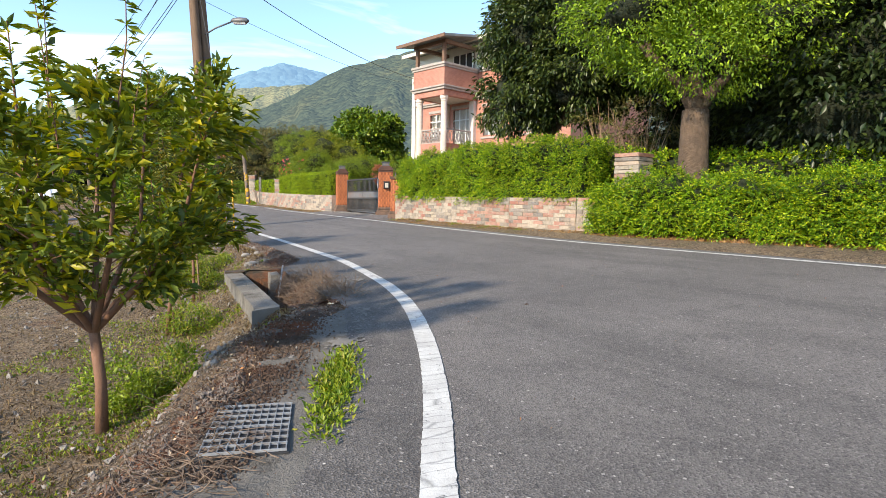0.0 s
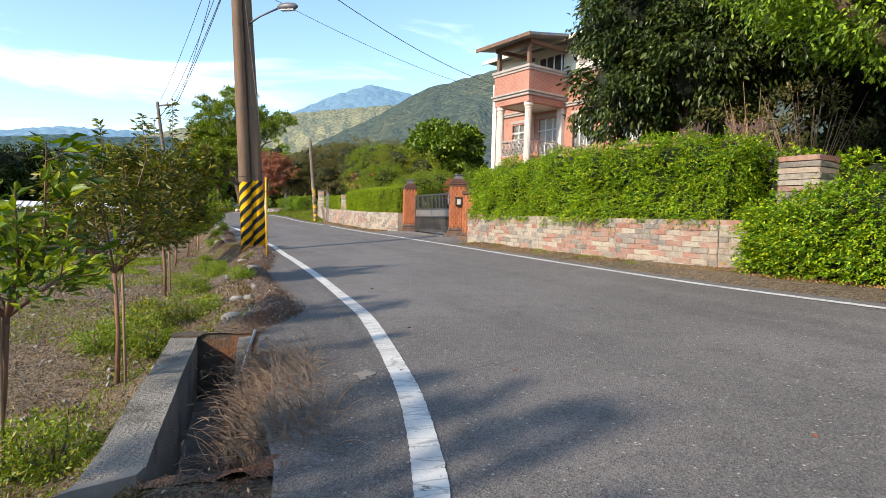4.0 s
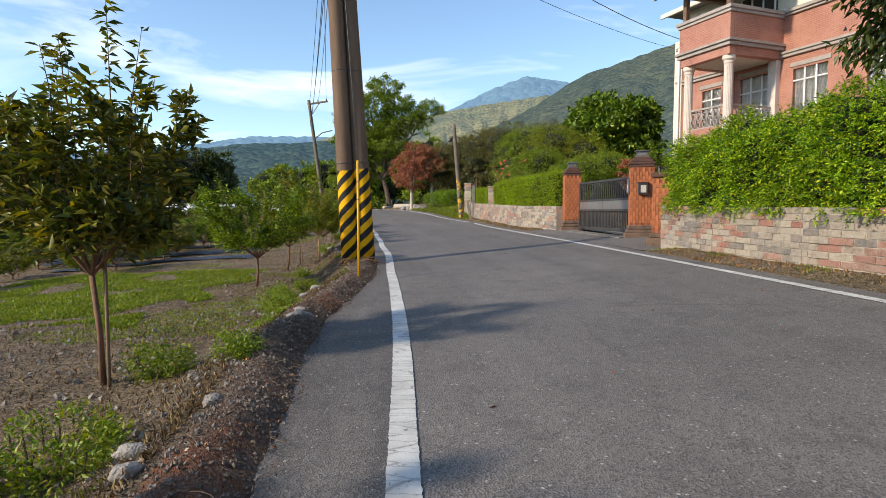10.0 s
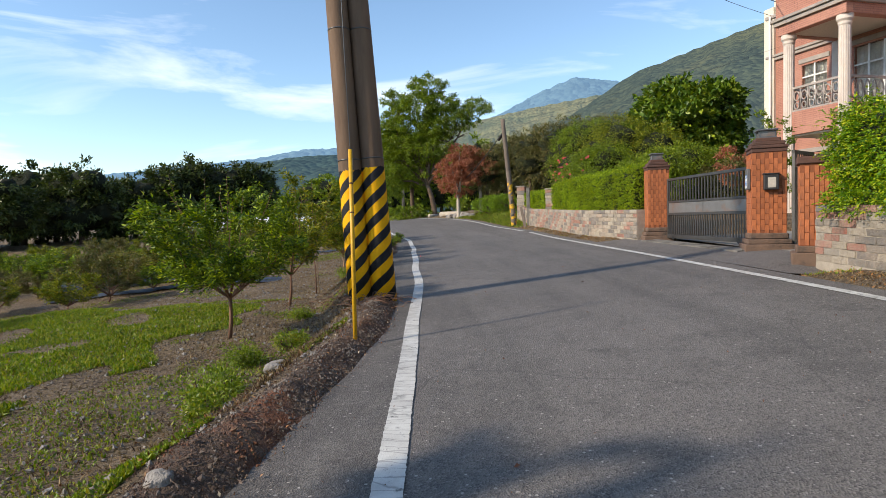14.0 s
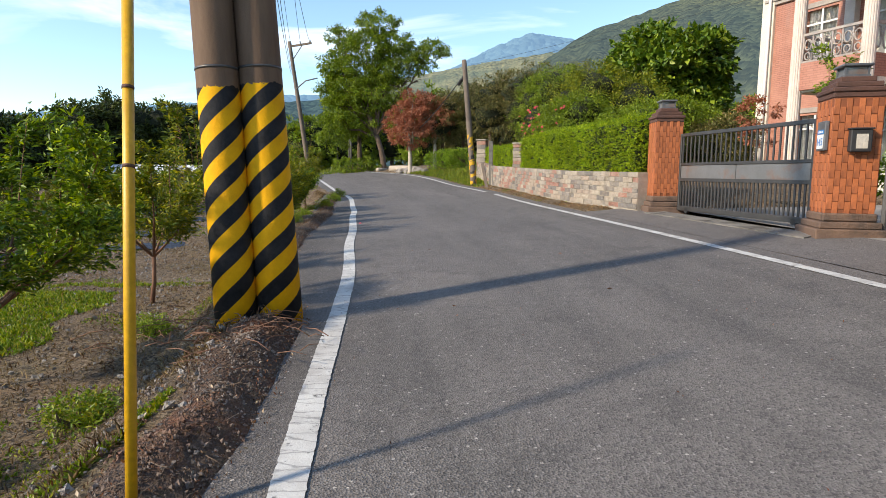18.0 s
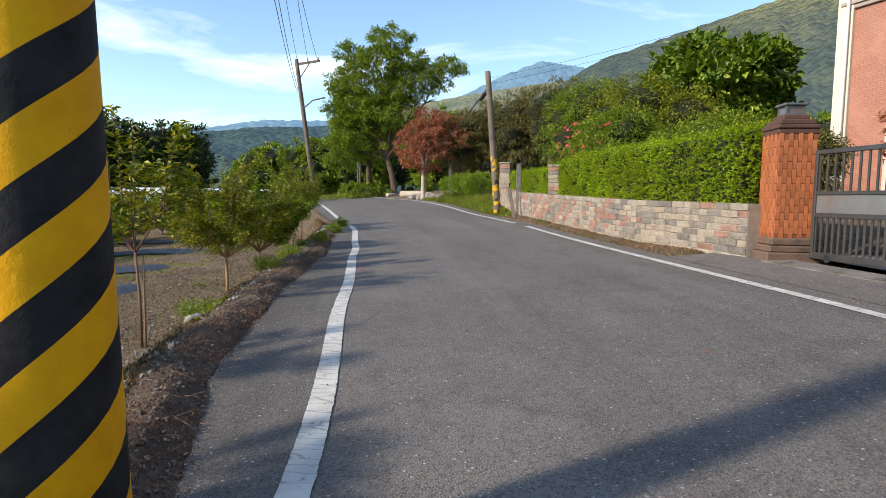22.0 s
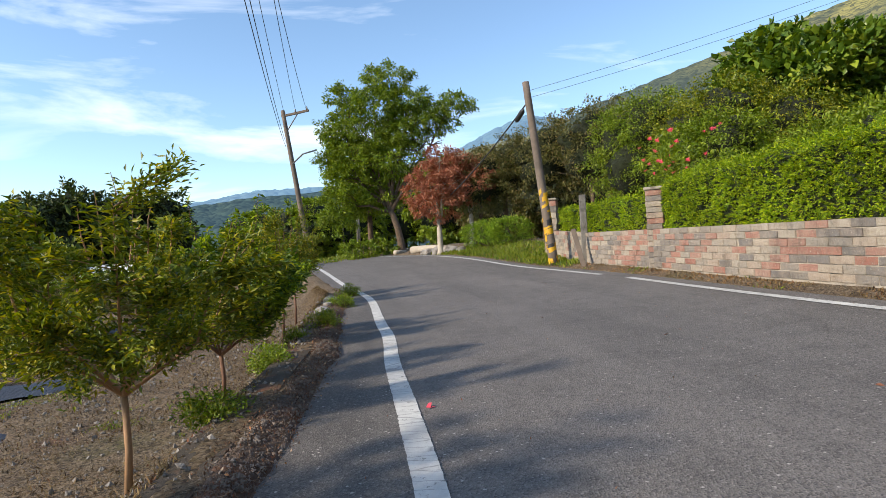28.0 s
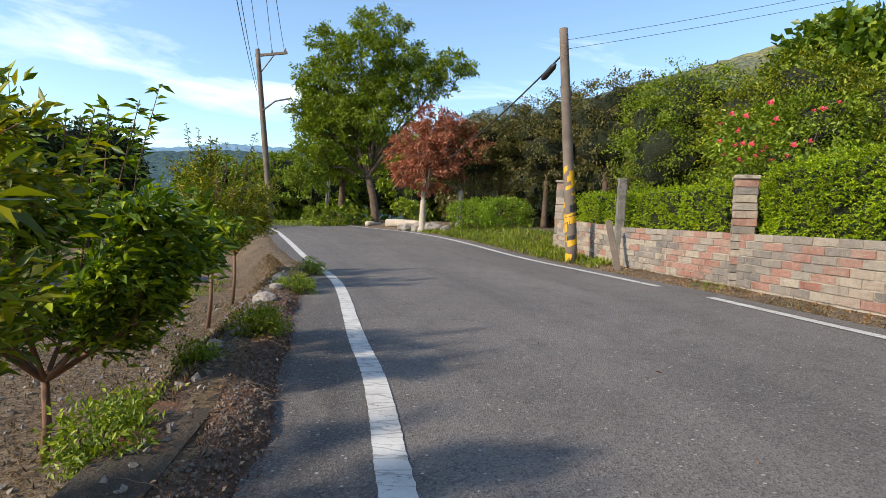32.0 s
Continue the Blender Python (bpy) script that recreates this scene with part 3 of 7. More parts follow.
LEFT_LINE = [(1.2, -25), (2.4, -20), (3.06, -17.3), (3.34, -16.15), (3.56, -14.95), (3.72, -13.6), (3.75, -12.4), (3.70, -11.5), (3.57, -10.2), (3.41, -9.0), (3.16, -7.8), (2.80, -6.1), (2.46, -4.6), (2.12, -3.2), (1.67, -1.4), (1.33, -0.1), (0.93, 1.55), (0.42, 3.55), (-0.31, 5.95), (-0.75, 7.6), (-1.16, 9.0), (-1.66, 10.65), (-2.05, 12.1), (-2.58, 13.7), (-3.7, 17.2), (-4.8, 19.8), (-6.8, 24.2), (-8.9, 28.6), (-12, 35), (-17, 44), (-24, 54)]
RIGHT_LINE = [(12.9, -22), (11.3, -16.5), (10.2, -13.2), (9, -9.9), (8.25, -7.8), (7.5, -5), (6.85, -2.5), (6.05, 0.6), (5.2, 3.7), (4.35, 6.6), (3.25, 10.1), (2.35, 13), (1.4, 16.4), (1.05, 17.5), (0.1, 20.2), (-1, 23), (-2.5, 26.4), (-4.7, 30.3), (-8.1, 36), (-13.1, 44.5), (-20.1, 55)]
LEFT_EDGE = [(-0.2, -26), (1.4, -21), (2.5, -17.2), (2.9, -15.6), (3.08, -13.8), (3.05, -12.7), (2.75, -11.2), (2.5, -9.8), (2.75, -8.8), (2.45, -7.5), (1.95, -5.8), (1.62, -4.3), (1.45, -2.6), (1.2, -0.5), (0.62, 1.6), (-0.55, 4.0), (-1.52, 7.3), (-2.38, 11.2), (-3.7, 15.4), (-4.75, 19.2), (-7.2, 24.2), (-9.3, 28.6), (-12.4, 35), (-17.4, 44), (-24.4, 54)]


def resample(pts, step):
    """Catmull-Rom through the points, at even steps."""
    v = [Vector((*q, 0)) for q in pts]
    v = [2 * v[0] - v[1], *v, 2 * v[-1] - v[-2]]
    out = []
    for a, b, c, d in zip(v, v[1:], v[2:], v[3:]):
        n = max(1, int((c - b).length / step))
        for k in range(n):
            s = k / n
            out.append(0.5 * ((2 * b) + (c - a) * s + (2 * a - 5 * b + 4 * c - d) * s * s + (3 * b - a - 3 * c + d) * s**3))
    out.append(v[-2])
    return out


EDGE_Y = np.array([q[1] for q in LEFT_EDGE])
EDGE_X = np.array([q[0] for q in LEFT_EDGE])


def road_z(x, y):
    x, y = min(14.0, max(-12.0, x)) / 10, min(40.0, max(-26.0, y)) / 10
    return 0.333 + 0.270 * y + 0.0422 * y * y + 0.497 * x + 0.027 * x * y + 0.3 * smooth(2.1, 3.1, y)


def drain_left(y):
    """The inner face of the drain's field-side wall."""
    return 1.82 + 0.1987 * (-9.73 - y)


def in_drain(x, y, grow=0.0):
    return -12.85 - grow < y < -9.72 and drain_left(y) - grow < x < drain_left(y) + 0.42 + 2 * grow


def ground_z(x, y):
    z = road_z(x, y)
    ex = float(np.interp(y, EDGE_Y, EDGE_X))
    off = (ex - x) * 0.93
    if off > 0:
        off = max(0.0, off - 0.7 * (1 - smooth(-14.3, -13.4, y)))
        nearby = 1 - smooth(-14.3, -13.4, y)
        drop = 0.30 + 0.20 * (1 - smooth(-11.0, -8.0, y)) + 0.22 * smooth(3.5, 6.5, y) - 0.18 * math.exp(-(((y + 5.6) / 2.2) ** 2))
        z -= drop * smooth(0.45 - 0.33 * nearby, 1.3 - 0.5 * nearby, off)
        z += 0.10 * smooth(-9.75, -9.0, y) * smooth(0.0, 0.3, off) * (1 - smooth(0.5, 1.0, off))
        z -= 0.35 * smooth(6, 16, off)
        z += (0.05 * noise.noise((x * 0.7, y * 0.7, 0)) + 0.03 * noise.noise((x * 2.6, y * 2.6, 3))) * smooth(0.1, 0.6, off)
    else:
        rx = float(np.interp(y, [q[1] for q in RIGHT_LINE], [q[0] for q in RIGHT_LINE]))
        off = (x - rx) * 0.93
        if off < 0.45:
            z -= 0.03
        else:
            z -= 0.13 * smooth(1.9, 2.7, y) * (1 - smooth(9.7, 10.3, y))
            z += 0.05 * smooth(0.45, 0.9, off) + 0.015 * noise.noise((x * 2.5, y * 2.5, 1))
            if off > 1.2:
                z += road_z(rx + 1.3, y) - road_z(x, y)
            if not 3.4 < y < 9.3:
                z += 0.35 * smooth(1.2, 3.5, off)
    far = max(abs(x) - 30, abs(y) - 55, 0)
    return z - 0.4 * smooth(0, 60, far)


# ---- mesh helpers ----
def mesh_of(name, verts, faces, mat, smooth_shade=False):
    me = bpy.data.meshes.new(name)
    me.from_pydata([tuple(v) for v in verts], [], faces)
    if mat:
        me.materials.append(mat)
    if smooth_shade:
        me.polygons.foreach_set("use_smooth", [True] * len(me.polygons))
    me.update()
    return me


def thing(name, label, category, kind="", group="", at=(0, 0, 0), mesh=None, rz=0.0):
    ob = new(name, mesh)
    ob.matrix_basis = pose(*at, 0, 0, rz)
    return tagged(ob, label, category, group, kind)


def part(name, me, parent, label="", m=None):
    """A mesh as one part under a thing or a part; its coordinates are the parent's."""
    ob = new(name, me)
    ob.parent = parent
    if m is not None:
        ob.matrix_basis = m
    if label:
        ob["label"] = label
    return ob


def bm_mesh(name, bm, mat, smooth_shade=False):
    me = bpy.data.meshes.new(name)
    bm.to_mesh(me)
    bm.free()
    me.materials.append(mat)
    if smooth_shade:
        me.polygons.foreach_set("use_smooth", [True] * len(me.polygons))
    return me


def box(name, lo, hi, mat, bevel=0.01):
    bm = bmesh.new()
    bmesh.ops.create_cube(bm, size=1.0)
    for v in bm.verts:
        v.co = Vector([(a + b) / 2 + c * (b - a) for a, b, c in zip(lo, hi, v.co)])
    if bevel:
        bmesh.ops.bevel(bm, geom=bm.edges[:], offset=bevel, segments=1, affect="EDGES")
    return bm_mesh(name, bm, mat)


def tube_data(pts, radii, sides=8, cap=True):
    verts, faces = [], []
    pts = [Vector(q) for q in pts]
    for i, q in enumerate(pts):
        d = (pts[min(i + 1, len(pts) - 1)] - pts[max(i - 1, 0)]).normalized()
        a = d.orthogonal().normalized() if i == 0 else (a - d * a.dot(d)).normalized()
        b = d.cross(a)
        for k in range(sides):
            an = math.tau * k / sides
            verts.append(q + (a * math.cos(an) + b * math.sin(an)) * radii[i])
    for i in range(len(pts) - 1):
        for k in range(sides):
            o, o2 = i * sides, i * sides + sides
            faces.append((o + k, o + (k + 1) % sides, o2 + (k + 1) % sides, o2 + k))
    if cap:
        faces.append(tuple(range(sides - 1, -1, -1)))
        faces.append(tuple(range((len(pts) - 1) * sides, len(pts) * sides)))
    return verts, faces


def joined(datas):
    verts, faces = [], []
    for v, f in datas:
        o = len(verts)
        verts += v
        faces += [tuple(i + o for i in q) for q in f]
    return verts, faces


def tube(name, pts, radii, mat, sides=8, flat=False):
    if not hasattr(radii, "__len__"):
        radii = [radii] * len(pts)
    return mesh_of(name, *tube_data(pts, radii, sides), mat, not flat)


def lathe(name, profile, mat, sides=16):
    """A turned shape from (radius, height) pairs about the z axis."""
    verts = [(r * math.cos(math.tau * k / sides), r * math.sin(math.tau * k / sides), z) for r, z in profile for k in range(sides)]
    faces = [(i * sides + k, i * sides + (k + 1) % sides, (i + 1) * sides + (k + 1) % sides, (i + 1) * sides + k) for i in range(len(profile) - 1) for k in range(sides)]
    faces += [tuple(range(sides - 1, -1, -1)), tuple(range((len(profile) - 1) * sides, len(profile) * sides))]
    return mesh_of(name, verts, faces, mat, True)


RNG = np.random.default_rng(7)


def unit(a):
    return a / np.maximum(np.linalg.norm(a, axis=1, keepdims=True), 1e-9)


def leaves_mesh(name, pos, size, mat, aim=None, droop=0.25, width=0.42, spread=0.8):
    """Many folded leaves of four corners each. aim: the way that each leaf points."""
    n = len(pos)
    aim = RNG.normal(size=(n, 3)) if aim is None else unit(aim) + spread * RNG.normal(size=(n, 3))
    aim = unit(aim)
    aim[:, 2] -= droop
    aim = unit(aim)
    up = RNG.normal(size=(n, 3)) * 0.6 + (0, 0, 1)
    side = unit(np.cross(aim, up))
    nrm = np.cross(side, aim)
    s = (size * RNG.uniform(0.6, 1.3, n))[:, None]
    a = pos
    mid = pos + aim * s * 0.45
    v = np.stack([a, mid + side * s * width * 0.5 + nrm * s * 0.10, pos + aim * s - nrm * s * 0.08, mid - side * s * width * 0.5 + nrm * s * 0.10], 1).reshape(-1, 3)
    k = np.arange(n)[:, None] * 4
    f = np.concatenate([k + [0, 1, 2], k + [0, 2, 3]], 1).reshape(-1)
    me = bpy.data.meshes.new(name)
    me.vertices.add(4 * n)
    me.vertices.foreach_set("co", v.astype(np.float32).ravel())
    me.loops.add(6 * n)
    me.loops.foreach_set("vertex_index", f.astype(np.int32))
    me.polygons.add(2 * n)
    me.polygons.foreach_set("loop_start", np.arange(0, 6 * n, 3, dtype=np.int32))
    me.update(calc_edges=True)
    me.materials.append(mat)
    return me


def blob_points(blobs, n, shell=0.55, clump=0.0):
    """Points in ellipsoids (x, y, z, rx, ry, rz), thicker to the outside, gathered in clumps; and the way outwards."""
    b = np.array(blobs, float)
    share = (b[:, 3] * b[:, 4] + b[:, 4] * b[:, 5] + b[:, 3] * b[:, 5])
    pick = RNG.choice(len(b), n, p=share / share.sum())
    if clump:
        m = max(8, int(n / 45))
        cp = RNG.choice(len(b), m, p=share / share.sum())
        d = unit(RNG.normal(size=(m, 3)))
        rad = RNG.uniform(shell**3, 1.05, (m, 1)) ** (1 / 3)
        c = b[cp, :3] + d * rad * b[cp, 3:]
        which = RNG.integers(0, m, n)
        p = c[which] + np.clip(RNG.normal(size=(n, 3)), -1.9, 1.9) * clump * (0.55, 0.55, 0.38)
        return p, d[which]
    d = unit(RNG.normal(size=(n, 3)))
    rad = RNG.uniform(shell**3, 1.0, (n, 1)) ** (1 / 3)
    return b[pick, :3] + d * rad * b[pick, 3:], d


def limb_paths(base, blobs, r, seed, wiggle=0.12):
    """Limbs from the trunk's head into each blob."""
    rnd = random.Random(seed)
    out = []
    for bx, by, bz, rx, ry, rz in blobs:
        a, c = Vector(base), Vector((bx, by, bz + rz * 0.25))
        pts = []
        L = (c - a).length
        for k in range(6):
            s = k / 5
            q = a.lerp(c, s) + Vector((rnd.uniform(-1, 1), rnd.uniform(-1, 1), rnd.uniform(-1, 1))) * wiggle * L * math.sin(s * math.pi) * 0.5
            pts.append(q)
        out.append(tube_data(pts, [r * (1 - 0.8 * k / 5) for k in range(6)], 6, False))
        for j in range(3):
            d = unit(np.array([[rnd.uniform(-1, 1), rnd.uniform(-1, 1), rnd.uniform(-0.2, 1)]]))[0]
            e = pts[3] + Vector((d[0] * rx, d[1] * ry, d[2] * rz)) * 0.85
            out.append(tube_data([pts[3], pts[3].lerp(e, 0.5) + Vector((0, 0, 0.1 * rz)), e], [r * 0.4, r * 0.25, r * 0.08], 5, False))
    return out


def tree(name, label, x, y, trunk_h, trunk_r, blobs, n, size, leaf, bark, clump=0.35, lean=(0, 0), shell=0.5, category="tree", width=0.42, z=None, droop=0.25, core=0.0, group="", core_mat=None):
    """A tapered trunk with limbs, and a crown of many leaves; blobs are measured from the trunk's foot."""
    z = ground_z(x, y) - 0.05 if z is None else z
    t = thing(name, label, category, at=(x, y, z), group=group)
    head = (lean[0], lean[1], trunk_h)
    ring = [(lean[0] * s * s, lean[1] * s * s, trunk_h * s) for s in (0, 0.08, 0.3, 0.6, 0.85, 1)]
    rad = [trunk_r * q for q in (1.5, 1.12, 1.0, 0.9, 0.85, 0.8)]
    part("trunk", mesh_of("trunk", *joined([tube_data(ring, rad, 10)] + limb_paths(head, blobs, trunk_r * 0.55, int(abs(x * 31 + y * 17)))), bark, True), t)
    p, d = blob_points(blobs, n, shell, clump)
    part("crown", leaves_mesh("crown", p, size, leaf, d, droop, width), t)
    # dark core in each blob, painted as the shade seen between leaves
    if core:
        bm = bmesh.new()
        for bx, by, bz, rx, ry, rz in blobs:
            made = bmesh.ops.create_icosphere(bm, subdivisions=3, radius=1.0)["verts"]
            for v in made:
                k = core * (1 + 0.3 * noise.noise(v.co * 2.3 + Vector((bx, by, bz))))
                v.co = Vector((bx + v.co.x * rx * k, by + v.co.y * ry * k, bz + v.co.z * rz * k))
        part("inner_crown", bm_mesh("inner_crown", bm, core_mat or M_CORE, True), t, "dark solid core painted as the shade between leaves")
    return t


def sapling(label, x, y, h, seed, leaf=None, n=1500, spread=0.75, stem=0.35, size=0.1, stake=False, stems=6, tips=True, bark=None, z=None, shoots=0, rise=1.2, girth=0.030):
    """A young orchard tree: a low fork of rising branches with long leaves, sprays standing out of the top."""
    leaf, bark = leaf or L_PEACH, bark or M_BARKR
    rnd = random.Random(seed)
    z = ground_z(x, y) - 0.03 if z is None else z
    t = thing("orchard_tree", label, "young tree", at=(x, y, z), group="orchard trees")
    fork = Vector((rnd.uniform(-0.06, 0.06), rnd.uniform(-0.06, 0.06), stem * h))
    datas = [tube_data([(0, 0, 0), fork * 0.5 + Vector((0.02, 0, 0)), fork], [girth, girth * 0.86, girth * 0.8], 8)]
    pos, aim = [], []
    for k in range(stems):
        an = math.tau * (k + rnd.uniform(-0.3, 0.3)) / stems
        reach = spread * rnd.uniform(0.55, 1.0)
        top = h * rnd.uniform(0.72, 1.0 if tips else 0.86)
        e = Vector((math.cos(an) * reach, math.sin(an) * reach, top))
        mid = fork.lerp(e, 0.45) + Vector((math.cos(an), math.sin(an), -0.35)) * spread * 0.22
        pts = [fork, fork.lerp(mid, 0.6), mid, mid.lerp(e, 0.5) + Vector((0, 0, 0.04)), e]
        datas.append(tube_data(pts, [girth * q for q in (0.58, 0.46, 0.34, 0.22, 0.08)], 6, False))
        for j in range(9):
            s = rnd.uniform(0.14, 0.98)
            i = min(3, int(s * 4))
            o = pts[i].lerp(pts[i + 1], s * 4 - i)
            an2 = an + rnd.uniform(-1.6, 1.6)
            ln = spread * rnd.uniform(0.25, 0.62) * (1.15 - 0.6 * s)
            d = Vector((math.cos(an2), math.sin(an2), rnd.uniform(-0.05, 0.9))) * ln
            datas.append(tube_data([o, o + d * 0.55 + Vector((0, 0, 0.02)), o + d], [0.006, 0.004, 0.002], 4, False))
            m = max(4, n // (stems * 9))
            for q in range(m):
                w = rnd.uniform(0.15, 1.05)
                pos.append(o + d * w + Vector((rnd.gauss(0, 0.05), rnd.gauss(0, 0.05), rnd.gauss(0, 0.05))))
                aim.append(d.normalized() + Vector((rnd.gauss(0, 0.6), rnd.gauss(0, 0.6), rnd.gauss(0.1, 0.4))))
        for q in range(n // (stems * 8)):
            w = rnd.uniform(0.55, 1.0)
            i = min(3, int(w * 4))
            pos.append(pts[i].lerp(pts[i + 1], w * 4 - i))
            aim.append(Vector((rnd.gauss(0, 1), rnd.gauss(0, 1), 0.5)))
    for k in range(shoots):
        an = rnd.uniform(0, math.tau)
        re = spread * rnd.uniform(0.1, 0.75)
        o = Vector((math.cos(an) * re * 0.8, math.sin(an) * re * 0.8, h * rnd.uniform(0.55, 0.8)))
        e = Vector((math.cos(an) * re * 1.15, math.sin(an) * re * 1.15, h * rise * rnd.uniform(0.82, 1.0)))
        mid = o.lerp(e, 0.5) + Vector((rnd.uniform(-0.04, 0.04), rnd.uniform(-0.04, 0.04), 0))
        datas.append(tube_data([o, mid, e], [0.007, 0.005, 0.002], 5, False))
        for q in range(int((e - o).length / 0.016)):
            w = rnd.uniform(0, 1)
            a2 = rnd.uniform(0, math.tau)
            pos.append(o.lerp(mid, w * 2) if w < 0.5 else mid.lerp(e, w * 2 - 1))
            aim.append(Vector((math.cos(a2), math.sin(a2), rnd.uniform(-0.2, 0.7))))
    part("trunk", mesh_of("trunk", *joined(datas), bark, True), t)
    part("crown", leaves_mesh("crown", np.array(pos), size, leaf, np.array(aim), 0.15, 0.34, 0.25), t)
    if stake:
        part("stake", tube("stake", [(0.10, -0.06, -0.05), (0.03, 0.02, 1.15)], 0.014, M_DRY, 6), t, "thin pale wooden stake")
    return t


def shrub(name, label, x, y, blobs, n, size, leaf, category="shrub", z=None, core=True, width=0.42, group="", clump=0.14):
    z = ground_z(x, y) - 0.02 if z is None else z
    t = thing(name, label, category, at=(x, y, z), group=group)
    p, d = blob_points(blobs, n, 0.6, clump)
    part("foliage", leaves_mesh("foliage", p, size, leaf, d, 0.0, width), t)
    rnd = random.Random(int(x * 97 + y * 13))
    stems = []
    for bx, by, bz, rx, ry, rz in blobs:
        for _ in range(5):
            e = (bx + rnd.uniform(-0.7, 0.7) * rx, by + rnd.uniform(-0.7, 0.7) * ry, bz + rnd.uniform(0, 0.7) * rz)
            stems.append(tube_data([(bx * 0.6 + rnd.uniform(-0.05, 0.05), by * 0.6, 0), (e[0] * 0.9, e[1] * 0.9, e[2] * 0.5), e], [0.012, 0.009, 0.004], 5, False))
    part("woody_base", mesh_of("woody_base", *joined(stems), M_BARK), t)
    return t


def hedge(name, label, path, width, heights, n, size, leaf, bulge=0.14, cell=0.5, base=0.0, drape=0.0, spray=0.2, loose=0.5, core=0.17, sag=0.2):
    """A row of bushes grown together along a path: leafy domes with creases between them, each covered with sprays of
    paired leaves. heights: at each path point; bulge, cell: height and breadth of the domes; loose: how far sprays stray."""
    pts = [Vector((*q, 0)) for q in path]
    t = thing(name, label, "hedge")
    seg = [0.0]
    for a, b in zip(pts, pts[1:]):
        seg.append(seg[-1] + (b - a).length)
    total = seg[-1]
    px, py = [q.x for q in pts], [q.y for q in pts]

    def at(s):
        x, y = np.interp(s, seg, px), np.interp(s, seg, py)
        x2, y2 = np.interp(min(total, s + 0.1), seg, px), np.interp(min(total, s + 0.1), seg, py)
        x1, y1 = np.interp(max(0, s - 0.1), seg, px), np.interp(max(0, s - 0.1), seg, py)
        d = Vector((x2 - x1, y2 - y1, 0)).normalized()
        return Vector((x, y, 0)), Vector((-d.y, d.x, 0)), float(np.interp(s, seg, heights)), d

    def surface(s, u, depth=0.0):
        """u runs round the section, an arch, from the foot of one face over the top to the other."""
        c, nrm, h, d = at(s)
        hh = h + drape
        w = width * 0.5
        if u < 0.42:
            off, z, out = -w, hh * 0.93 * u / 0.42, -nrm + Vector((0, 0, 0.9 * max(0.0, u / 0.42 - 0.75) * 4))
        elif u > 0.58:
            off, z, out = w, hh * 0.93 * (1 - u) / 0.42, nrm + Vector((0, 0, 0.9 * max(0.0, (1 - u) / 0.42 - 0.75) * 4))
        else:
            k = (u - 0.5) / 0.08
            off, z, out = w * k * 0.93, hh * (1 - 0.07 * abs(k) ** 3), nrm * k * 0.5 + Vector((0, 0, 1))
        out = out.normalized()
        p = c + nrm * off + Vector((0, 0, z))
        dist = noise.voronoi((p + Vector((3, 7, base))) / cell)[0][0]
        big = noise.noise(p * 0.8 + Vector((0, 0, 9)))
        p = p + out * (bulge * (0.75 - 1.7 * dist * dist) + bulge * 0.6 * big - depth)
        return p + Vector((0, 0, road_z(c.x, c.y) + base - drape)), out

    rnd = random.Random(int(total * 100))
    # dark core, painted as the shade in the gaps, also stops the view through
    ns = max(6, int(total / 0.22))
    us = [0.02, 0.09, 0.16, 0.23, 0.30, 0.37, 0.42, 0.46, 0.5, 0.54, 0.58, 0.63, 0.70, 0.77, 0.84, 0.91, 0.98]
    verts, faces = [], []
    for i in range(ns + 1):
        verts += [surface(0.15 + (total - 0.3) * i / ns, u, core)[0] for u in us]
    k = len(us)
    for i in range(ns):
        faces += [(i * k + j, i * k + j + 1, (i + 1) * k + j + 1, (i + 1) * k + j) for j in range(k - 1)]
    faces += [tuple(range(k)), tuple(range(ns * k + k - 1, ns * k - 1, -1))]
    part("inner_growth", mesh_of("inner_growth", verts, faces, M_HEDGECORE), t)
    each = 12
    root, way, length = [], [], []
    while len(root) < n // each:
        end = rnd.random()
        if end < 0.9:
            s, u = rnd.uniform(0, total), rnd.uniform(0.01, 0.99)
            q, o = surface(s, u, rnd.uniform(-0.01, 0.13))
            if o.x > 0.5 and rnd.random() < 0.7:
                continue
        else:
            s = 0.0 if end < 0.95 else total
            c, nrm, h, d = at(s)
            o = -d if s == 0.0 else d
            q = c + nrm * rnd.uniform(-0.5, 0.5) * width + o * rnd.uniform(-0.12, 0.06) + Vector((0, 0, road_z(c.x, c.y) + base - drape + rnd.random() * (h + drape)))
        root.append(q)
        way.append((o + Vector((rnd.gauss(0, loose), rnd.gauss(0, loose), rnd.gauss(0.25, loose)))).normalized())
        length.append(spray * rnd.uniform(0.45, 1.0) * (1.7 if rnd.random() < 0.05 else 1.0))
    m = len(root)
    root, way, length = np.array(root), np.array(way), np.array(length)
    side = unit(np.cross(way, np.array([0, 0, 1.0]) + 0.35 * RNG.normal(size=(m, 3))))
    f = (np.arange(each) + 0.6) / each
    sign = np.where(np.arange(each) % 2, 1.0, -1.0)
    pos = root[:, None] + way[:, None] * (length[:, None] * f)[..., None] - np.array([0, 0, 1.0]) * (sag * length[:, None] * f * f)[..., None]
    aim = way[:, None] * 0.75 + side[:, None] * (sign * (1.05 - 0.5 * f))[None, :, None] - np.array([0, 0, 0.25])
    part("foliage", leaves_mesh("foliage", pos.reshape(-1, 3), size, leaf, aim.reshape(-1, 3), 0.0, 0.46, 0.28), t)
    return t


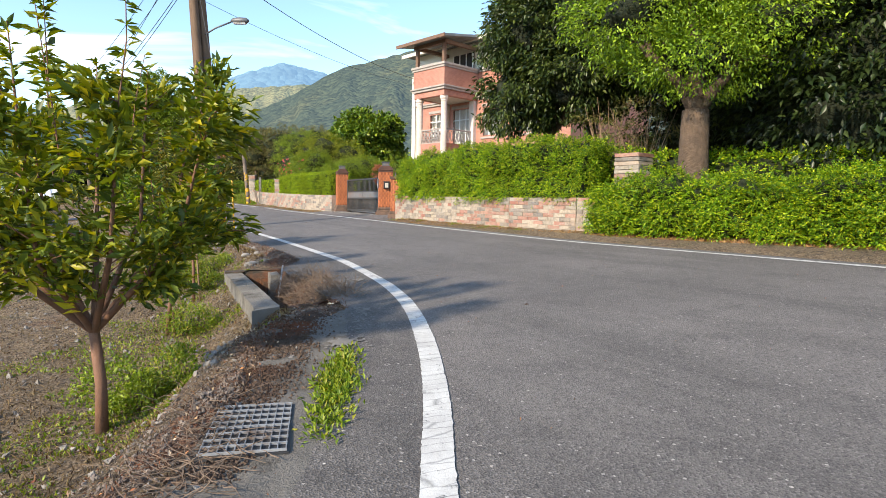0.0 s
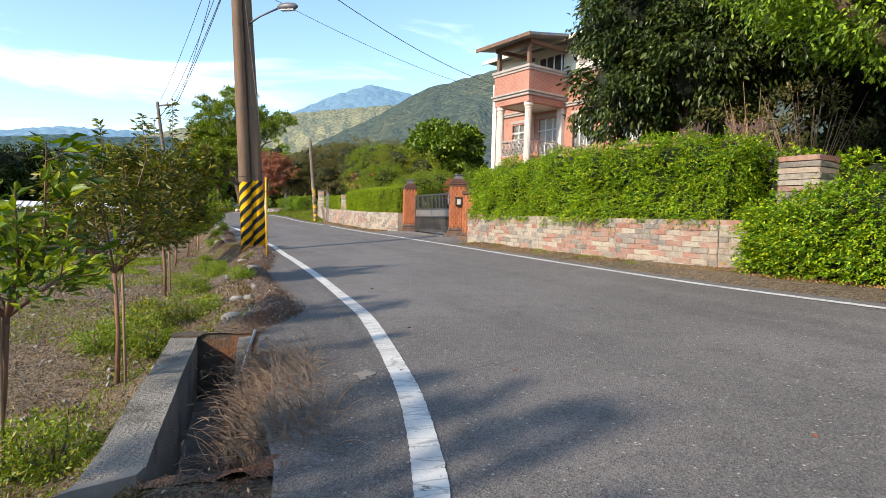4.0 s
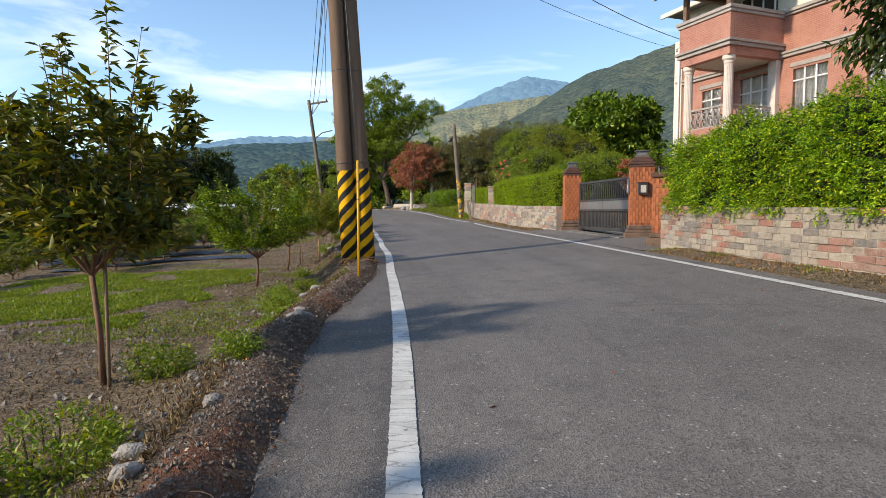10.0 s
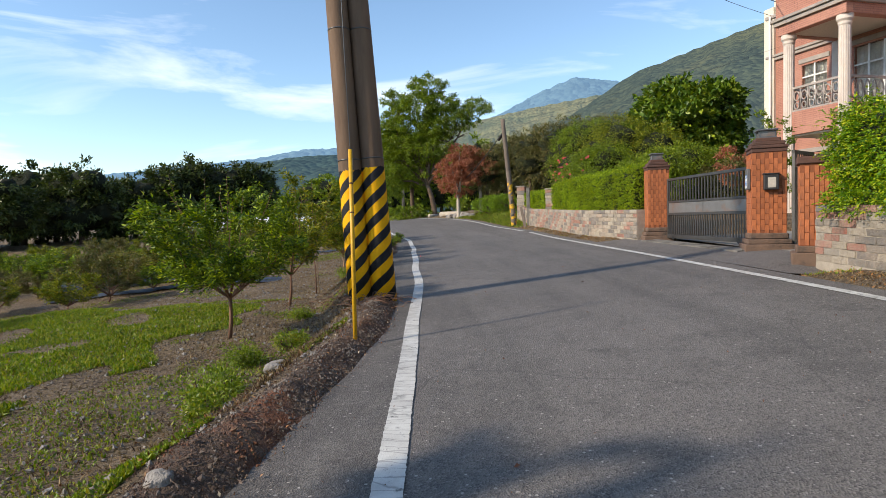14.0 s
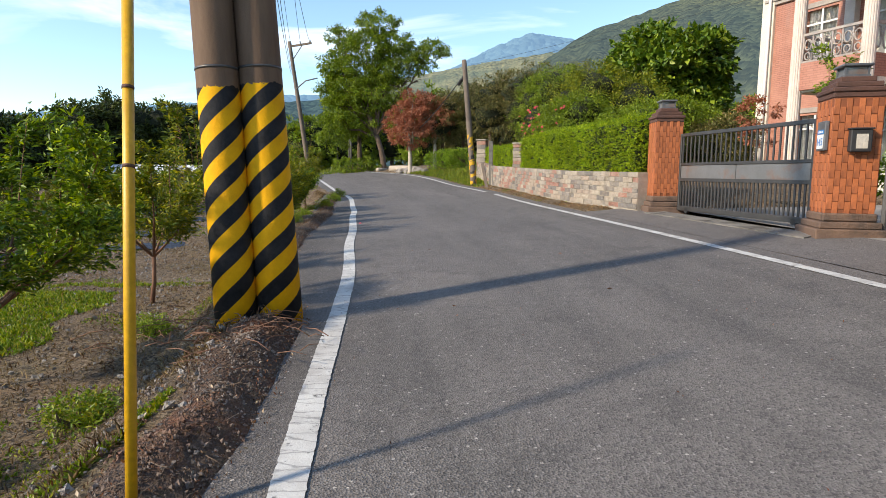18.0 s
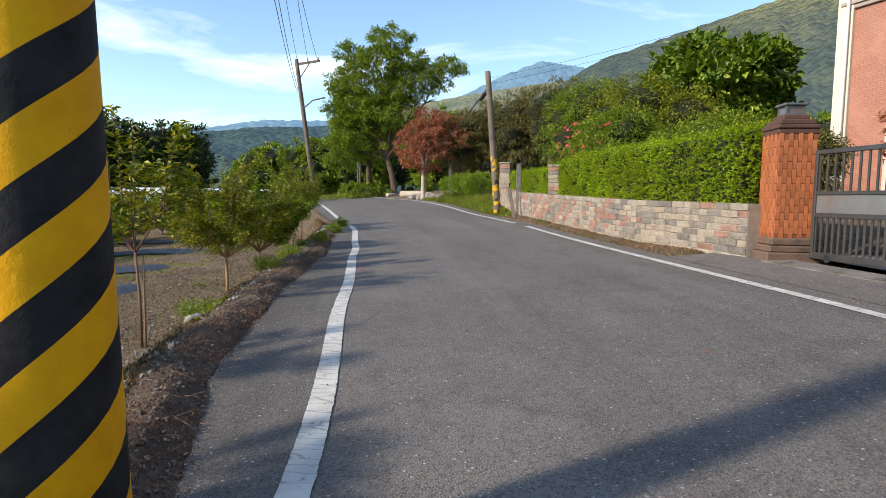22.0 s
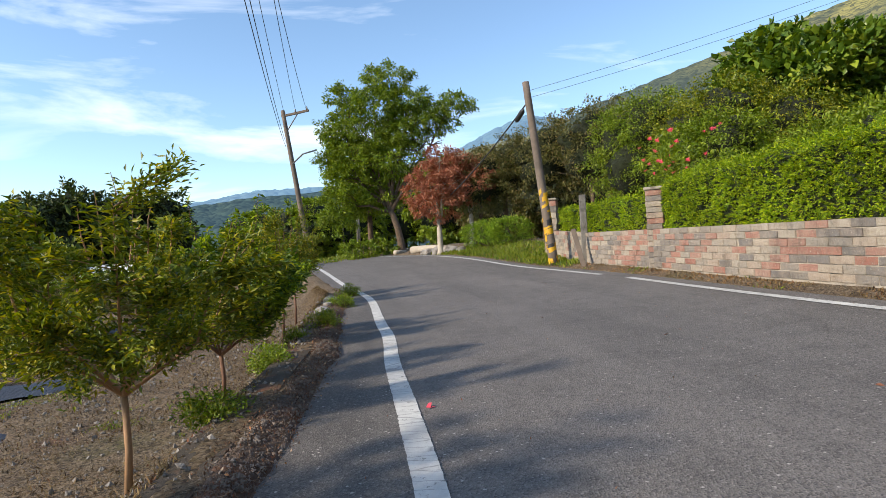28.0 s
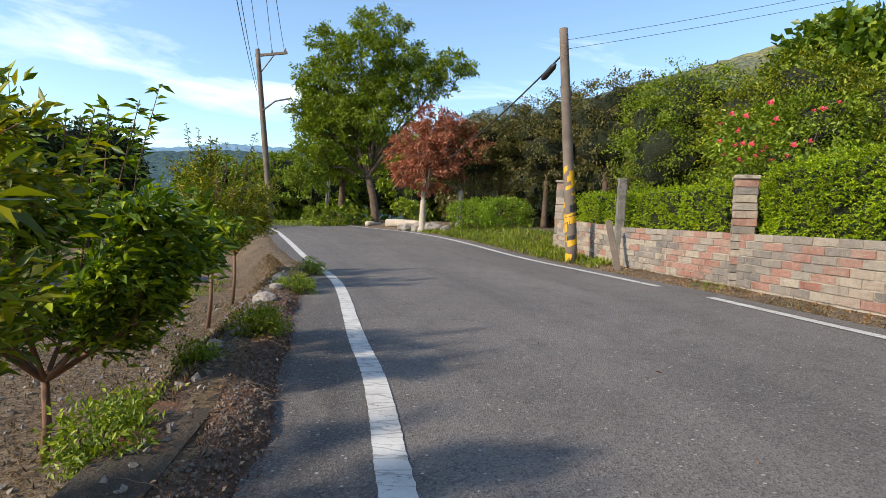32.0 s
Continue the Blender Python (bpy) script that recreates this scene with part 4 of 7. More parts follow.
# ---- ground, road, paint ----
xs = np.unique(np.round(np.concatenate([np.linspace(-3000, -80, 10), np.linspace(-70, -13, 34), np.arange(-12, 15, 0.16), np.linspace(15.5, 60, 24), np.linspace(80, 3000, 10)]), 3))
ys = np.unique(np.round(np.concatenate([np.linspace(-3000, -60, 9), np.linspace(-50, -22, 18), np.arange(-21, 36, 0.2), np.linspace(36.5, 90, 36), np.linspace(110, 3000, 10)]), 3))
gv = [(x, y, ground_z(x, y)) for y in ys for x in xs]
nx = len(xs)
gf = [(j * nx + i, j * nx + i + 1, (j + 1) * nx + i + 1, (j + 1) * nx + i) for j in range(len(ys) - 1) for i in range(nx - 1) if not in_drain((xs[i] + xs[i + 1]) / 2, (ys[j] + ys[j + 1]) / 2, 0.11)]
thing("ground", "stony orchard soil with patches of weeds", "ground", "structure", mesh=mesh_of("ground", gv, gf, M_SOIL, True))


def strip(name, label, left, right, mat, lift, category, step=0.4, cross=6):
    n = 0
    a, b = resample(left, step), resample(right, step)
    ya = np.linspace(0, len(a) - 1, 240)
    yb = np.linspace(0, len(b) - 1, 240)
    verts, faces = [], []
    for i in range(240):
        p = a[int(ya[i])].lerp(a[min(len(a) - 1, int(ya[i]) + 1)], ya[i] % 1)
        q = b[int(yb[i])].lerp(b[min(len(b) - 1, int(yb[i]) + 1)], yb[i] % 1)
        for k in range(cross + 1):
            v = p.lerp(q, k / cross)
            verts.append((v.x, v.y, road_z(v.x, v.y) + lift))
    w = cross + 1
    faces = [(i * w + k, i * w + k + 1, (i + 1) * w + k + 1, (i + 1) * w + k) for i in range(239) for k in range(cross)]
    me = mesh_of(name, verts, faces, mat, True)
    run = [0.0]
    for i in range(239):
        run.append(run[-1] + (Vector(verts[(i + 1) * w + cross]) - Vector(verts[i * w + cross])).length)
    side = [(Vector(verts[i * w + cross]) - Vector(verts[i * w])).length for i in range(240)]
    uv = me.uv_layers.new(name="along_across")
    for lp in me.loops:
        i, k = divmod(lp.vertex_index, w)
        uv.data[lp.index].uv = (run[i], side[i] * (k / cross - 1))
    return thing(name, label, category, "structure", mesh=me)


def offset(pts, d):
    v = [Vector((*q, 0)) for q in pts]
    out = []
    for i, q in enumerate(v):
        t = (v[min(i + 1, len(v) - 1)] - v[max(i - 1, 0)]).normalized()
        out.append((q.x + t.y * d, q.y - t.x * d))
    return out


rough_edge = [(x - 0.05 + 0.13 * noise.noise((y * 1.1, 0, 4)), y) for x, y in [tuple(q.xy) for q in resample(LEFT_EDGE, 0.45)]]
strip("road", "grey worn asphalt country road with fine cracks", rough_edge, offset(RIGHT_LINE, 0.36), M_ASPHALT, 0.012, "road", 0.4, 8)

strip("road_shoulder", "darker dusty asphalt between the edge line and the bank", [(x + 0.02, y) for x, y in rough_edge], offset(LEFT_LINE, 0.0), M_SHOULDER, 0.016, "road", 0.4, 3)


def line_strip(name, pts, w, label):
    c = resample(pts, 0.03)
    verts, faces = [], []
    for i, q in enumerate(c):
        t = (c[min(i + 1, len(c) - 1)] - c[max(i - 1, 0)]).normalized()
        s = Vector((t.y, -t.x, 0))
        for k in (-0.5, -0.17, 0.17, 0.5):
            e = q + s * w * (k + (0.025 * noise.noise((q.y * 2.0, k * 5, 7)) + 0.03 * noise.noise((q.y * 23.0, k * 5, 2)) + 0.03 * noise.noise((q.y * 61.0, k * 5, 4)) if abs(k) == 0.5 else 0))
            verts.append((e.x, e.y, road_z(e.x, e.y) + 0.020))
    faces = [(i * 4 + k, i * 4 + k + 1, i * 4 + k + 5, i * 4 + k + 4) for i in range(len(c) - 1) for k in range(3)]
    return thing(name, label, "road marking", "structure", mesh=mesh_of(name, verts, faces, M_LINE))


line_strip("edge_line_left", LEFT_LINE, 0.15, "cracked white painted edge line on the asphalt")
line_strip("edge_line_right", [q for q in RIGHT_LINE if q[1] < 17], 0.13, "white painted edge line along the walls")
line_strip("edge_line_right_far", [q for q in RIGHT_LINE if q[1] > 17], 0.12, "white painted edge line beyond a short gap")


# ---- hills and far woods ----
def ridge(name, label, profile, dist, mat, depth=0.35, rough=0.25, low=-12.0, scale=5.0):
    """A hillside whose crest follows (azimuth, elevation) in degrees, seen from the road."""
    az = np.linspace(profile[0][0], profile[-1][0], 240)
    el = np.interp(az, [q[0] for q in profile], [q[1] for q in profile])
    rows = 26
    verts, faces = [], []
    for j in range(rows + 1):
        s = j / rows
        for i, (a, e) in enumerate(zip(az, el)):
            d = dist * (1 - depth * (1 - s)) * (1 + 0.03 * (1 - s) * s * 4 * noise.noise((a * 0.35, s * 4, dist)))
            top = dist * math.tan(radians(e + rough * noise.noise((a * scale * 0.3, dist, 0)) + rough * 0.6 * noise.noise((a * scale, dist, 3))))
            z = low + (top - low) * (s**0.85) + dist * 0.010 * noise.noise((a * 0.8, s * 7, 1)) * math.sin(s * math.pi)
            verts.append((2 + d * math.sin(radians(a)), d * math.cos(radians(a)), z))
    n = len(az)
    faces = [(j * n + i, j * n + i + 1, (j + 1) * n + i + 1, (j + 1) * n + i) for j in range(rows) for i in range(n - 1)]
    return thing(name, label, "hill", "structure", mesh=mesh_of(name, verts, faces, mat, True))


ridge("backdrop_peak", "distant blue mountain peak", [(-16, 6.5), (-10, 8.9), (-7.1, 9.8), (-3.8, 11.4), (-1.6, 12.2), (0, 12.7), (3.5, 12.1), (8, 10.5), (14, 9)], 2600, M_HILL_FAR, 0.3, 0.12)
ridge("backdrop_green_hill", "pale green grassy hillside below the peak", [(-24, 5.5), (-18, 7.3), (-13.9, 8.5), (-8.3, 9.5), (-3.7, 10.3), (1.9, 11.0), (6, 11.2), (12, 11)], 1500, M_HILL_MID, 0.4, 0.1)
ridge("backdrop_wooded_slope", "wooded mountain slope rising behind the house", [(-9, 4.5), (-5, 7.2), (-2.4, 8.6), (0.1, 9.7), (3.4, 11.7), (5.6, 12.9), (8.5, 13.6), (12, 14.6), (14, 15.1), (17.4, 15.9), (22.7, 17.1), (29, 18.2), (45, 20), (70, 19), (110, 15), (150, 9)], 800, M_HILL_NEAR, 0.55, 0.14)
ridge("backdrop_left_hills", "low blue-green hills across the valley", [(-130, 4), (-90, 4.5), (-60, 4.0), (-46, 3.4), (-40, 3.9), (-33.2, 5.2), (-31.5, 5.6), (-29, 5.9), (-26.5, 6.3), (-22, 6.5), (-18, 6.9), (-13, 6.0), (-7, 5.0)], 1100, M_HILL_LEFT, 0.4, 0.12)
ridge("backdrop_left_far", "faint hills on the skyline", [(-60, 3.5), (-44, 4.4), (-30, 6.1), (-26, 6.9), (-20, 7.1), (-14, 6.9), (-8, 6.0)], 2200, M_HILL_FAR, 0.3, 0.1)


# ---- right side: stone walls, gate, hedges ----
STONES = {}
for kind, mat in (("cream", M_STONE_CREAM), ("red", M_STONE_RED), ("grey", M_STONE_GREY)):
    for k in range(4):
        bm = bmesh.new()
        bmesh.ops.create_cube(bm, size=1.0)
        rr = random.Random(k + 3)
        for v in bm.verts:
            v.co += Vector((rr.uniform(-0.02, 0.02), rr.uniform(-0.03, 0.03), rr.uniform(-0.045, 0.045)))
        bmesh.ops.bevel(bm, geom=bm.edges[:], offset=0.03, segments=1, affect="EDGES")
        STONES[kind, k] = bm_mesh("stone_block", bm, mat)


def block_wall(name, label, path, height, course, length, thick=0.24, limit=360, seed=1, foot=0.06, slant=0.5):
    """A mortared wall along a path, with each block of its road face a part; its foot follows the ground. The courses break
    joint by half a block, and blocks of one colour climb the wall in slanting runs."""
    rnd = random.Random(seed)
    t = thing(name, label, "wall", "structure")
    pts = [Vector((*q, 0)) for q in path]
    rows = int(height / course + 0.5)
    run, made = 0.0, 0
    tone = {}
    for a, b in zip(pts, pts[1:]):
        d = (b - a)
        L = d.length
        d.normalize()
        nrm = Vector((-d.y, d.x, 0))
        za, zb = road_z(a.x, a.y) + foot, road_z(b.x, b.y) + foot
        core = []
        for q, z in ((a, za), (b, zb)):
            for s in (-0.5, 0.5):
                for h in (-0.3, rows * course - 0.012):
                    core.append(q + nrm * s * (thick - 0.022) + Vector((0, 0, z + h)))
        part("mortar", mesh_of("mortar", core, [(0, 1, 3, 2), (4, 6, 7, 5), (0, 4, 5, 1), (2, 3, 7, 6), (1, 5, 7, 3), (0, 2, 6, 4)], M_MORTAR), t)
        slope = (zb - za) / L
        for r in range(rows):
            first = math.floor(run / length - 0.5 * r) - 1
            for k in range(first, first + int(L / length) + 4):
                u0 = (k + 0.5 * r) * length - run + 0.05 * length * math.sin(k * 2.3 + r)
                u1 = (k + 1 + 0.5 * r) * length - run + 0.05 * length * math.sin((k + 1) * 2.3 + r)
                lo, hi = max(0, u0), min(L, u1)
                if hi - lo < 0.05:
                    continue
                key = (k + (0 if slant > 0 else r))
                if key not in tone:
                    tone[key] = rnd.choices(("cream", "red", "grey"), (0.44, 0.29, 0.27))[0]
                kind = tone[key] if rnd.random() < 0.66 else rnd.choices(("cream", "red", "grey"), (0.5, 0.24, 0.26))[0]
                c = a + d * ((lo + hi) / 2)
                z = za + slope * (lo + hi) / 2 + (r + 0.5) * course
                m = Matrix.Translation(c + Vector((0, 0, z))) @ Matrix.Rotation(math.atan2(d.y, d.x), 4, "Z") @ pose(0, rnd.uniform(-0.006, 0.006), 0, 0, -math.degrees(math.atan(slope)) + rnd.uniform(-0.5, 0.5), 0) @ Matrix.Diagonal((hi - lo - 0.010, thick + rnd.uniform(-0.008, 0.012), course - rnd.uniform(0.007, 0.014), 1))
                if made < limit:
                    part("stone", STONES[kind, rnd.randrange(4)], t, m=m)
                    made += 1
        run += L
    return t


WALL_A = [(6.72, 3.05), (7.15, 0.9), (7.75, -1.2), (8.65, -3.9), (9.6, -6.0), (10.35, -7.1)]
WALL_B = [(4.80, 9.40), (3.64, 11.9), (2.85, 14.65), (2.14, 17.42), (1.15, 20.55), (0.3, 24.6)]
block_wall("wall_sandstone_near", "low wall of pink and grey sandstone blocks", WALL_A, 0.82, 0.102, 0.36, seed=4)
block_wall("wall_sandstone_far", "low wall of weathered sandstone blocks under a hedge", WALL_B, 0.76, 0.108, 0.35, seed=5, slant=-0.5)


def block_post(label, x, y, w, h, rz=0.0, cap=True, courses=9):
    t = thing("stone_post", label, "post", at=(x, y, road_z(x, y) + 0.02), rz=rz)
    rnd = random.Random(int(x * 100))
    ch = h / courses
    for k in range(courses):
        g = rnd.uniform(-0.012, 0.012)
        part("stone", STONES[("cream", "cream", "grey", "red", "cream")[k % 5], k % 4], t, m=pose(g, g, ch * (k + 0.5)) @ Matrix.Diagonal((w + g, w - g, ch - 0.008, 1)))
    if cap:
        part("cap", box("cap", (-w * 0.58, -w * 0.58, h), (w * 0.58, w * 0.58, h + 0.06), M_MORTAR, 0.015), t)
    return t


block_post("square sandstone post on the hedge wall", 2.14, 17.42, 0.30, 1.56, -16, True, 14)
block_post("sandstone post at the end of the hedge wall", 0.35, 24.7, 0.42, 1.75, -12)
block_post("thick sandstone post half hidden in the hedge", 10.75, -6.55, 0.66, 1.9, 25, False, 19)
gp = thing("concrete_post", "leaning grey concrete post by the wall", "post", at=(1.02, 20.55, road_z(1.02, 20.55)))
part("shaft", box("shaft", (-0.08, -0.08, 0), (0.08, 0.08, 1.78), M_CONC, 0.012), gp)
bp = thing("prop_board", "weathered board leaning against the concrete post", "board", at=(0.92, 19.9, road_z(0.92, 19.9)))
part("plank", box("plank", (-0.06, -0.02, 0), (0.06, 0.02, 1.0), M_POLEWOOD, 0.006), bp, m=pose(0, 0, 0, -14, -12, 0))

# ---- gate ----
GATE_RZ = -16.0


def tiled_pillar(label, x, y, w, h, rz, lantern=True, dia=0.0):
    """A pillar faced with upright orange tiles on a stepped stone base, with a stepped dark cap and a box lantern."""
    t = thing("gate_pillar", label, "gate pillar", at=(x, y, road_z(x, y) + 0.03), rz=rz, group="gate pillars")
    s = w / 2
    part("base", box("base", (-s - 0.13, -s - 0.13, -0.15), (s + 0.13, s + 0.13, 0.10), M_BASESTONE, 0.015), t)
    part("base_step", box("base_step", (-s - 0.08, -s - 0.08, 0.10), (s + 0.08, s + 0.08, 0.19), M_BASESTONE, 0.015), t)
    part("plinth", box("plinth", (-s - 0.035, -s - 0.035, 0.19), (s + 0.035, s + 0.035, 0.30), M_BASESTONE, 0.02), t)
    top = h - 0.42
    part("shaft", box("shaft", (-s, -s, 0.3), (s, s, top), M_TILEJOINT, 0.004), t)
    tw, th = w / 8, 0.20
    rows = int((top - 0.3) / th + 0.99)
    tile = box("tile", (-tw / 2 + 0.003, -0.006, -th / 2 + 0.004), (tw / 2 - 0.003, 0.006, th / 2 - 0.004), M_TILE, 0.002)
    for face in range(4):
        for c in range(8):
            for r in range(rows):
                z = 0.3 + th * (r + (0.5 if c % 2 else 1.0) - 0.25)
                if z + th / 2 > top + 0.03:
                    continue
                part("tile", tile, t, m=pose(0, 0, 0, 0, 0, face * 90) @ pose((c - 3.5) * tw, -s - 0.004, z))
    for k, (g, z0, z1) in enumerate(((0.012, top, top + 0.07), (0.030, top + 0.07, top + 0.13), (-0.015, top + 0.13, top + 0.20), (-0.075, top + 0.20, top + 0.27))):
        part("cap_step", box("cap_step", (-s - g, -s - g, z0), (s + g, s + g, z1), M_CAPSTONE, 0.012), t)
    if lantern:
        l = thing("pillar_lantern", "small grey metal box lantern on a gate pillar", "lantern", at=(x, y, road_z(x, y) + 0.03 + top + 0.27), rz=rz, group="pillar lanterns")
        q = w * 0.27
        part("foot", box("foot", (-q, -q, 0), (q, q, 0.03), M_LANTERN, 0.004), l)
        part("glass_box", box("glass_box", (-q * 0.82, -q * 0.82, 0.03), (q * 0.82, q * 0.82, 0.13), M_PANEL, 0.004), l, "frosted grey lamp glass")
        part("roof", box("roof", (-q * 1.15, -q * 1.15, 0.13), (q * 1.15, q * 1.15, 0.165), M_LANTERN, 0.01), l)
        for sx in (-1, 1):
            for sy in (-1, 1):
                part("corner_bar", box("corner_bar", (sx * q * 0.86 - 0.012, sy * q * 0.86 - 0.012, 0.03), (sx * q * 0.86 + 0.012, sy * q * 0.86 + 0.012, 0.13), M_LANTERN, 0), l)
    return t


tiled_pillar("orange-tiled gate pillar beside the hedge wall", 5.17, 9.30, 0.50, 2.15, 4.0)
tiled_pillar("orange-tiled gate pillar with a letter box and house number", 6.62, 5.42, 0.56, 2.18, -6.0)
tp = thing("tiled_wall_end", "short orange-tiled pier at the end of the stone wall", "pier", at=(6.78, 3.42, road_z(6.78, 3.42) + 0.03), rz=GATE_RZ)
part("base", box("base", (-0.36, -0.34, -0.1), (0.36, 0.34, 0.12), M_BASESTONE, 0.015), tp)
part("plinth", box("plinth", (-0.30, -0.28, 0.12), (0.30, 0.28, 0.22), M_BASESTONE, 0.015), tp)
part("shaft", box("shaft", (-0.25, -0.23, 0.22), (0.25, 0.23, 1.45), M_TILEJOINT, 0.004), tp)
ptile = box("tile", (-0.029, -0.006, -0.096), (0.029, 0.006, 0.096), M_TILE, 0.002)
for face, half, wd in ((0, 0.23, 0.5), (270, 0.25, 0.46), (90, 0.25, 0.46)):
    for c in range(8):
        for r in range(6):
            z = 0.22 + 0.20 * (r + (0.5 if c % 2 else 1.0))
            if z < 1.37:
                part("tile", ptile, tp, m=pose(0, 0, 0, 0, 0, face) @ pose((c - 3.5) * wd / 8, -half - 0.004, z))
part("cap", box("cap", (-0.29, -0.27, 1.45), (0.29, 0.27, 1.56), M_CAPSTONE, 0.012), tp)

# letter box and number plate hang on the pillar
lb = thing("letter_box", "dark metal letter box with a pale window on a gate pillar", "letter box", at=(6.62, 5.42, road_z(6.62, 5.42) + 0.03), rz=-6.0)
part("case", box("case", (-0.10, -0.40, 1.08), (0.14, -0.295, 1.36), M_BLACK, 0.012), lb)
part("window", box("window", (-0.04, -0.405, 1.12), (0.09, -0.400, 1.30), M_CURTAIN, 0), lb, "pale yellowed paper window")
part("lid", box("lid", (-0.115, -0.415, 1.36), (0.155, -0.295, 1.378), M_BLACK, 0.004), lb)
npl = thing("number_plate", "blue and white house number plate reading 145 in a steel frame", "house number", at=(6.62, 5.42, road_z(6.62, 5.42) + 0.03), rz=-6.0)
part("frame", box("frame", (-0.345, -0.24, 1.10), (-0.295, 0.03, 1.48), M_LANTERN, 0.008), npl)
part("plate_white", box("plate_white", (-0.352, -0.21, 1.13), (-0.347, 0.00, 1.31), M_PAPER, 0), npl)
part("plate_blue", box("plate_blue", (-0.352, -0.21, 1.315), (-0.347, 0.00, 1.37), M_BLUE, 0), npl)
for k in range(3):
    part("notice_bar", box("notice_bar", (-0.356, -0.19 + 0.055 * k, 1.33), (-0.353, -0.155 + 0.055 * k, 1.355), M_PAPER, 0), npl, "white characters on the blue strip")
fc = bpy.data.curves.new("digits", "FONT")
fc.body, fc.size, fc.align_x, fc.extrude = "145", 0.14, "CENTER", 0.001
fo = new("digits", fc)
fo.parent = npl
fo.data.materials.append(M_BLUE)
fo.matrix_basis = Matrix.Translation((-0.356, -0.105, 1.17)) @ pose(0, 0, 0, 90, 0, -90)

GA, GB = Vector((5.40, 8.95, 0)), Vector((6.42, 5.78, 0))
gd = (GB - GA)
GL = gd.length
gz = road_z(5.9, 7.3) + 0.10
gate = thing("sliding_gate", "closed grey steel sliding gate with bars and a solid panel", "gate", at=(GA.x, GA.y, gz), rz=math.degrees(math.atan2(gd.y, gd.x)))
for z0, z1, nm in ((0.0, 0.09, "bottom_rail"), (0.56, 0.62, "rail"), (0.86, 0.91, "rail"), (1.40, 1.46, "top_rail")):
    part(nm, box(nm, (0, -0.03, z0), (GL, 0.03, z1), M_METAL, 0.005), gate)
part("panel", box("panel", (0.02, -0.012, 0.62), (GL - 0.02, 0.012, 0.86), M_PANEL, 0.002), gate, "dull steel panel with a rusty patch")
part("panel_seam", box("panel_seam", (GL / 2 - 0.006, -0.016, 0.625), (GL / 2 + 0.006, 0.016, 0.855), M_METAL, 0), gate)
for x0 in (0.0, GL - 0.05):
    part("stile", box("stile", (x0, -0.035, 0), (x0 + 0.05, 0.035, 1.46), M_METAL, 0.005), gate)
lowbar = box("bar", (-0.017, -0.010, 0.09), (0.017, 0.010, 0.56), M_METAL, 0.002)
upbar = box("bar", (-0.015, -0.010, 0.91), (0.015, 0.010, 1.40), M_METAL, 0.002)
for k in range(34):
    part("bar", lowbar, gate, m=pose(GL * (k + 0.5) / 34, 0, 0))
for k in range(26):
    part("bar", upbar, gate, m=pose(GL * (k + 0.5) / 26, 0, 0))
for x0 in (0.3, GL - 0.3):
    part("wheel", mesh_of("wheel", *tube_data([(x0, -0.03, 0.02), (x0, 0.03, 0.02)], [0.055, 0.055], 12), M_BLACK), gate)
pd = thing("side_gate", "narrow dark steel pedestrian gate standing open", "gate", at=(6.98, 5.12, road_z(7, 5) + 0.08), rz=52)
part("leaf_frame", box("leaf_frame", (0, -0.025, 0.0), (0.09, 0.025, 1.72), M_METAL, 0.004), pd)
part("leaf_panel", box("leaf_panel", (0.09, -0.012, 0.05), (0.85, 0.012, 0.85), M_METAL, 0.002), pd)
for k in range(7):
    part("bar", box("bar", (0.14 + k * 0.11, -0.01, 0.85), (0.165 + k * 0.11, 0.01, 1.68), M_METAL, 0.002), pd)
part("leaf_end", box("leaf_end", (0.85, -0.025, 0.0), (0.92, 0.025, 1.72), M_METAL, 0.004), pd)
part("top_rail", box("top_rail", (0.0, -0.025, 1.66), (0.92, 0.025, 1.72), M_METAL, 0.004), pd)
# apron in front of the gate and the yard behind it
av = [(5.05, 9.2), (4.75, 8.9), (6.05, 5.1), (6.35, 5.3)]
ap = [(x, y, road_z(x, y) + z) for z in (-0.1, 0.056) for x, y in av]
thing("gate_threshold", "pale worn concrete threshold before the gate", "threshold", "structure", mesh=mesh_of("gate_threshold", ap, [(4, 5, 6, 7), (0, 1, 5, 4), (1, 2, 6, 5), (2, 3, 7, 6), (3, 0, 4, 7)], M_CONC))
yv = [(5.45, 9.2), (6.55, 5.2), (6.95, 3.6), (14.5, 6.0), (12.0, 14.5)]
thing("yard_paving", "grey paved yard behind the gate", "yard", "structure", mesh=mesh_of("yard_paving", [(x, y, road_z(min(x, 8), y) + (0.046 if x < 7.2 else 0.09)) for x, y in yv], [(0, 1, 2, 3, 4)], M_TERRACE))
tw_ = thing("terrace_wall", "low cream terrace wall in the yard", "wall", at=(9.2, 11.5, 1.2), rz=-62)
part("body", box("body", (0, -0.12, -0.3), (8.0, 0.12, 0.62), M_CREAM, 0.01), tw_)
part("coping", box("coping", (-0.04, -0.16, 0.62), (8.04, 0.16, 0.70), M_CREAM, 0.015), tw_)

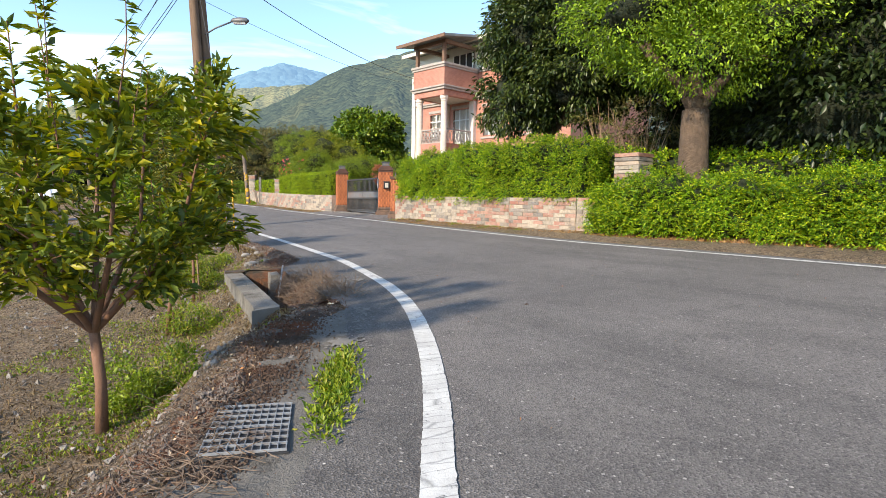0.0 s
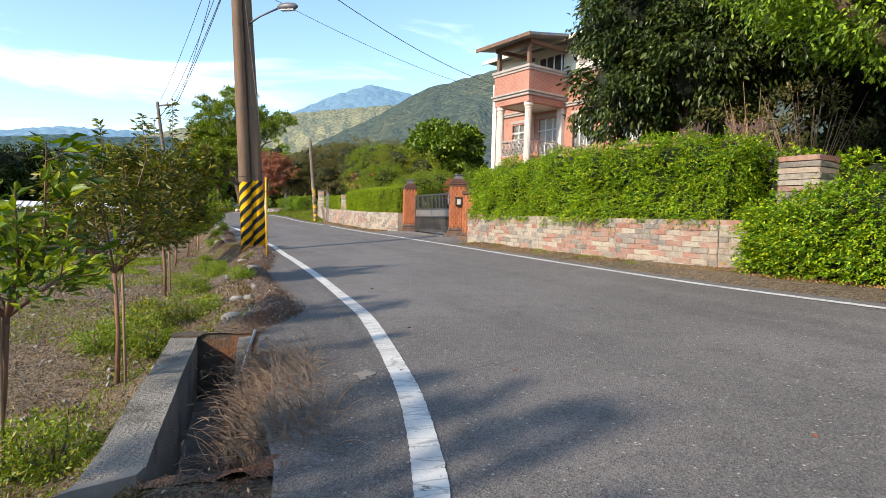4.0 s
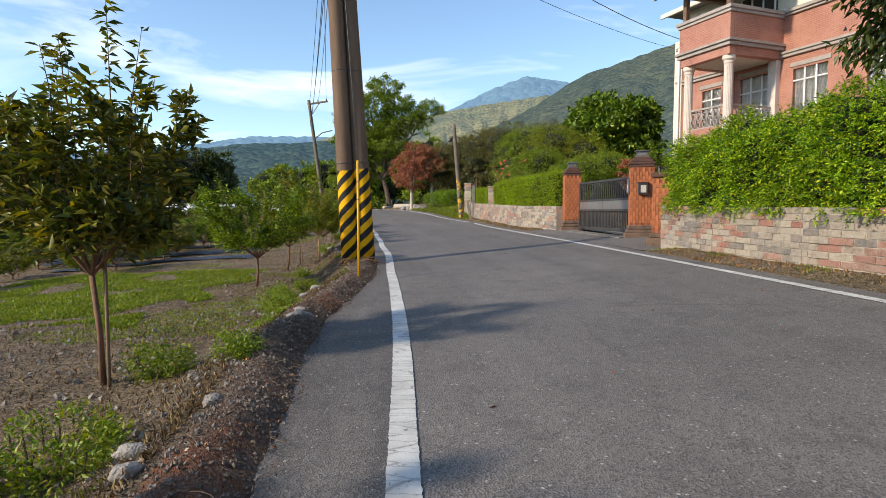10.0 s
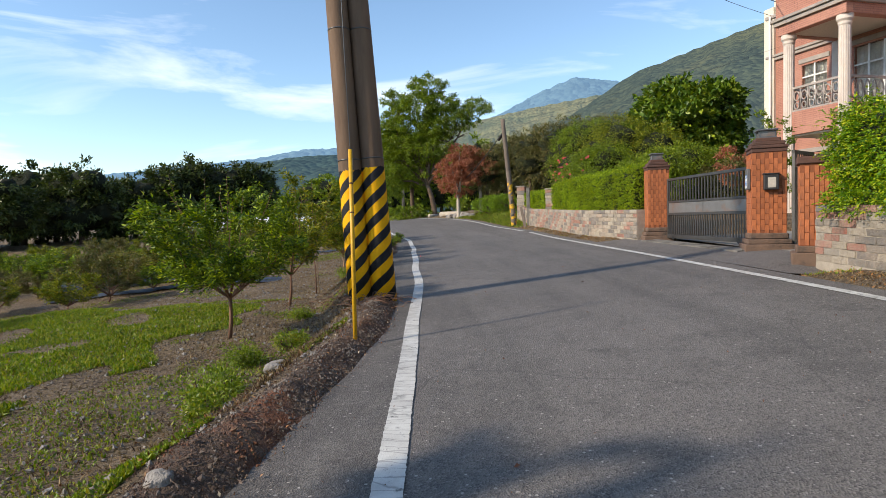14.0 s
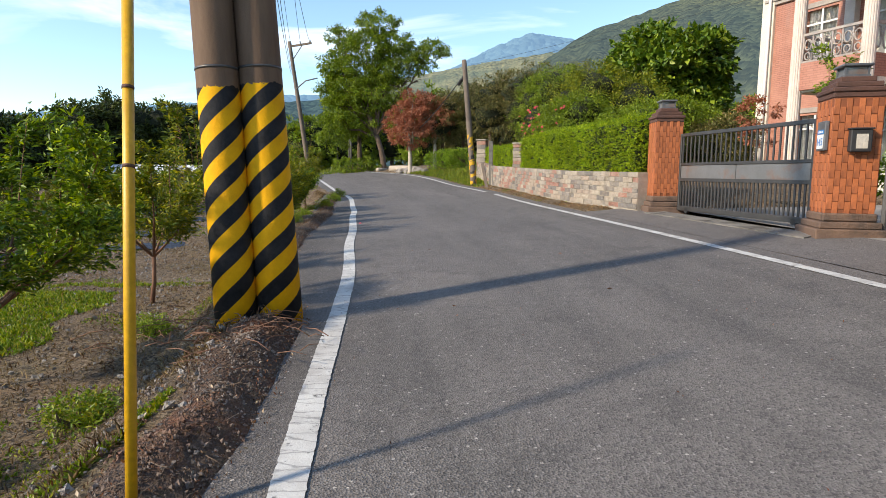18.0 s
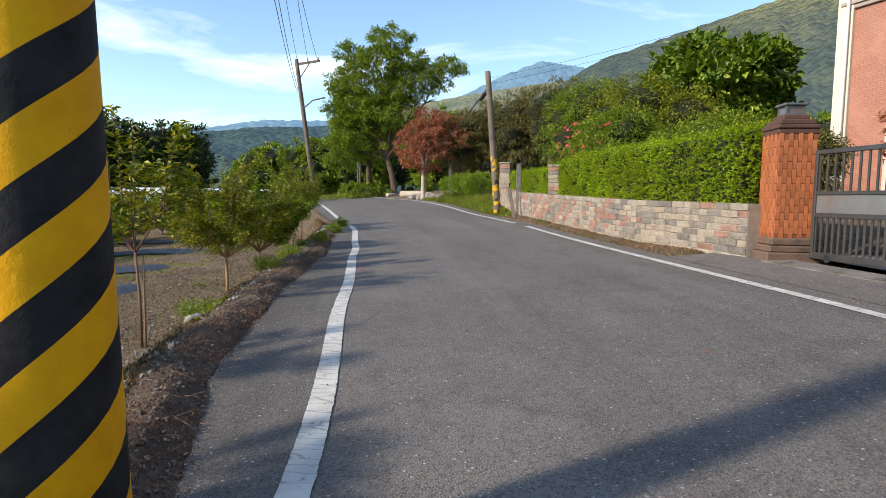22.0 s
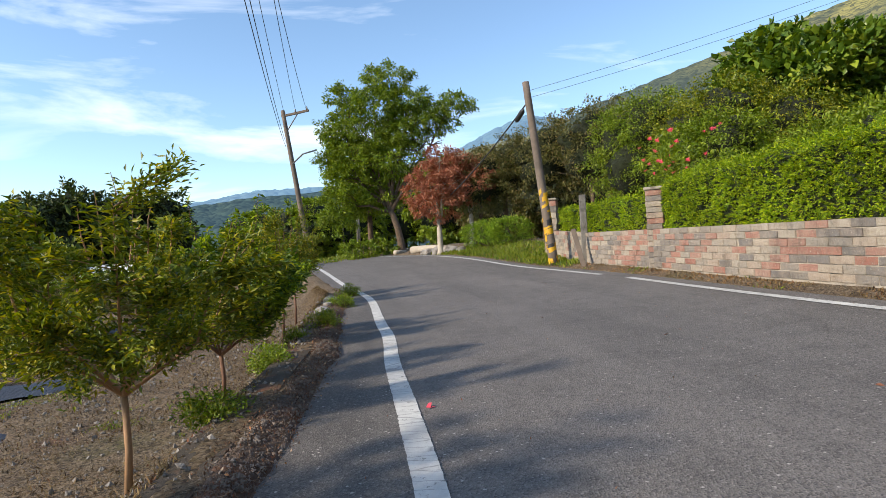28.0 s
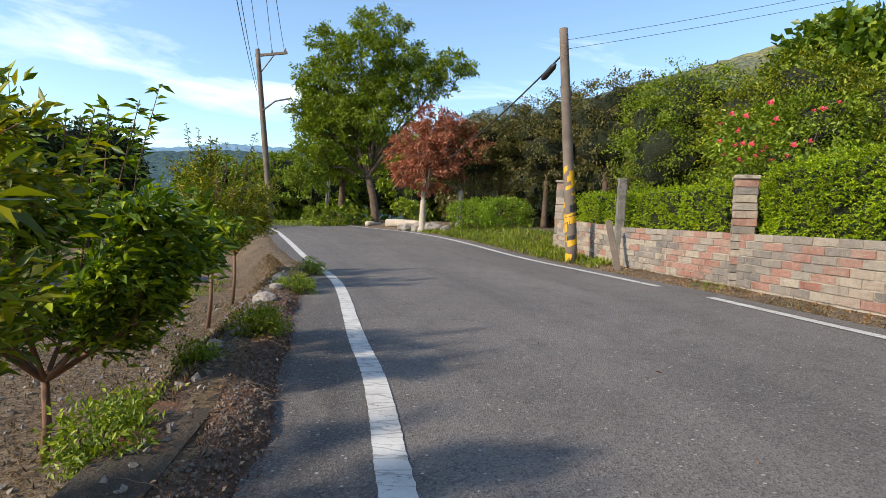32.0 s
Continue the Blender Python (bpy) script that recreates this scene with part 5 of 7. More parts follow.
apl = [(3.7, 9.8), (4.25, 8.1), (4.85, 6.1), (5.3, 4.6), (5.7, 3.3), (6.0, 2.2)]
app = [(4.75, 10.0), (5.15, 8.75), (5.75, 6.9), (6.68, 5.1), (7.05, 3.6), (7.05, 2.9)]
gv_ = [(x + (q[0] - x) * k / 4, y + (q[1] - y) * k / 4) for (x, y), q in zip(apl, app) for k in range(5)]
thing("gate_apron", "grey asphalt apron between the road and the gate", "apron", "structure", mesh=mesh_of("gate_apron", [(x, y, road_z(x, y) + 0.017 + 0.03 * smooth(0, 4, k % 5) - (0.05 * (k % 5) if k > 24 else 0)) for k, (x, y) in enumerate(gv_)], [(i * 5 + k, i * 5 + k + 1, i * 5 + k + 6, i * 5 + k + 5) for i in range(5) for k in range(4)], M_ASPHALT, True))
# hedges on the right
hedge("tall_hedge", "tall bright green untrimmed hedge above the sandstone wall", [(7.35, 2.9), (7.7, 0.9), (8.3, -1.1), (9.2, -3.7), (10.3, -5.7)], 1.15, [1.30, 1.40, 1.45, 1.50, 1.45], 140000, 0.048, L_HEDGE, 0.30, 0.55, 0.80, 0.08, 0.24, 0.8, 0.15)
hedge("low_hedge", "bright green bushy hedge spilling over the road edge", [(10.15, -6.6), (10.9, -8.2), (11.8, -10.2), (12.9, -12.6), (14.2, -15.5)], 1.7, [1.0, 1.1, 1.1, 1.15, 1.15], 130000, 0.054, L_HEDGE, 0.34, 0.62, 0.05, 0.0, 0.26, 0.8, 0.15)
hedge("hedge_behind_post", "bright green hedge behind the thick stone post", [(10.6, -4.6), (11.9, -6.4), (13.4, -8.6), (15.5, -12)], 1.4, [1.85, 1.65, 1.55, 1.45], 26000, 0.075, L_HEDGE, 0.20, 0.6, 0.2, 0.0, 0.26)
hedge("clipped_hedge", "clipped yellow-green hedge on the far stone wall", [(5.15, 9.75), (4.15, 12.1), (3.4, 14.8), (2.72, 17.2)], 0.95, [1.22, 1.15, 1.1, 1.05], 150000, 0.033, L_HEDGE2, 0.10, 0.33, 0.72, 0.12, 0.09, 0.8, 0.09, 0.0)
hedge("clipped_hedge_low", "lower clipped hedge between the posts", [(2.5, 17.9), (1.75, 20.4), (0.95, 23.9)], 0.8, [0.85, 0.8, 0.78], 60000, 0.034, L_HEDGE2, 0.10, 0.33, 0.72, 0.1, 0.09, 0.8, 0.09, 0.0)


# ---- house ----
HU = Vector((0.476, -0.879, 0))
HRZ = math.degrees(math.atan2(HU.y, HU.x))
HX, HY = 10.75, 17.4
HG = 1.15


def window(house, u0, u1, z0, z1, v, cols, transom, curtain=True):
    """A window set in the wall plane at depth v, facing the road."""
    w = part("window", box("window", (u0 - 0.07, v - 0.05, z0 - 0.07), (u1 + 0.07, v - 0.02, z0), M_WHITE, 0.004), house, "white-framed window with a pale curtain")
    part("frame_top", box("frame_top", (u0 - 0.07, v - 0.05, z1), (u1 + 0.07, v - 0.02, z1 + 0.07), M_WHITE, 0.004), w)
    for x in (u0 - 0.07, u1):
        part("frame_side", box("frame_side", (x, v - 0.05, z0), (x + 0.07, v - 0.02, z1), M_WHITE, 0.004), w)
    for k in range(1, cols):
        x = u0 + (u1 - u0) * k / cols
        part("mullion", box("mullion", (x - 0.035, v - 0.045, z0), (x + 0.035, v - 0.015, z1), M_WHITE, 0.004), w)
    if transom:
        part("transom", box("transom", (u0, v - 0.045, transom - 0.03), (u1, v - 0.015, transom + 0.03), M_WHITE, 0.004), w)
    for k in range(cols):
        a, b = u0 + (u1 - u0) * k / cols, u0 + (u1 - u0) * (k + 1) / cols
        part("pane", mesh_of("pane", [(a, v - 0.01, z0), (b, v - 0.01, z0), (b, v - 0.01, z1), (a, v - 0.01, z1)], [(0, 1, 2, 3)], M_GLASS), w)
    if curtain:
        n = 28
        cv = [(u0 + (u1 - u0) * i / n, v + 0.10 + 0.025 * math.sin(i * 1.9), z) for z in (z0, z1) for i in range(n + 1)]
        part("curtain", mesh_of("curtain", cv, [(i, i + 1, n + 2 + i, n + 1 + i) for i in range(n)], M_CURTAIN, True), w)
    part("sill", box("sill", (u0 - 0.16, v - 0.14, z0 - 0.20), (u1 + 0.16, v - 0.02, z0 - 0.08), M_TRIM, 0.01), w)
    part("lintel", box("lintel", (u0 - 0.13, v - 0.10, z1 + 0.08), (u1 + 0.13, v - 0.02, z1 + 0.26), M_TRIM, 0.01), w)
    return w


M_GLASS, gn, gl_, gpb = node_mat("window_glass")
gpb.inputs["Base Color"].default_value = (0.92, 0.95, 0.96, 1)
gpb.inputs["Roughness"].default_value, gpb.inputs["Transmission Weight"].default_value = 0.03, 1.0
gpb.inputs["IOR"].default_value = 1.1

# local axes: x along the front, y into the house, z up; the origin is the foot of the porch's far column
house = thing("house", "three-storey salmon-tiled house with a columned porch and balconies", "house", at=(HX, HY, HG), rz=HRZ)


def wall_with_holes(name, u0, u1, z0, z1, v, thick, holes, mat):
    """A wall panel in strips around its openings (u0, u1, z0, z1)."""
    w = part(name, box(name, (u0, v, z1 - 0.01), (u1, v + thick, z1), mat, 0), house)
    us = sorted({u0, u1, *[h[0] for h in holes], *[h[1] for h in holes]})
    for a, b in zip(us, us[1:]):
        inside = sorted([(h[2], h[3]) for h in holes if h[0] <= a and h[1] >= b])
        z = z0
        for c, d in inside + [(z1 - 0.01, z1)]:
            if c - z > 0.001:
                part("panel", box("panel", (a, v, z), (b, v + thick, c), mat, 0), w)
            z = d
    return w


MV = 2.6
holes = [(-1.9, -0.7, 0.9, 2.6), (-1.9, -0.75, 4.5, 6.2), (0.35, 2.05, 3.95, 6.3), (0.4, 2.0, 0.2, 2.6), (3.0, 4.5, 0.9, 2.6), (3.0, 4.5, 4.5, 6.2), (6.0, 7.4, 4.5, 6.2), (6.0, 7.4, 0.9, 2.6)]
wall_with_holes("front_wall", -3.5, 9.5, -0.4, 8.6, MV, 0.25, holes, M_PINK)
for u0, u1, z0, z1 in holes:
    window(house, u0, u1, z0, z1, MV + 0.06, 3 if u1 - u0 > 1.3 else 2, z0 + (z1 - z0) * 0.72)
part("side_wall", box("side_wall", (-3.5, MV + 0.25, -0.4), (-3.25, 11, 8.6), M_PINK, 0), house)
part("back_wall", box("back_wall", (-3.25, 10.75, -0.4), (9.25, 11, 8.6), M_PINK, 0), house)
part("end_wall", box("end_wall", (9.25, MV + 0.25, -0.4), (9.5, 11, 8.6), M_PINK, 0), house)
part("floor_slab", box("floor_slab", (-3.2, MV + 0.3, 3.3), (9.2, 10.7, 3.5), M_CREAM, 0), house)
part("floor_slab", box("floor_slab", (-3.2, MV + 0.3, 6.7), (9.2, 10.7, 6.9), M_CREAM, 0), house)
part("inner_wall", box("inner_wall", (-3.2, 6.0, -0.3), (9.2, 6.1, 8.5), M_CREAM, 0), house)
# pale corner pier, attic storey, cornices
part("corner_pier", box("corner_pier", (-3.72, MV - 0.12, -0.4), (-3.2, MV + 0.4, 9.0), M_CREAM, 0.02), house)
part("attic", box("attic", (-3.4, MV + 0.1, 8.6), (9.4, 10.9, 10.35), M_CREAM, 0.02), house, "cream rendered attic storey")
for z0, z1, g in ((6.75, 6.88, 0.10), (6.88, 6.98, 0.16), (8.42, 8.52, 0.10), (8.52, 8.66, 0.17)):
    part("cornice", box("cornice", (2.35, MV - g, z0), (9.6, MV + 0.02, z1), M_TRIM, 0.012), house)
    part("cornice", box("cornice", (-3.6, MV - g, z0), (0.0 - 0.15, MV + 0.02, z1), M_TRIM, 0.012), house)
lv = part("attic_louvre", box("attic_louvre", (3.2, MV + 0.05, 8.95), (4.1, MV + 0.10, 9.85), M_WHITE, 0.004), house, "white louvred attic vent")
for k in range(9):
    part("slat", box("slat", (3.25, MV + 0.0, 9.0 + k * 0.09), (4.05, MV + 0.05, 9.05 + k * 0.09), M_TRIM, 0.004), lv)
# porch: columns, frieze, balcony
col_rows = [(0.26, -0.3, 0), (0.26, 0.1, 0), (0.21, 0.16, 0), (0.195, 0.30, 0), (0.195, 0.34, 1), (0.176, 6.30, 1), (0.176, 6.35, 0), (0.20, 6.40, 0), (0.20, 6.48, 0), (0.25, 6.55, 0), (0.25, 6.70, 0)]
cv = [(r * (1 - 0.09 * g * (k % 4 == 2)) * math.cos(math.tau * k / 64), r * (1 - 0.09 * g * (k % 4 == 2)) * math.sin(math.tau * k / 64), z) for r, z, g in col_rows for k in range(64)]
col = mesh_of("column", cv, [(i * 64 + k, i * 64 + (k + 1) % 64, (i + 1) * 64 + (k + 1) % 64, (i + 1) * 64 + k) for i in range(len(col_rows) - 1) for k in range(64)], M_COLUMN)
for u, v in ((0.0, 0.0), (2.2, 0.0)):
    part("column", col, house, "round pale granite column", m=pose(u, v, 0))
part("pier", box("pier", (2.0, MV - 0.25, -0.4), (2.4, MV + 0.02, 6.7), M_COLUMN, 0.015), house)
part("pier", box("pier", (-0.35, MV - 0.25, -0.4), (0.0, MV + 0.02, 6.7), M_COLUMN, 0.015), house)


def ring_box(name, u0, u1, v0, z0, z1, g, th, mat, label=""):
    """Three sides of a porch band: front and two returns to the house wall."""
    f = part(name, box(name, (u0 - g, v0 - g, z0), (u1 + g, v0 - g + th, z1), mat, 0.012), house, label)
    part("return", box("return", (u0 - g, v0 - g + th, z0), (u0 - g + th, MV, z1), mat, 0.008), f)
    part("return", box("return", (u1 + g - th, v0 - g + th, z0), (u1 + g, MV, z1), mat, 0.008), f)
    return f


ring_box("frieze", 0, 2.2, 0, 6.70, 7.05, 0.26, 0.3, M_PINK)
ring_box("frieze_moulding", 0, 2.2, 0, 7.05, 7.20, 0.36, 0.4, M_TRIM)
ring_box("frieze_moulding", 0, 2.2, 0, 7.20, 7.30, 0.44, 0.48, M_TRIM)
ring_box("balcony_parapet", 0, 2.2, 0, 7.30, 8.35, 0.30, 0.22, M_PINK, "salmon-tiled balcony parapet")
ring_box("parapet_moulding", 0, 2.2, 0, 8.35, 8.48, 0.36, 0.3, M_TRIM)
ring_box("parapet_coping", 0, 2.2, 0, 8.48, 8.62, 0.42, 0.38, M_TRIM)
part("porch_ceiling", box("porch_ceiling", (-0.2, -0.2, 6.72), (2.4, MV, 6.80), M_CREAM, 0), house)
part("balcony_floor", box("balcony_floor", (-0.2, -0.2, 7.34), (2.4, MV, 7.44), M_CREAM, 0), house)
part("balcony_slab", box("balcony_slab", (-0.15, 0.05, 3.05), (2.35, MV, 3.25), M_CREAM, 0), house)
ring_box("balcony_skirt", 0, 2.2, 0, 3.1, 3.92, 0.05, 0.2, M_PINK, "salmon-tiled lower balcony front")
# ornate cast railing
rail = part("railing", box("railing", (0.18, -0.03, 4.72), (2.02, 0.05, 4.80), M_TRIM, 0.006), house, "ornate pale cast balustrade")
part("rail_foot", box("rail_foot", (0.18, -0.03, 3.92), (2.02, 0.05, 3.98), M_TRIM, 0.006), rail)
scroll = []
for k in range(6):
    cx = 0.33 + k * 0.31
    scroll.append([(cx + 0.11 * math.cos(a), 0.01, 4.46 + 0.16 * math.sin(a)) for a in np.linspace(0, math.tau, 13)])
    scroll.append([(cx + 0.09 * math.cos(a), 0.01, 4.12 + 0.11 * math.sin(a)) for a in np.linspace(0, math.tau, 13)])
    scroll.append([(cx - 0.155, 0.01, 3.98), (cx - 0.155, 0.01, 4.72)])
for q in scroll:
    part("scroll" if len(q) > 2 else "baluster", tube("scroll", q, 0.024, M_TRIM, 6), rail)
sr = part("side_railing", box("side_railing", (-0.03, 0.2, 4.72), (0.05, MV - 0.25, 4.80), M_TRIM, 0.006), house, "ornate pale cast balustrade")
for k in range(7):
    y0 = 0.38 + k * 0.3
    part("scroll", tube("scroll", [(0.01, y0 + 0.11 * math.cos(a), 4.36 + 0.3 * math.sin(a)) for a in np.linspace(0, math.tau, 13)], 0.024, M_TRIM, 6), sr)
sr2 = part("side_railing", box("side_railing", (2.15, 0.2, 4.72), (2.23, MV - 0.25, 4.80), M_TRIM, 0.006), house, "ornate pale cast balustrade")
for k in range(7):
    y0 = 0.38 + k * 0.3
    part("scroll", tube("scroll", [(2.19, y0 + 0.11 * math.cos(a), 4.36 + 0.3 * math.sin(a)) for a in np.linspace(0, math.tau, 13)], 0.024, M_TRIM, 6), sr2)
# roof over the balcony on wooden posts
for u, v in ((-0.12, -0.12), (2.28, -0.12)):
    part("post", box("post", (u - 0.10, v - 0.10, 8.62), (u + 0.10, v + 0.10, 9.75), M_WOOD, 0.01), house, "brown wooden balcony post")
part("beam", box("beam", (-0.35, -0.25, 9.75), (2.5, 0.02, 9.95), M_WOOD, 0.01), house)
part("beam", box("beam", (-0.35, 0.02, 9.75), (-0.1, MV, 9.95), M_WOOD, 0.01), house)
part("beam", box("beam", (2.25, 0.02, 9.75), (2.5, MV, 9.95), M_WOOD, 0.01), house)
rv = [(-1.1, -1.0, 9.85), (3.2, -1.0, 9.85), (3.2, 3.4, 10.55), (-1.1, 3.4, 10.55)]
rv = rv + [(x, y, z + 0.14) for x, y, z in rv]
part("balcony_roof", mesh_of("balcony_roof", rv, [(3, 2, 1, 0), (4, 5, 6, 7), (0, 1, 5, 4), (1, 2, 6, 5), (2, 3, 7, 6), (3, 0, 4, 7)], M_ROOF), house, "dark grey sheet canopy roof")
part("eave_board", box("eave_board", (-1.14, -1.05, 9.80), (3.24, -0.98, 10.0), M_WOOD, 0.008), house)
# Solid panel; the dark of an unlit room is put into its colour.
part("balcony_door", box("balcony_door", (0.3, MV - 0.04, 8.62), (2.1, MV + 0.08, 9.75), M_DARK, 0.01), house, "solid balcony window panel painted dark as an unlit room")
for k in range(4):
    part("door_mullion", box("door_mullion", (0.3 + k * 0.58, MV - 0.08, 8.62), (0.37 + k * 0.58, MV - 0.03, 9.75), M_WHITE, 0.004), house)
rv = [(-4.1, 1.9, 10.35), (10.1, 1.9, 10.35), (10.1, 11.6, 10.35), (-4.1, 11.6, 10.35), (0.5, 6.6, 12.1), (5.8, 6.6, 12.1)]
part("roof", mesh_of("roof", rv, [(0, 1, 5, 4), (1, 2, 5), (2, 3, 4, 5), (3, 0, 4), (3, 2, 1, 0)], M_ROOF), house, "grey hipped roof")
part("fascia", box("fascia", (-4.12, 1.86, 10.2), (10.12, 1.96, 10.42), M_CREAM, 0.01), house)
part("wall_lamp", lathe("wall_lamp", [(0.02, 0.0), (0.08, 0.05), (0.10, 0.30), (0.13, 0.34), (0.03, 0.44)], M_BLACK, 8), house, "black carriage lamp", m=pose(-0.55, MV - 0.2, 2.2))
part("downpipe", tube("downpipe", [(-3.3, MV - 0.2, -0.3), (-3.3, MV - 0.2, 8.6)], 0.05, M_WHITE, 8), house)


# ---- drain, grate and verge ----
def cslab(name, label, corners, z0, z1, mat, category):
    """A rough concrete piece over four corners, its top following the road."""
    v = [(x, y, road_z(x, y) + z0) for x, y in corners] + [(x, y, road_z(x, y) + z1) for x, y in corners]
    bm = bmesh.new()
    vs = [bm.verts.new(q) for q in v]
    for f in ((3, 2, 1, 0), (4, 5, 6, 7), (0, 1, 5, 4), (1, 2, 6, 5), (2, 3, 7, 6), (3, 0, 4, 7)):
        bm.faces.new([vs[i] for i in f])
    bmesh.ops.subdivide_edges(bm, edges=bm.edges[:], cuts=7, use_grid_fill=True)
    for q in bm.verts:
        q.co += Vector([0.014 * noise.noise(q.co * 6 + Vector((k * 9, 0, 0))) for k in range(3)])
    return thing(name, label, category, mesh=bm_mesh(name, bm, mat))


def near_edge(y):
    return float(np.interp(y, EDGE_Y, EDGE_X))


def bank_at(i, k):
    """A point of the low bank at the road edge: i along it, k across it."""
    y = -18.5 + 0.095 * i
    u = k / 10
    near = 1 - smooth(-14.3, -13.4, y)
    x = near_edge(y) - 0.61 * near
    xx = x + 0.05 - (0.56 - 0.20 * near - 0.22 * smooth(5.0, 7.0, y)) * u + 0.07 * noise.noise((y * 1.7, u * 2, 8))
    h = (0.085 - 0.02 * near) * math.sin(u * math.pi) ** 0.8 * (0.75 + 0.9 * noise.noise((y * 1.1, 0, 3)))
    h += (0.03 * noise.noise((xx * 7, y * 7, 2)) + 0.02 * noise.noise((xx * 19, y * 19, 5))) * math.sin(u * math.pi)
    h *= smooth(-9.72, -9.2, y) if y > -11 else 1 - smooth(-13.4, -12.98, y)
    return xx, y, ground_z(xx, y) - 0.02 + h


cslab("drain_wall", "rough weathered concrete side wall of an open drain", [(2.19, -12.95), (2.43, -12.78), (1.83, -9.70), (1.58, -9.66)], -0.95, -0.02, M_CONC, "drain wall")
cslab("drain_wall_stub", "pale broken end of the drain wall", [(2.15, -13.03), (2.42, -12.87), (2.43, -12.786), (2.19, -12.956)], -0.4, -0.012, M_DUST, "drain wall")
cslab("drain_end", "rust-stained mossy concrete end of the open drain", [(1.60, -9.76), (2.52, -9.80), (2.53, -9.60), (1.58, -9.60)], -0.95, 0.005, M_MOSS, "drain wall")
cslab("drain_floor", "wet grey concrete floor of the open drain", [(2.44, -12.85), (2.90, -12.85), (2.30, -9.76), (1.83, -9.76)], -0.80, -0.62, M_APRON, "drain floor")
cslab("drain_kerb", "broken concrete kerb on the road side of the drain", [(2.28, -10.12), (2.42, -10.12), (2.36, -9.77), (2.23, -9.77)], -0.8, -0.03, M_CONC, "drain wall")
bed = []
for i in range(47):
    y = -13.05 + 3.34 * i / 46
    x0, x1 = drain_left(y) + 0.004, near_edge(y) + 0.07
    for k in range(17):
        x = x0 + (x1 - x0) * k / 16
        deep = (1 - smooth(0.22, 0.62, x - x0 + 0.10 * noise.noise((y * 1.9, 0, 2)))) * smooth(-13.0, -12.45, y)
        lump = 0.05 * noise.noise((x * 5, y * 5, 0)) + 0.03 * noise.noise((x * 13, y * 13, 4))
        bed.append((x, y, road_z(x, y) + 0.012 - 0.70 * deep + lump * (1 - smooth(0.85, 1.0, k / 16)) - 0.012 * smooth(0.9, 1.0, k / 16)))
thing("drain_bed", "dark earth and rubble sliding into the open drain", "earth", "structure", mesh=mesh_of("drain_bed", bed, [(i * 17 + k, i * 17 + k + 1, i * 17 + k + 18, i * 17 + k + 17) for i in range(46) for k in range(16)], M_DEBRIS, True))


def dry_stems(name, label, n, root, way, length, r=0.0028, sag=0.5, seed=3):
    """A tangle of thin dry stems, each a bent tapering stalk."""
    rnd = random.Random(seed)
    out = []
    for _ in range(n):
        a, d, ln = Vector(root(rnd)), Vector(way(rnd)).normalized(), length * rnd.uniform(0.4, 1.2)
        pts = [a]
        for k in range(4):
            d = (d + Vector((rnd.gauss(0, 0.28), rnd.gauss(0, 0.28), rnd.gauss(-0.2 * sag * k, 0.15)))).normalized()
            pts.append(pts[-1] + d * ln / 4)
        out.append(tube_data(pts, [r, r * 0.9, r * 0.75, r * 0.6, r * 0.35], 4, False))
    return thing(name, label, "dry weeds", "stuff", mesh=mesh_of(name, *joined(out), M_STRAW))


def brush_root(rnd):
    y = rnd.uniform(-12.75, -10.7)
    x = drain_left(y) + rnd.uniform(0.30, 0.98)
    return x, y, road_z(x, y) - 0.28 * (1 - smooth(0.3, 0.62, x - drain_left(y))) - 0.02


dry_stems("dry_brush", "tangle of grey-brown dry weeds hanging into the drain", 1100, brush_root, lambda r: (r.gauss(-0.35, 0.5), r.gauss(-0.1, 0.5), r.uniform(0.1, 1.0)), 0.30)
dry_stems("grate_straw", "dry straw and twigs strewn over the drain grate", 260, lambda r: (lambda x, y: (x, y, road_z(x, y) + 0.045))(r.gauss(2.08, 0.13), r.uniform(-17.1, -15.75)), lambda r: (r.gauss(0, 1), r.gauss(0, 1), r.uniform(0, 0.25)), 0.22, 0.0025, 0.25, 4)
dry_stems("bank_straw", "dry twigs and stems lying on the low bank", 900, lambda r: (lambda p: (p[0], p[1], p[2] + 0.03))(bank_at(r.uniform(0, 400), r.uniform(0, 10))), lambda r: (r.gauss(0, 1), r.gauss(0, 1), r.uniform(-0.05, 0.25)), 0.16, 0.0022, 0.3, 5)


def smear(x, y, lx, ly, rz, cut, seed):
    """A ragged patch of pale cement dust on the asphalt."""
    verts, faces, step = [], [], 0.022
    nx_, ny_ = int(lx / step), int(ly / step)
    m = pose(x, y, 0, 0, 0, rz)
    for j in range(ny_ + 1):
        for i in range(nx_ + 1):
            q = m @ Vector((lx * (i / nx_ - 0.5), ly * (j / ny_ - 0.5), 0))
            verts.append((q.x, q.y, road_z(q.x, q.y) + 0.024))
    for j in range(ny_):
        for i in range(nx_):
            u, v = i / nx_ - 0.5, j / ny_ - 0.5
            f = noise.noise((u * lx * 7 + seed, v * ly * 2.6, seed)) + 0.6 * noise.noise((u * lx * 26, v * ly * 16, seed)) + 0.9 - 3.6 * (u * u + v * v)
            if f > cut:
                o = j * (nx_ + 1) + i
                faces.append((o, o + 1, o + nx_ + 2, o + nx_ + 1))
    return thing("cement_smear", "ragged pale patch of cement dust on the asphalt", "stain", "structure", mesh=mesh_of("cement_smear", verts, faces, M_DUST))


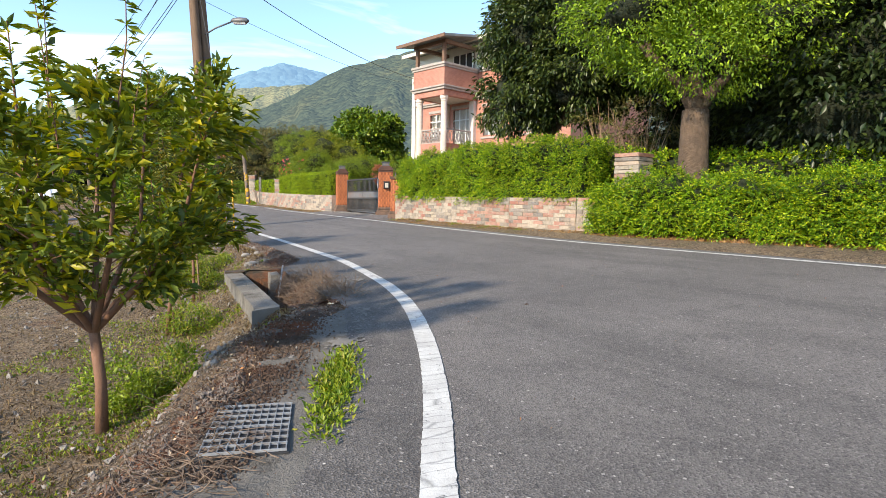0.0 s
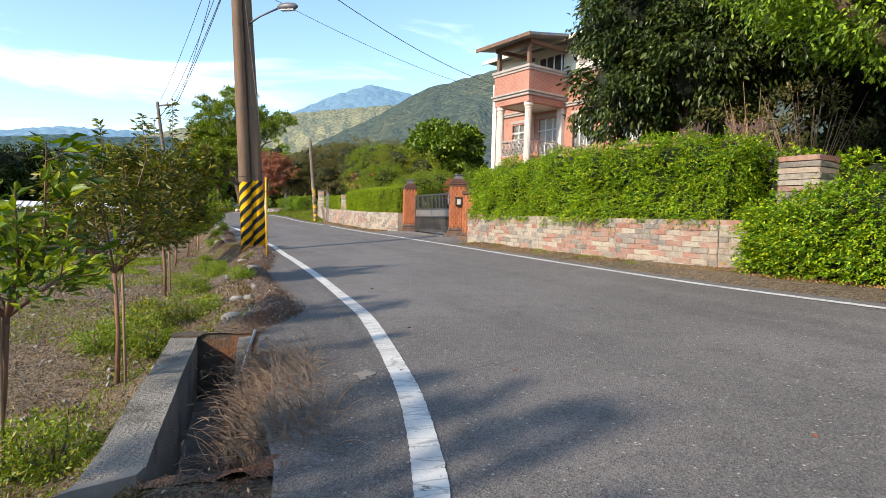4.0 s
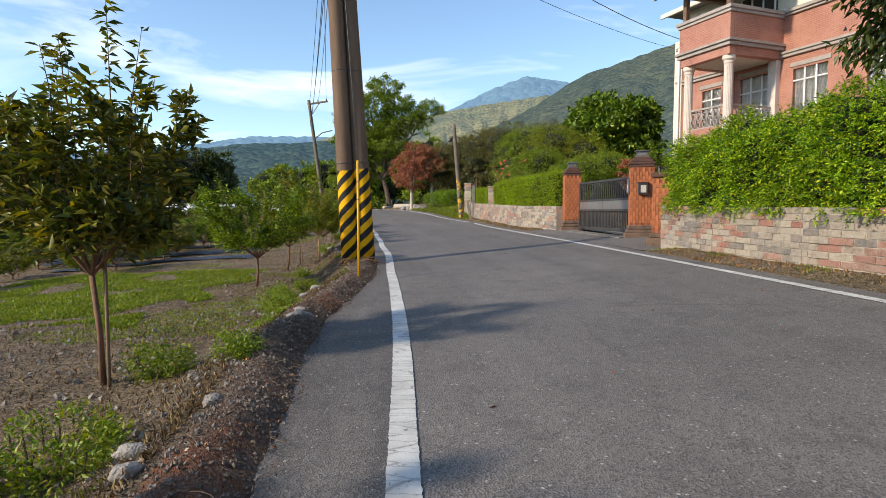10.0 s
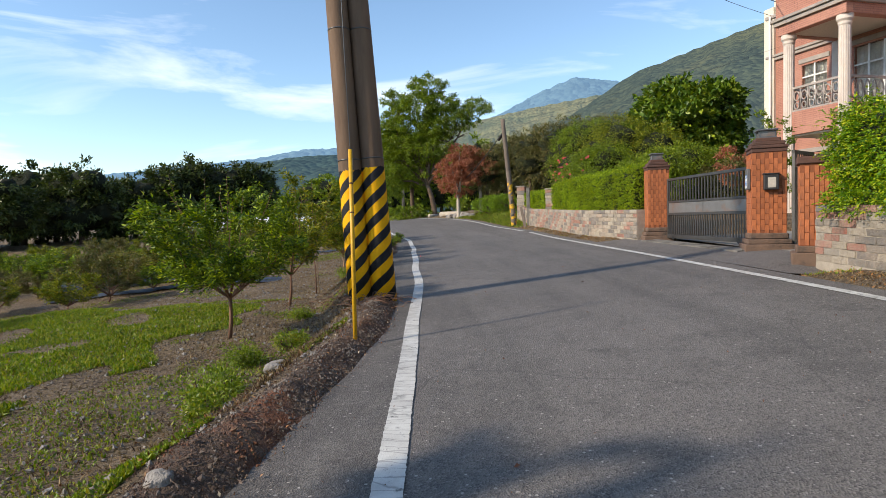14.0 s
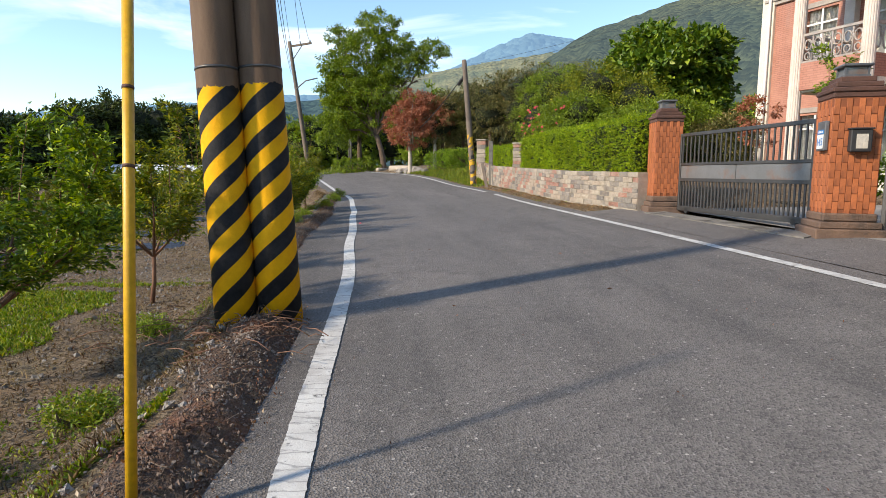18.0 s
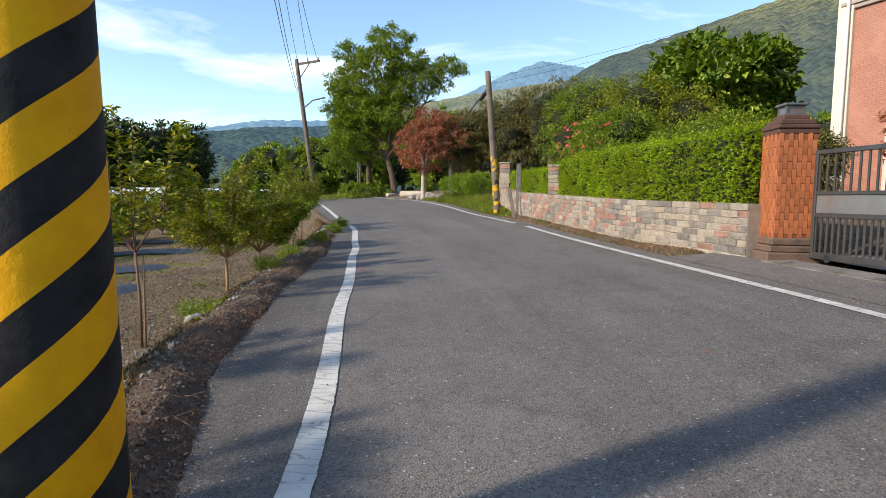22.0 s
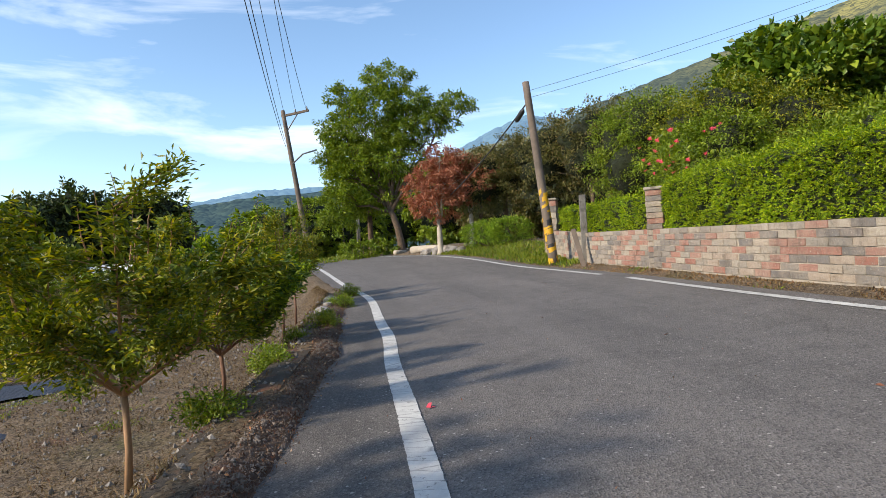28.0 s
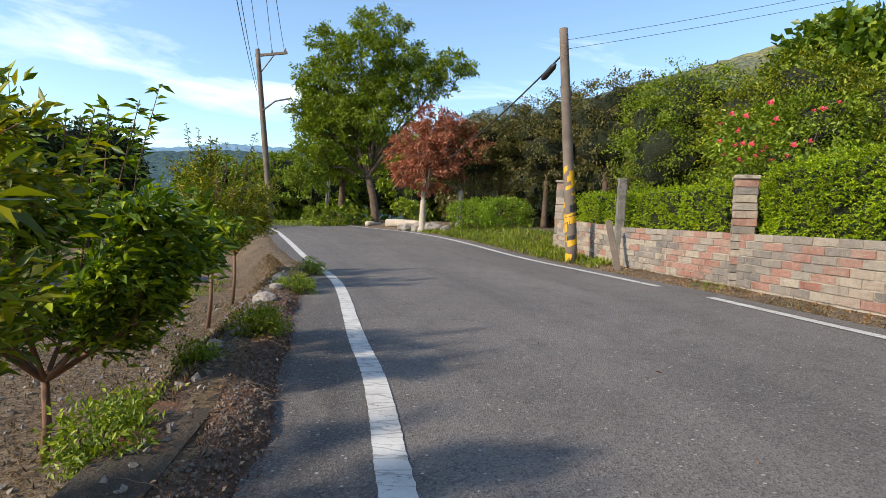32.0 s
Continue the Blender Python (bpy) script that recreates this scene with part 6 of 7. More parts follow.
smear(3.12, -14.1, 0.5, 1.7, -8, 0.86, 1)
smear(2.92, -15.0, 0.5, 1.3, -12, 0.95, 2)
smear(3.38, -11.55, 0.9, 0.45, 12, 0.95, 3)
cslab("verge_apron", "dark stained gravelly concrete apron round the drain grate", [(1.72, -18.4), (2.40, -18.4), (2.98, -15.5), (2.26, -15.5)], -0.05, 0.014, M_APRON, "slab")
cslab("verge_apron", "dark stained gravelly concrete apron beside the road", [(2.26, -15.49), (2.98, -15.49), (3.12, -13.5), (2.50, -13.5)], -0.05, 0.014, M_APRON, "slab")
cslab("concrete_offcut", "short pale concrete offcut lying by the drain", [(1.93, -13.98), (2.03, -13.92), (1.84, -13.55), (1.75, -13.6)], -0.36, -0.27, M_ROCK, "concrete")
for y0, y1 in ((6.9, 9.3), (9.36, 11.4), (11.46, 13.3)):
    ex = [float(np.interp(y, EDGE_Y, EDGE_X)) for y in (y0, y1)]
    cslab("edging_slab", "dark mossy concrete edging slab behind the road bank", [(ex[0] - 0.62, y0), (ex[0] - 0.30, y0), (ex[1] - 0.30, y1), (ex[1] - 0.62, y1)], -0.1, 0.095, M_MOSS, "slab")
gr = thing("drain_grate", "galvanised steel drain grate with dry litter on it", "drain grate", at=(2.31, -16.40, road_z(2.31, -16.40) + 0.034), rz=-3)
for k in range(11):
    part("bearing_bar", box("bearing_bar", (-0.192 + k * 0.038, -0.32, -0.004), (-0.188 + k * 0.038, 0.32, 0.008), M_GALV, 0), gr)
for k in range(9):
    part("cross_bar", box("cross_bar", (-0.195, -0.323 + k * 0.080, -0.003), (0.195, -0.317 + k * 0.080, 0.0095), M_GALV, 0), gr)
# Solid black block just under the bars; its colour stands for the shade below.
part("pit", box("pit", (-0.205, -0.33, -0.08), (0.205, 0.33, -0.006), M_BLACK, 0), gr, "solid black block painted as the shade below the bars")
pp = thing("plastic_pipe", "thin grey pipe leaning out of the drain", "pipe", at=(2.40, -10.75, road_z(2.4, -10.7) - 0.3))
part("pipe_wall", tube("pipe_wall", [(0, 0, 0), (0.06, 0.55, 0.42)], 0.013, M_GALV, 8), pp)


def pebbles(name, label, spots, mat, smin, smax, sink=0.3):
    """Broken stones joined into one heap."""
    base = [(1, 0, 0), (-1, 0, 0), (0, 1, 0), (0, -1, 0), (0, 0, 1), (0, 0, -1)]
    fc = [(0, 2, 4), (2, 1, 4), (1, 3, 4), (3, 0, 4), (2, 0, 5), (1, 2, 5), (3, 1, 5), (0, 3, 5)]
    rnd = random.Random(len(spots))
    verts, faces = [], []
    for x, y, z in spots:
        s = smin + (smax - smin) * rnd.random() ** 2.5
        e = Euler((rnd.uniform(0, 6), rnd.uniform(0, 6), rnd.uniform(0, 6))).to_matrix()
        o = len(verts)
        k = [rnd.uniform(0.6, 1.3) for _ in range(3)]
        verts += [Vector((x, y, z + s * (0.5 - sink))) + e @ Vector((a[0] * k[0], a[1] * k[1], a[2] * k[2] * 0.7)) * s for a in base]
        faces += [tuple(i + o for i in f) for f in fc]
    return thing(name, label, "rubble", "stuff", mesh=mesh_of(name, verts, faces, mat))


rnd = random.Random(11)
spots = []
for _ in range(42000):
    i, u = rnd.uniform(0, 400), rnd.random()
    if rnd.random() < 0.75:
        x, y, z = bank_at(i, 10 * u)
    else:
        y = -18.5 + 0.095 * i
        x = near_edge(y) - rnd.uniform(0.5, 1.1)
        z = ground_z(x, y)
    if not in_drain(x, y, 0.1) and not (-13.0 < y < -9.7):
        spots.append((x, y, z))
pebbles("rubble_bank", "dark broken stone and litter along the road edge", spots, M_PEBBLE, 0.004, 0.018)
spots = []
for _ in range(9000):
    s = rnd.random()
    x, y = 2.10 + 0.50 * s + rnd.gauss(0.05, 0.09 + 0.05 * s), -16.9 + 3.3 * s + rnd.gauss(0, 0.05)
    if noise.noise((x * 3, y * 3, 2)) > -0.3 and abs(x - 2.31) + abs(y + 16.4) > 0.3:
        spots.append((x, y, road_z(x, y) + 0.016))
pebbles("verge_grit", "dark damp grit and rotten leaves on the concrete verge", spots, M_DEBRIS, 0.004, 0.017)
spots = []
for _ in range(9000):
    y = rnd.uniform(-18, 18)
    x = near_edge(y) - 0.4 - 6.0 * rnd.random() ** 1.5
    if not in_drain(x, y, 0.25):
        spots.append((x, y, ground_z(x, y)))
pebbles("field_stones", "pale small stones strewn over the orchard soil", spots, M_ROCK, 0.007, 0.040)
thing("litter_bank", "low bank of dark rotting leaf litter at the road edge", "bank", "structure", mesh=mesh_of("litter_bank", [bank_at(i, k) for i in range(401) for k in range(11)], [(i * 11 + k, i * 11 + k + 1, i * 11 + k + 12, i * 11 + k + 11) for i in range(400) for k in range(10) if not (-12.95 < -18.5 + 0.095 * i < -9.7)], M_DEBRIS, True))


def rock(label, x, y, s, flat=0.6, seed=1, z=None):
    bm = bmesh.new()
    bmesh.ops.create_icosphere(bm, subdivisions=3, radius=1.0)
    for v in bm.verts:
        n = v.co.normalized()
        v.co = n * (1 + 0.28 * noise.noise(n * 1.7 + Vector((seed, 0, 0))) + 0.08 * noise.noise(n * 5 + Vector((0, seed, 0))))
        v.co = Vector((v.co.x * s * 1.2, v.co.y * s * 0.85, v.co.z * s * flat))
    return thing("rock", label, "rock", mesh=bm_mesh("rock", bm, M_ROCK, True), at=(x, y, (ground_z(x, y) if z is None else z) + s * flat * 0.45), rz=seed * 40, group="verge rocks")


for i, (x, y, s) in enumerate([(1.45, -4.72, 0.12), (1.62, -5.25, 0.06), (1.32, -4.35, 0.08), (1.96, -8.75, 0.09), (1.78, -7.75, 0.07), (2.0, -8.1, 0.06), (1.9, -7.2, 0.06), (1.9, -8.7, 0.09), (0.72, -2.2, 0.08), (0.05, -0.9, 0.09), (-1.7, 5.6, 0.10), (-3.35, 12.6, 0.07), (-3.9, 14.9, 0.12), (-4.2, 16.0, 0.08), (-4.5, 17.0, 0.13)]):
    rock("pale rounded rock in the verge", x, y, s, 0.6, i + 1)
for i, (x, y, s) in enumerate([(-4.4, 31.0, 0.34), (-3.8, 30.6, 0.30), (-4.9, 31.6, 0.26), (-3.3, 30.2, 0.22), (-5.3, 32.4, 0.22)]):
    rock("pale boulder at the foot of the red tree", x, y, s, 0.7, i + 21)
lg = thing("log", "bleached log lying at the far roadside", "log", at=(-6.3, 34.6, ground_z(-6.3, 34.6) + 0.16), rz=-35)
part("stem", tube("stem", [(0, 0, 0), (0.8, 0.05, 0.03), (1.6, 0.0, 0.02), (2.3, 0.06, 0.0)], [0.2, 0.18, 0.17, 0.14], M_WHITESTONE, 10), lg)
for i, (x, y) in enumerate([(-5.6, 33.2), (-7.6, 36.3)]):
    st = thing("sawn_log", "short sawn log at the far roadside", "log", at=(x, y, ground_z(x, y) + 0.12), rz=20 + 50 * i)
    part("stem", tube("stem", [(0, 0, 0), (1.1, 0, 0)], [0.14, 0.12], M_WHITESTONE, 10), st)


# ---- poles and wires ----
def pole(name, label, foot, head, r0, r1, mat, sides=18):
    a, b = Vector(foot), Vector(head)
    d = b - a
    L = d.length
    t = new(name)
    t.matrix_basis = Matrix.Translation(a) @ d.to_track_quat("Z", "Y").to_matrix().to_4x4()
    tagged(t, label, "utility pole")
    part("shaft", tube("shaft", [(0, 0, L * k / 12) for k in range(13)], [r0 + (r1 - r0) * k / 12 for k in range(13)], mat, sides), t)
    return t


PZ = road_z(0.4, 1.3) - 0.03
pole_r = pole("utility_pole", "utility pole painted with slanting yellow and black bands", (0.45, 1.512, PZ), (-0.348, 2.005, PZ + 10.5), 0.190, 0.13, M_STRIPE, 28)
pole_l = pole("utility_pole", "utility pole painted with slanting yellow and black bands", (0.16, 1.327, PZ - 0.05), (-0.455, 1.711, PZ + 9.6), 0.172, 0.13, M_STRIPE, 28)
for q, z in ((pole_r, 2.12), (pole_l, 2.14), (pole_r, 4.0), (pole_l, 4.02), (pole_r, 5.6)):
    r = (0.190 - 0.0057 * z) if q is pole_r else (0.172 - 0.0043 * z)
    part("steel_band", tube("steel_band", [(0, 0, z), (0, 0, z + 0.02)], r + 0.004, M_METAL, 24), q, "thin galvanised steel band")
part("step_bolt", tube("step_bolt", [(0.12, -0.13, 2.02), (0.15, -0.17, 2.02)], 0.03, M_CONC, 8), pole_r)
# Solid black studs; their colour stands for the dark inside bolt holes.
for q, zs in ((pole_r, (0.55, 0.9, 1.25)), (pole_l, (0.35, 0.8, 1.3))):
    for k, z in enumerate(zs):
        a = radians(-115 + 18 * k)
        w_ = (0.193 - 0.0057 * z) if q is pole_r else (0.175 - 0.0043 * z)
        part("bolt_hole", tube("bolt_hole", [(0.12 * math.cos(a), 0.12 * math.sin(a), z), (w_ * math.cos(a), w_ * math.sin(a), z)], 0.013, M_BLACK, 8), q)
part("riser_cable", tube("riser_cable", [(0.188, -0.05, 1.9), (0.180, -0.05, 3), (0.163, -0.05, 6), (0.148, -0.05, 9)], 0.02, M_BLACK, 6), pole_r, "black cable fixed down the pole")
lampst = thing("street_lamp", "grey street lamp on a short arm of the utility pole", "street lamp", at=(0.0, 1.7, 6.7))
part("arm", tube("arm", [(0, 0, 0), (0.35, -0.1, 0.22), (0.85, -0.25, 0.42)], 0.028, M_LANTERN, 8), lampst)
lh = part("lamp_head", lathe("lamp_head", [(0.02, -0.30), (0.08, -0.22), (0.11, 0.0), (0.09, 0.22), (0.03, 0.30)], M_LANTERN, 10), lampst, m=pose(1.12, -0.33, 0.46, 90, 0, 73))
part("lens", box("lens", (-0.07, -0.03, -0.2), (0.07, -0.0, 0.2), M_PAPER, 0.01), lh, m=pose(0, -0.08, 0))

yg = thing("guy_guard", "bright yellow plastic guard on a guy wire", "guy wire guard", at=(1.10, -1.32, road_z(1.1, -1.32) - 0.02))
part("sleeve", tube("sleeve", [(0, 0, 0), (-0.050, 0.15, 1.0), (-0.10, 0.30, 1.97)], 0.021, M_YELLOW, 12), yg)
for z in (1.33, 1.62):
    part("dark_ring", tube("dark_ring", [(-0.05 * z, 0.15 * z, z), (-0.05 * z - 0.001, 0.15 * z + 0.004, z + 0.012)], 0.0220, M_CAPSTONE, 12), yg)
part("guy_wire", tube("guy_wire", [(-0.10, 0.30, 1.97), (-1.35, 3.1, 8.2)], 0.005, M_LANTERN, 5), yg, "steel guy wire")

fp = pole("roadside_pole", "leaning grey wooden pole with flaking yellow and black paint", (0.27, 21.56, road_z(0.27, 21.56) - 0.1), (-0.22, 21.82, 6.25), 0.135, 0.095, M_POLEWOOD, 14)
rr = random.Random(5)
for k in range(44):
    z = 0.10 + 0.045 * k
    a0 = rr.uniform(0, 6.28)
    w = rr.uniform(1.0, 3.4) * (1.0 if z < 1.3 else 0.6)
    rad = 0.138 - 0.0082 * z
    h = rr.uniform(0.05, 0.17)
    vv = [(rad * math.cos(a0 + w * i / 6), rad * math.sin(a0 + w * i / 6), z + dz * h + 0.06 * i / 6 + rr.uniform(-0.02, 0.02)) for dz in (0, 1) for i in range(7)]
    dark = k % 7 == 3
    part("paint_patch", mesh_of("paint_patch", vv, [(i, i + 1, i + 8, i + 7) for i in range(6)], M_BLACK if dark else M_YELLOW, True), fp, "black paint band" if dark else "flaking yellow paint")
hp = pole("power_pole", "brown power pole with one crossarm and insulators", (-14.6, 42.3, 0.9), (-15.9, 41.9, 11.6), 0.2, 0.13, M_POLEWOOD, 12)
hp.matrix_basis = Matrix.Translation((-14.6, 42.3, 0.9)) @ Vector((0, 0, 1)).rotation_difference(Vector((-1.3, -0.4, 10.7))).to_matrix().to_4x4()
part("crossarm", box("crossarm", (-0.15, -0.06, 10.35), (1.75, 0.06, 10.5), M_POLEWOOD, 0.01), hp)
part("brace", tube("brace", [(0.05, 0, 9.4), (0.95, 0, 10.35)], 0.035, M_POLEWOOD, 6), hp)
for u in (0.1, 0.85, 1.65):
    part("insulator", lathe("insulator", [(0.03, 0.0), (0.06, 0.05), (0.04, 0.10), (0.06, 0.15), (0.02, 0.22)], M_PANEL, 8), hp, m=pose(u, 0, 10.5))
part("lamp_arm", tube("lamp_arm", [(0, -0.1, 7.2), (0.9, -0.2, 7.7), (1.9, -0.3, 7.75)], 0.05, M_LANTERN, 6), hp)
for x, y, h in ((-14.2, 52.0, 5.5), (-17.5, 58.0, 5.5), (-13.0, 47.5, 4.0)):
    q = thing("fence_pole", "thin grey pole far along the road", "pole", at=(x, y, ground_z(x, y)))
    part("shaft", tube("shaft", [(0, 0, 0), (0.05, 0, h)], [0.09, 0.07], M_CONC, 8), q)


def wire(a, b, sag, r=0.012, label="thin black overhead wire"):
    a, b = Vector(a), Vector(b)
    pts = [a.lerp(b, k / 16) - Vector((0, 0, sag * 4 * (k / 16) * (1 - k / 16))) for k in range(17)]
    return thing("overhead_wire", label, "wire", mesh=tube("overhead_wire", pts, r, M_BLACK, 5), group="overhead wires")


for k, (z, u, e) in enumerate(((10.2, 0.0, 0.0), (9.9, 0.25, 0.8), (9.5, -0.2, 1.55), (8.9, 0.1, 0.0), (8.6, 0.0, 0.0))):
    wire((-0.35 + u, 1.9, z), (-15.8 + e, 41.9, 11.4 - (0 if k < 3 else 1.0 + 0.3 * k)), 0.5 + 0.1 * k, 0.013)
    wire((-0.35 + u, 1.9, z), (3.5 + u, -45, z + 0.5), 0.8, 0.013)
wire((-0.2, 1.85, 9.3), (11.0, 18.6, 9.3), 0.55, 0.014)
wire((-0.2, 1.85, 7.9), (10.6, 18.9, 9.05), 0.35, 0.008)
wire((-0.15, 21.8, 6.0), (17.0, 22.0, 10.5), 0.3, 0.005)
wire((-0.15, 21.8, 5.8), (17.0, 21.0, 10.0), 0.3, 0.005)
wire((-0.15, 21.82, 5.75), (-6.8, 38.0, 3.6), 0.5, 0.022, "sagging black cable on the roadside pole")
thing("cable_splice", "black cable splice sleeve by the roadside pole", "cable splice", mesh=tube("cable_splice", [(-0.32, 22.2, 5.58), (-0.36, 22.3, 5.55), (-0.52, 22.7, 5.42), (-0.56, 22.8, 5.39)], [0.03, 0.075, 0.075, 0.03], M_BLACK, 10))
wire((-0.15, 21.82, 5.75), (-0.15, 21.82, 5.6), 0.0, 0.02, "short cable end on the roadside pole")

# ---- trees: right side ----
tree("shade_tree", "thick-trunked shade tree with bright layered foliage", 11.4, -7.9, 2.6, 0.36,
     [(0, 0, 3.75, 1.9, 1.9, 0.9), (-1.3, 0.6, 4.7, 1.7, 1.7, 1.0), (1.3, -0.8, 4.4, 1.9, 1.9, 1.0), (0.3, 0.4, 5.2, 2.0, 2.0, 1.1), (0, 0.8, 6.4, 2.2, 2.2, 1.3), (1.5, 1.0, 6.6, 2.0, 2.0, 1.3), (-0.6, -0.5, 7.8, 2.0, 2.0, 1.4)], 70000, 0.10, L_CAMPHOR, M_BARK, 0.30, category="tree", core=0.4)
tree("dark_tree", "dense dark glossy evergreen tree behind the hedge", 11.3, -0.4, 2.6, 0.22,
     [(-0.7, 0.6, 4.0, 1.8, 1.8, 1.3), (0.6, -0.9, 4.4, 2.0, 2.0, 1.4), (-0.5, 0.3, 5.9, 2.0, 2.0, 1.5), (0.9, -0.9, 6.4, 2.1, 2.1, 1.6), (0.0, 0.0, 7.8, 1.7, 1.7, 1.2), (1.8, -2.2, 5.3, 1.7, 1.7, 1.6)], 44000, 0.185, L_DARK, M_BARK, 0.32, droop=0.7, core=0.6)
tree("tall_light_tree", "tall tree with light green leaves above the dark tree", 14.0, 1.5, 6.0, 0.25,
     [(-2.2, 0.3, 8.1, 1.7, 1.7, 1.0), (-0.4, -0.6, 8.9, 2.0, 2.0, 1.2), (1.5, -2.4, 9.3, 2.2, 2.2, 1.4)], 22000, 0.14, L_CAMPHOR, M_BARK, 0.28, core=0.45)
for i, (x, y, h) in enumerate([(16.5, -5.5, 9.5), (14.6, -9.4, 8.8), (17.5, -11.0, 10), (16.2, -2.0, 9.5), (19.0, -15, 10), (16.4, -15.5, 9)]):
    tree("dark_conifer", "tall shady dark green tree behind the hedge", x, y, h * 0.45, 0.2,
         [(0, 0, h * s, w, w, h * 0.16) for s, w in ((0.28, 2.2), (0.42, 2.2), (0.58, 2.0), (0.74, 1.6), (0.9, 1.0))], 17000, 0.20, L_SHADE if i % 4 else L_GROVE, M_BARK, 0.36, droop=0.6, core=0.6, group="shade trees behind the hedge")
for i, (x, y) in enumerate([(11.6, -3.9), (12.2, -4.7)]):
    t = thing("bare_shrub", "half-bare shrub of thin upright branches behind the hedge", "shrub", at=(x, y, ground_z(x, y)), group="bare shrubs")
    rr = random.Random(i)
    for k in range(34):
        an, re = rr.uniform(0, 6.28), rr.uniform(0.2, 1.1)
        e = Vector((math.cos(an) * re, math.sin(an) * re, rr.uniform(2.0, 3.3)))
        part("branch", tube("branch", [(0, 0, 0), e * 0.5 + Vector((0, 0, 0.3)), e], [0.02, 0.012, 0.004], M_DRY, 5), t)
    p, d = blob_points([(0, 0, 2.5, 1.1, 1.1, 0.8)], 900, 0.3, 0.2)
    part("foliage", leaves_mesh("foliage", p, 0.1, L_OLIVE, d), t)
tree("broadleaf_tree", "rounded tree with very large dark green leaves beside the house", 8.5, 26.0, 2.6, 0.2,
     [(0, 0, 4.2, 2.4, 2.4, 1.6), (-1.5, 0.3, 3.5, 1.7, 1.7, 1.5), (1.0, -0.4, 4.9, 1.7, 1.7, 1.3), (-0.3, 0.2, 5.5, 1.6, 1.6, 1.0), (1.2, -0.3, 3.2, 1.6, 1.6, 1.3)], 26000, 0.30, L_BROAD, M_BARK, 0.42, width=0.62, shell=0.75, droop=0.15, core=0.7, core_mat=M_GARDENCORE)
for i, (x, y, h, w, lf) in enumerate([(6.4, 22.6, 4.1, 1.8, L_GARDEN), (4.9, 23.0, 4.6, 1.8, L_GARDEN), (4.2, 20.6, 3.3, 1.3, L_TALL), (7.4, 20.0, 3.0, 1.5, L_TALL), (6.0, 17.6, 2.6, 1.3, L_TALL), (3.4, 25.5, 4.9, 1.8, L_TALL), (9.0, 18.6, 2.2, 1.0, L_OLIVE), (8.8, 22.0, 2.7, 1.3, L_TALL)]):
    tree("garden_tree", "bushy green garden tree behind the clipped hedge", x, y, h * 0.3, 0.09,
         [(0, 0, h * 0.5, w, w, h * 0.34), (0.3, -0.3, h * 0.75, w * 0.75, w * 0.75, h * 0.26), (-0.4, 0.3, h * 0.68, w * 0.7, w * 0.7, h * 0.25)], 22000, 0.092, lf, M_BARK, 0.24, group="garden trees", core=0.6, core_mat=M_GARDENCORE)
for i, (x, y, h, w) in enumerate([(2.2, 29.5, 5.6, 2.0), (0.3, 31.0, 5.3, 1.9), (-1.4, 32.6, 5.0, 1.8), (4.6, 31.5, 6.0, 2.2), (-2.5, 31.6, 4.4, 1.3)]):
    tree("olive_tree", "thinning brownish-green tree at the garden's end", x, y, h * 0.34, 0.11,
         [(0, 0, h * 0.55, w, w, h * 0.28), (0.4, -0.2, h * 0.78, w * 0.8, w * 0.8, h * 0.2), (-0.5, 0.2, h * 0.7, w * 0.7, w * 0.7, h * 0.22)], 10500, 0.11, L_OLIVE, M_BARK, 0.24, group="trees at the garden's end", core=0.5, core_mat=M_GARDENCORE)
fl = tree("flowering_bush", "tall hibiscus bush with pink-red flowers behind the hedge", 2.95, 18.7, 0.8, 0.05,
          [(0, 0, 1.7, 0.75, 0.75, 0.75), (0.5, -0.5, 2.2, 0.6, 0.6, 0.45), (-0.35, 0.3, 2.1, 0.5, 0.5, 0.5)], 2600, 0.09, L_TALL, M_BARK, 0.16, category="flowering shrub")
petal = leaves_mesh("flower", np.zeros((7, 3)), 0.06, L_FLOWER, np.array([(math.cos(a), math.sin(a), 0.35) for a in np.linspace(0, 5.4, 7)]), 0.0, 0.9, 0.1)
rr = random.Random(8)
for k in range(30):
    an = rr.uniform(2.2, 6.0)
    part("flower", petal, fl, "pink-red open flower", m=pose(0.85 * math.cos(an) * rr.uniform(0.3, 1.1) + 0.1, 0.85 * math.sin(an) * rr.uniform(0.4, 1.1) - 0.1, rr.uniform(1.7, 2.75), rr.uniform(30, 80), 0, rr.uniform(-40, 30)))
tree("red_tree", "dead-leaved rusty red tree with a whitewashed trunk", -4.25, 30.7, 1.25, 0.13,
     [(0, 0, 2.4, 1.35, 1.35, 0.95), (0.3, 0.2, 3.4, 1.35, 1.35, 1.0), (-0.3, -0.2, 3.0, 1.2, 1.2, 0.9), (0.2, 0, 4.1, 0.8, 0.8, 0.6)], 13000, 0.13, L_RED, M_WHITESTONE, 0.17, shell=0.2)
tree("red_tree", "brownish dead-leaved tree beside the rusty red one", -2.9, 31.3, 1.5, 0.12,
     [(0, 0, 2.7, 1.1, 1.1, 0.9), (-0.3, 0.2, 3.7, 1.1, 1.1, 0.8), (0.4, 0, 3.2, 0.9, 0.9, 0.8)], 7000, 0.13, L_RED, M_WHITESTONE, 0.17, shell=0.2)
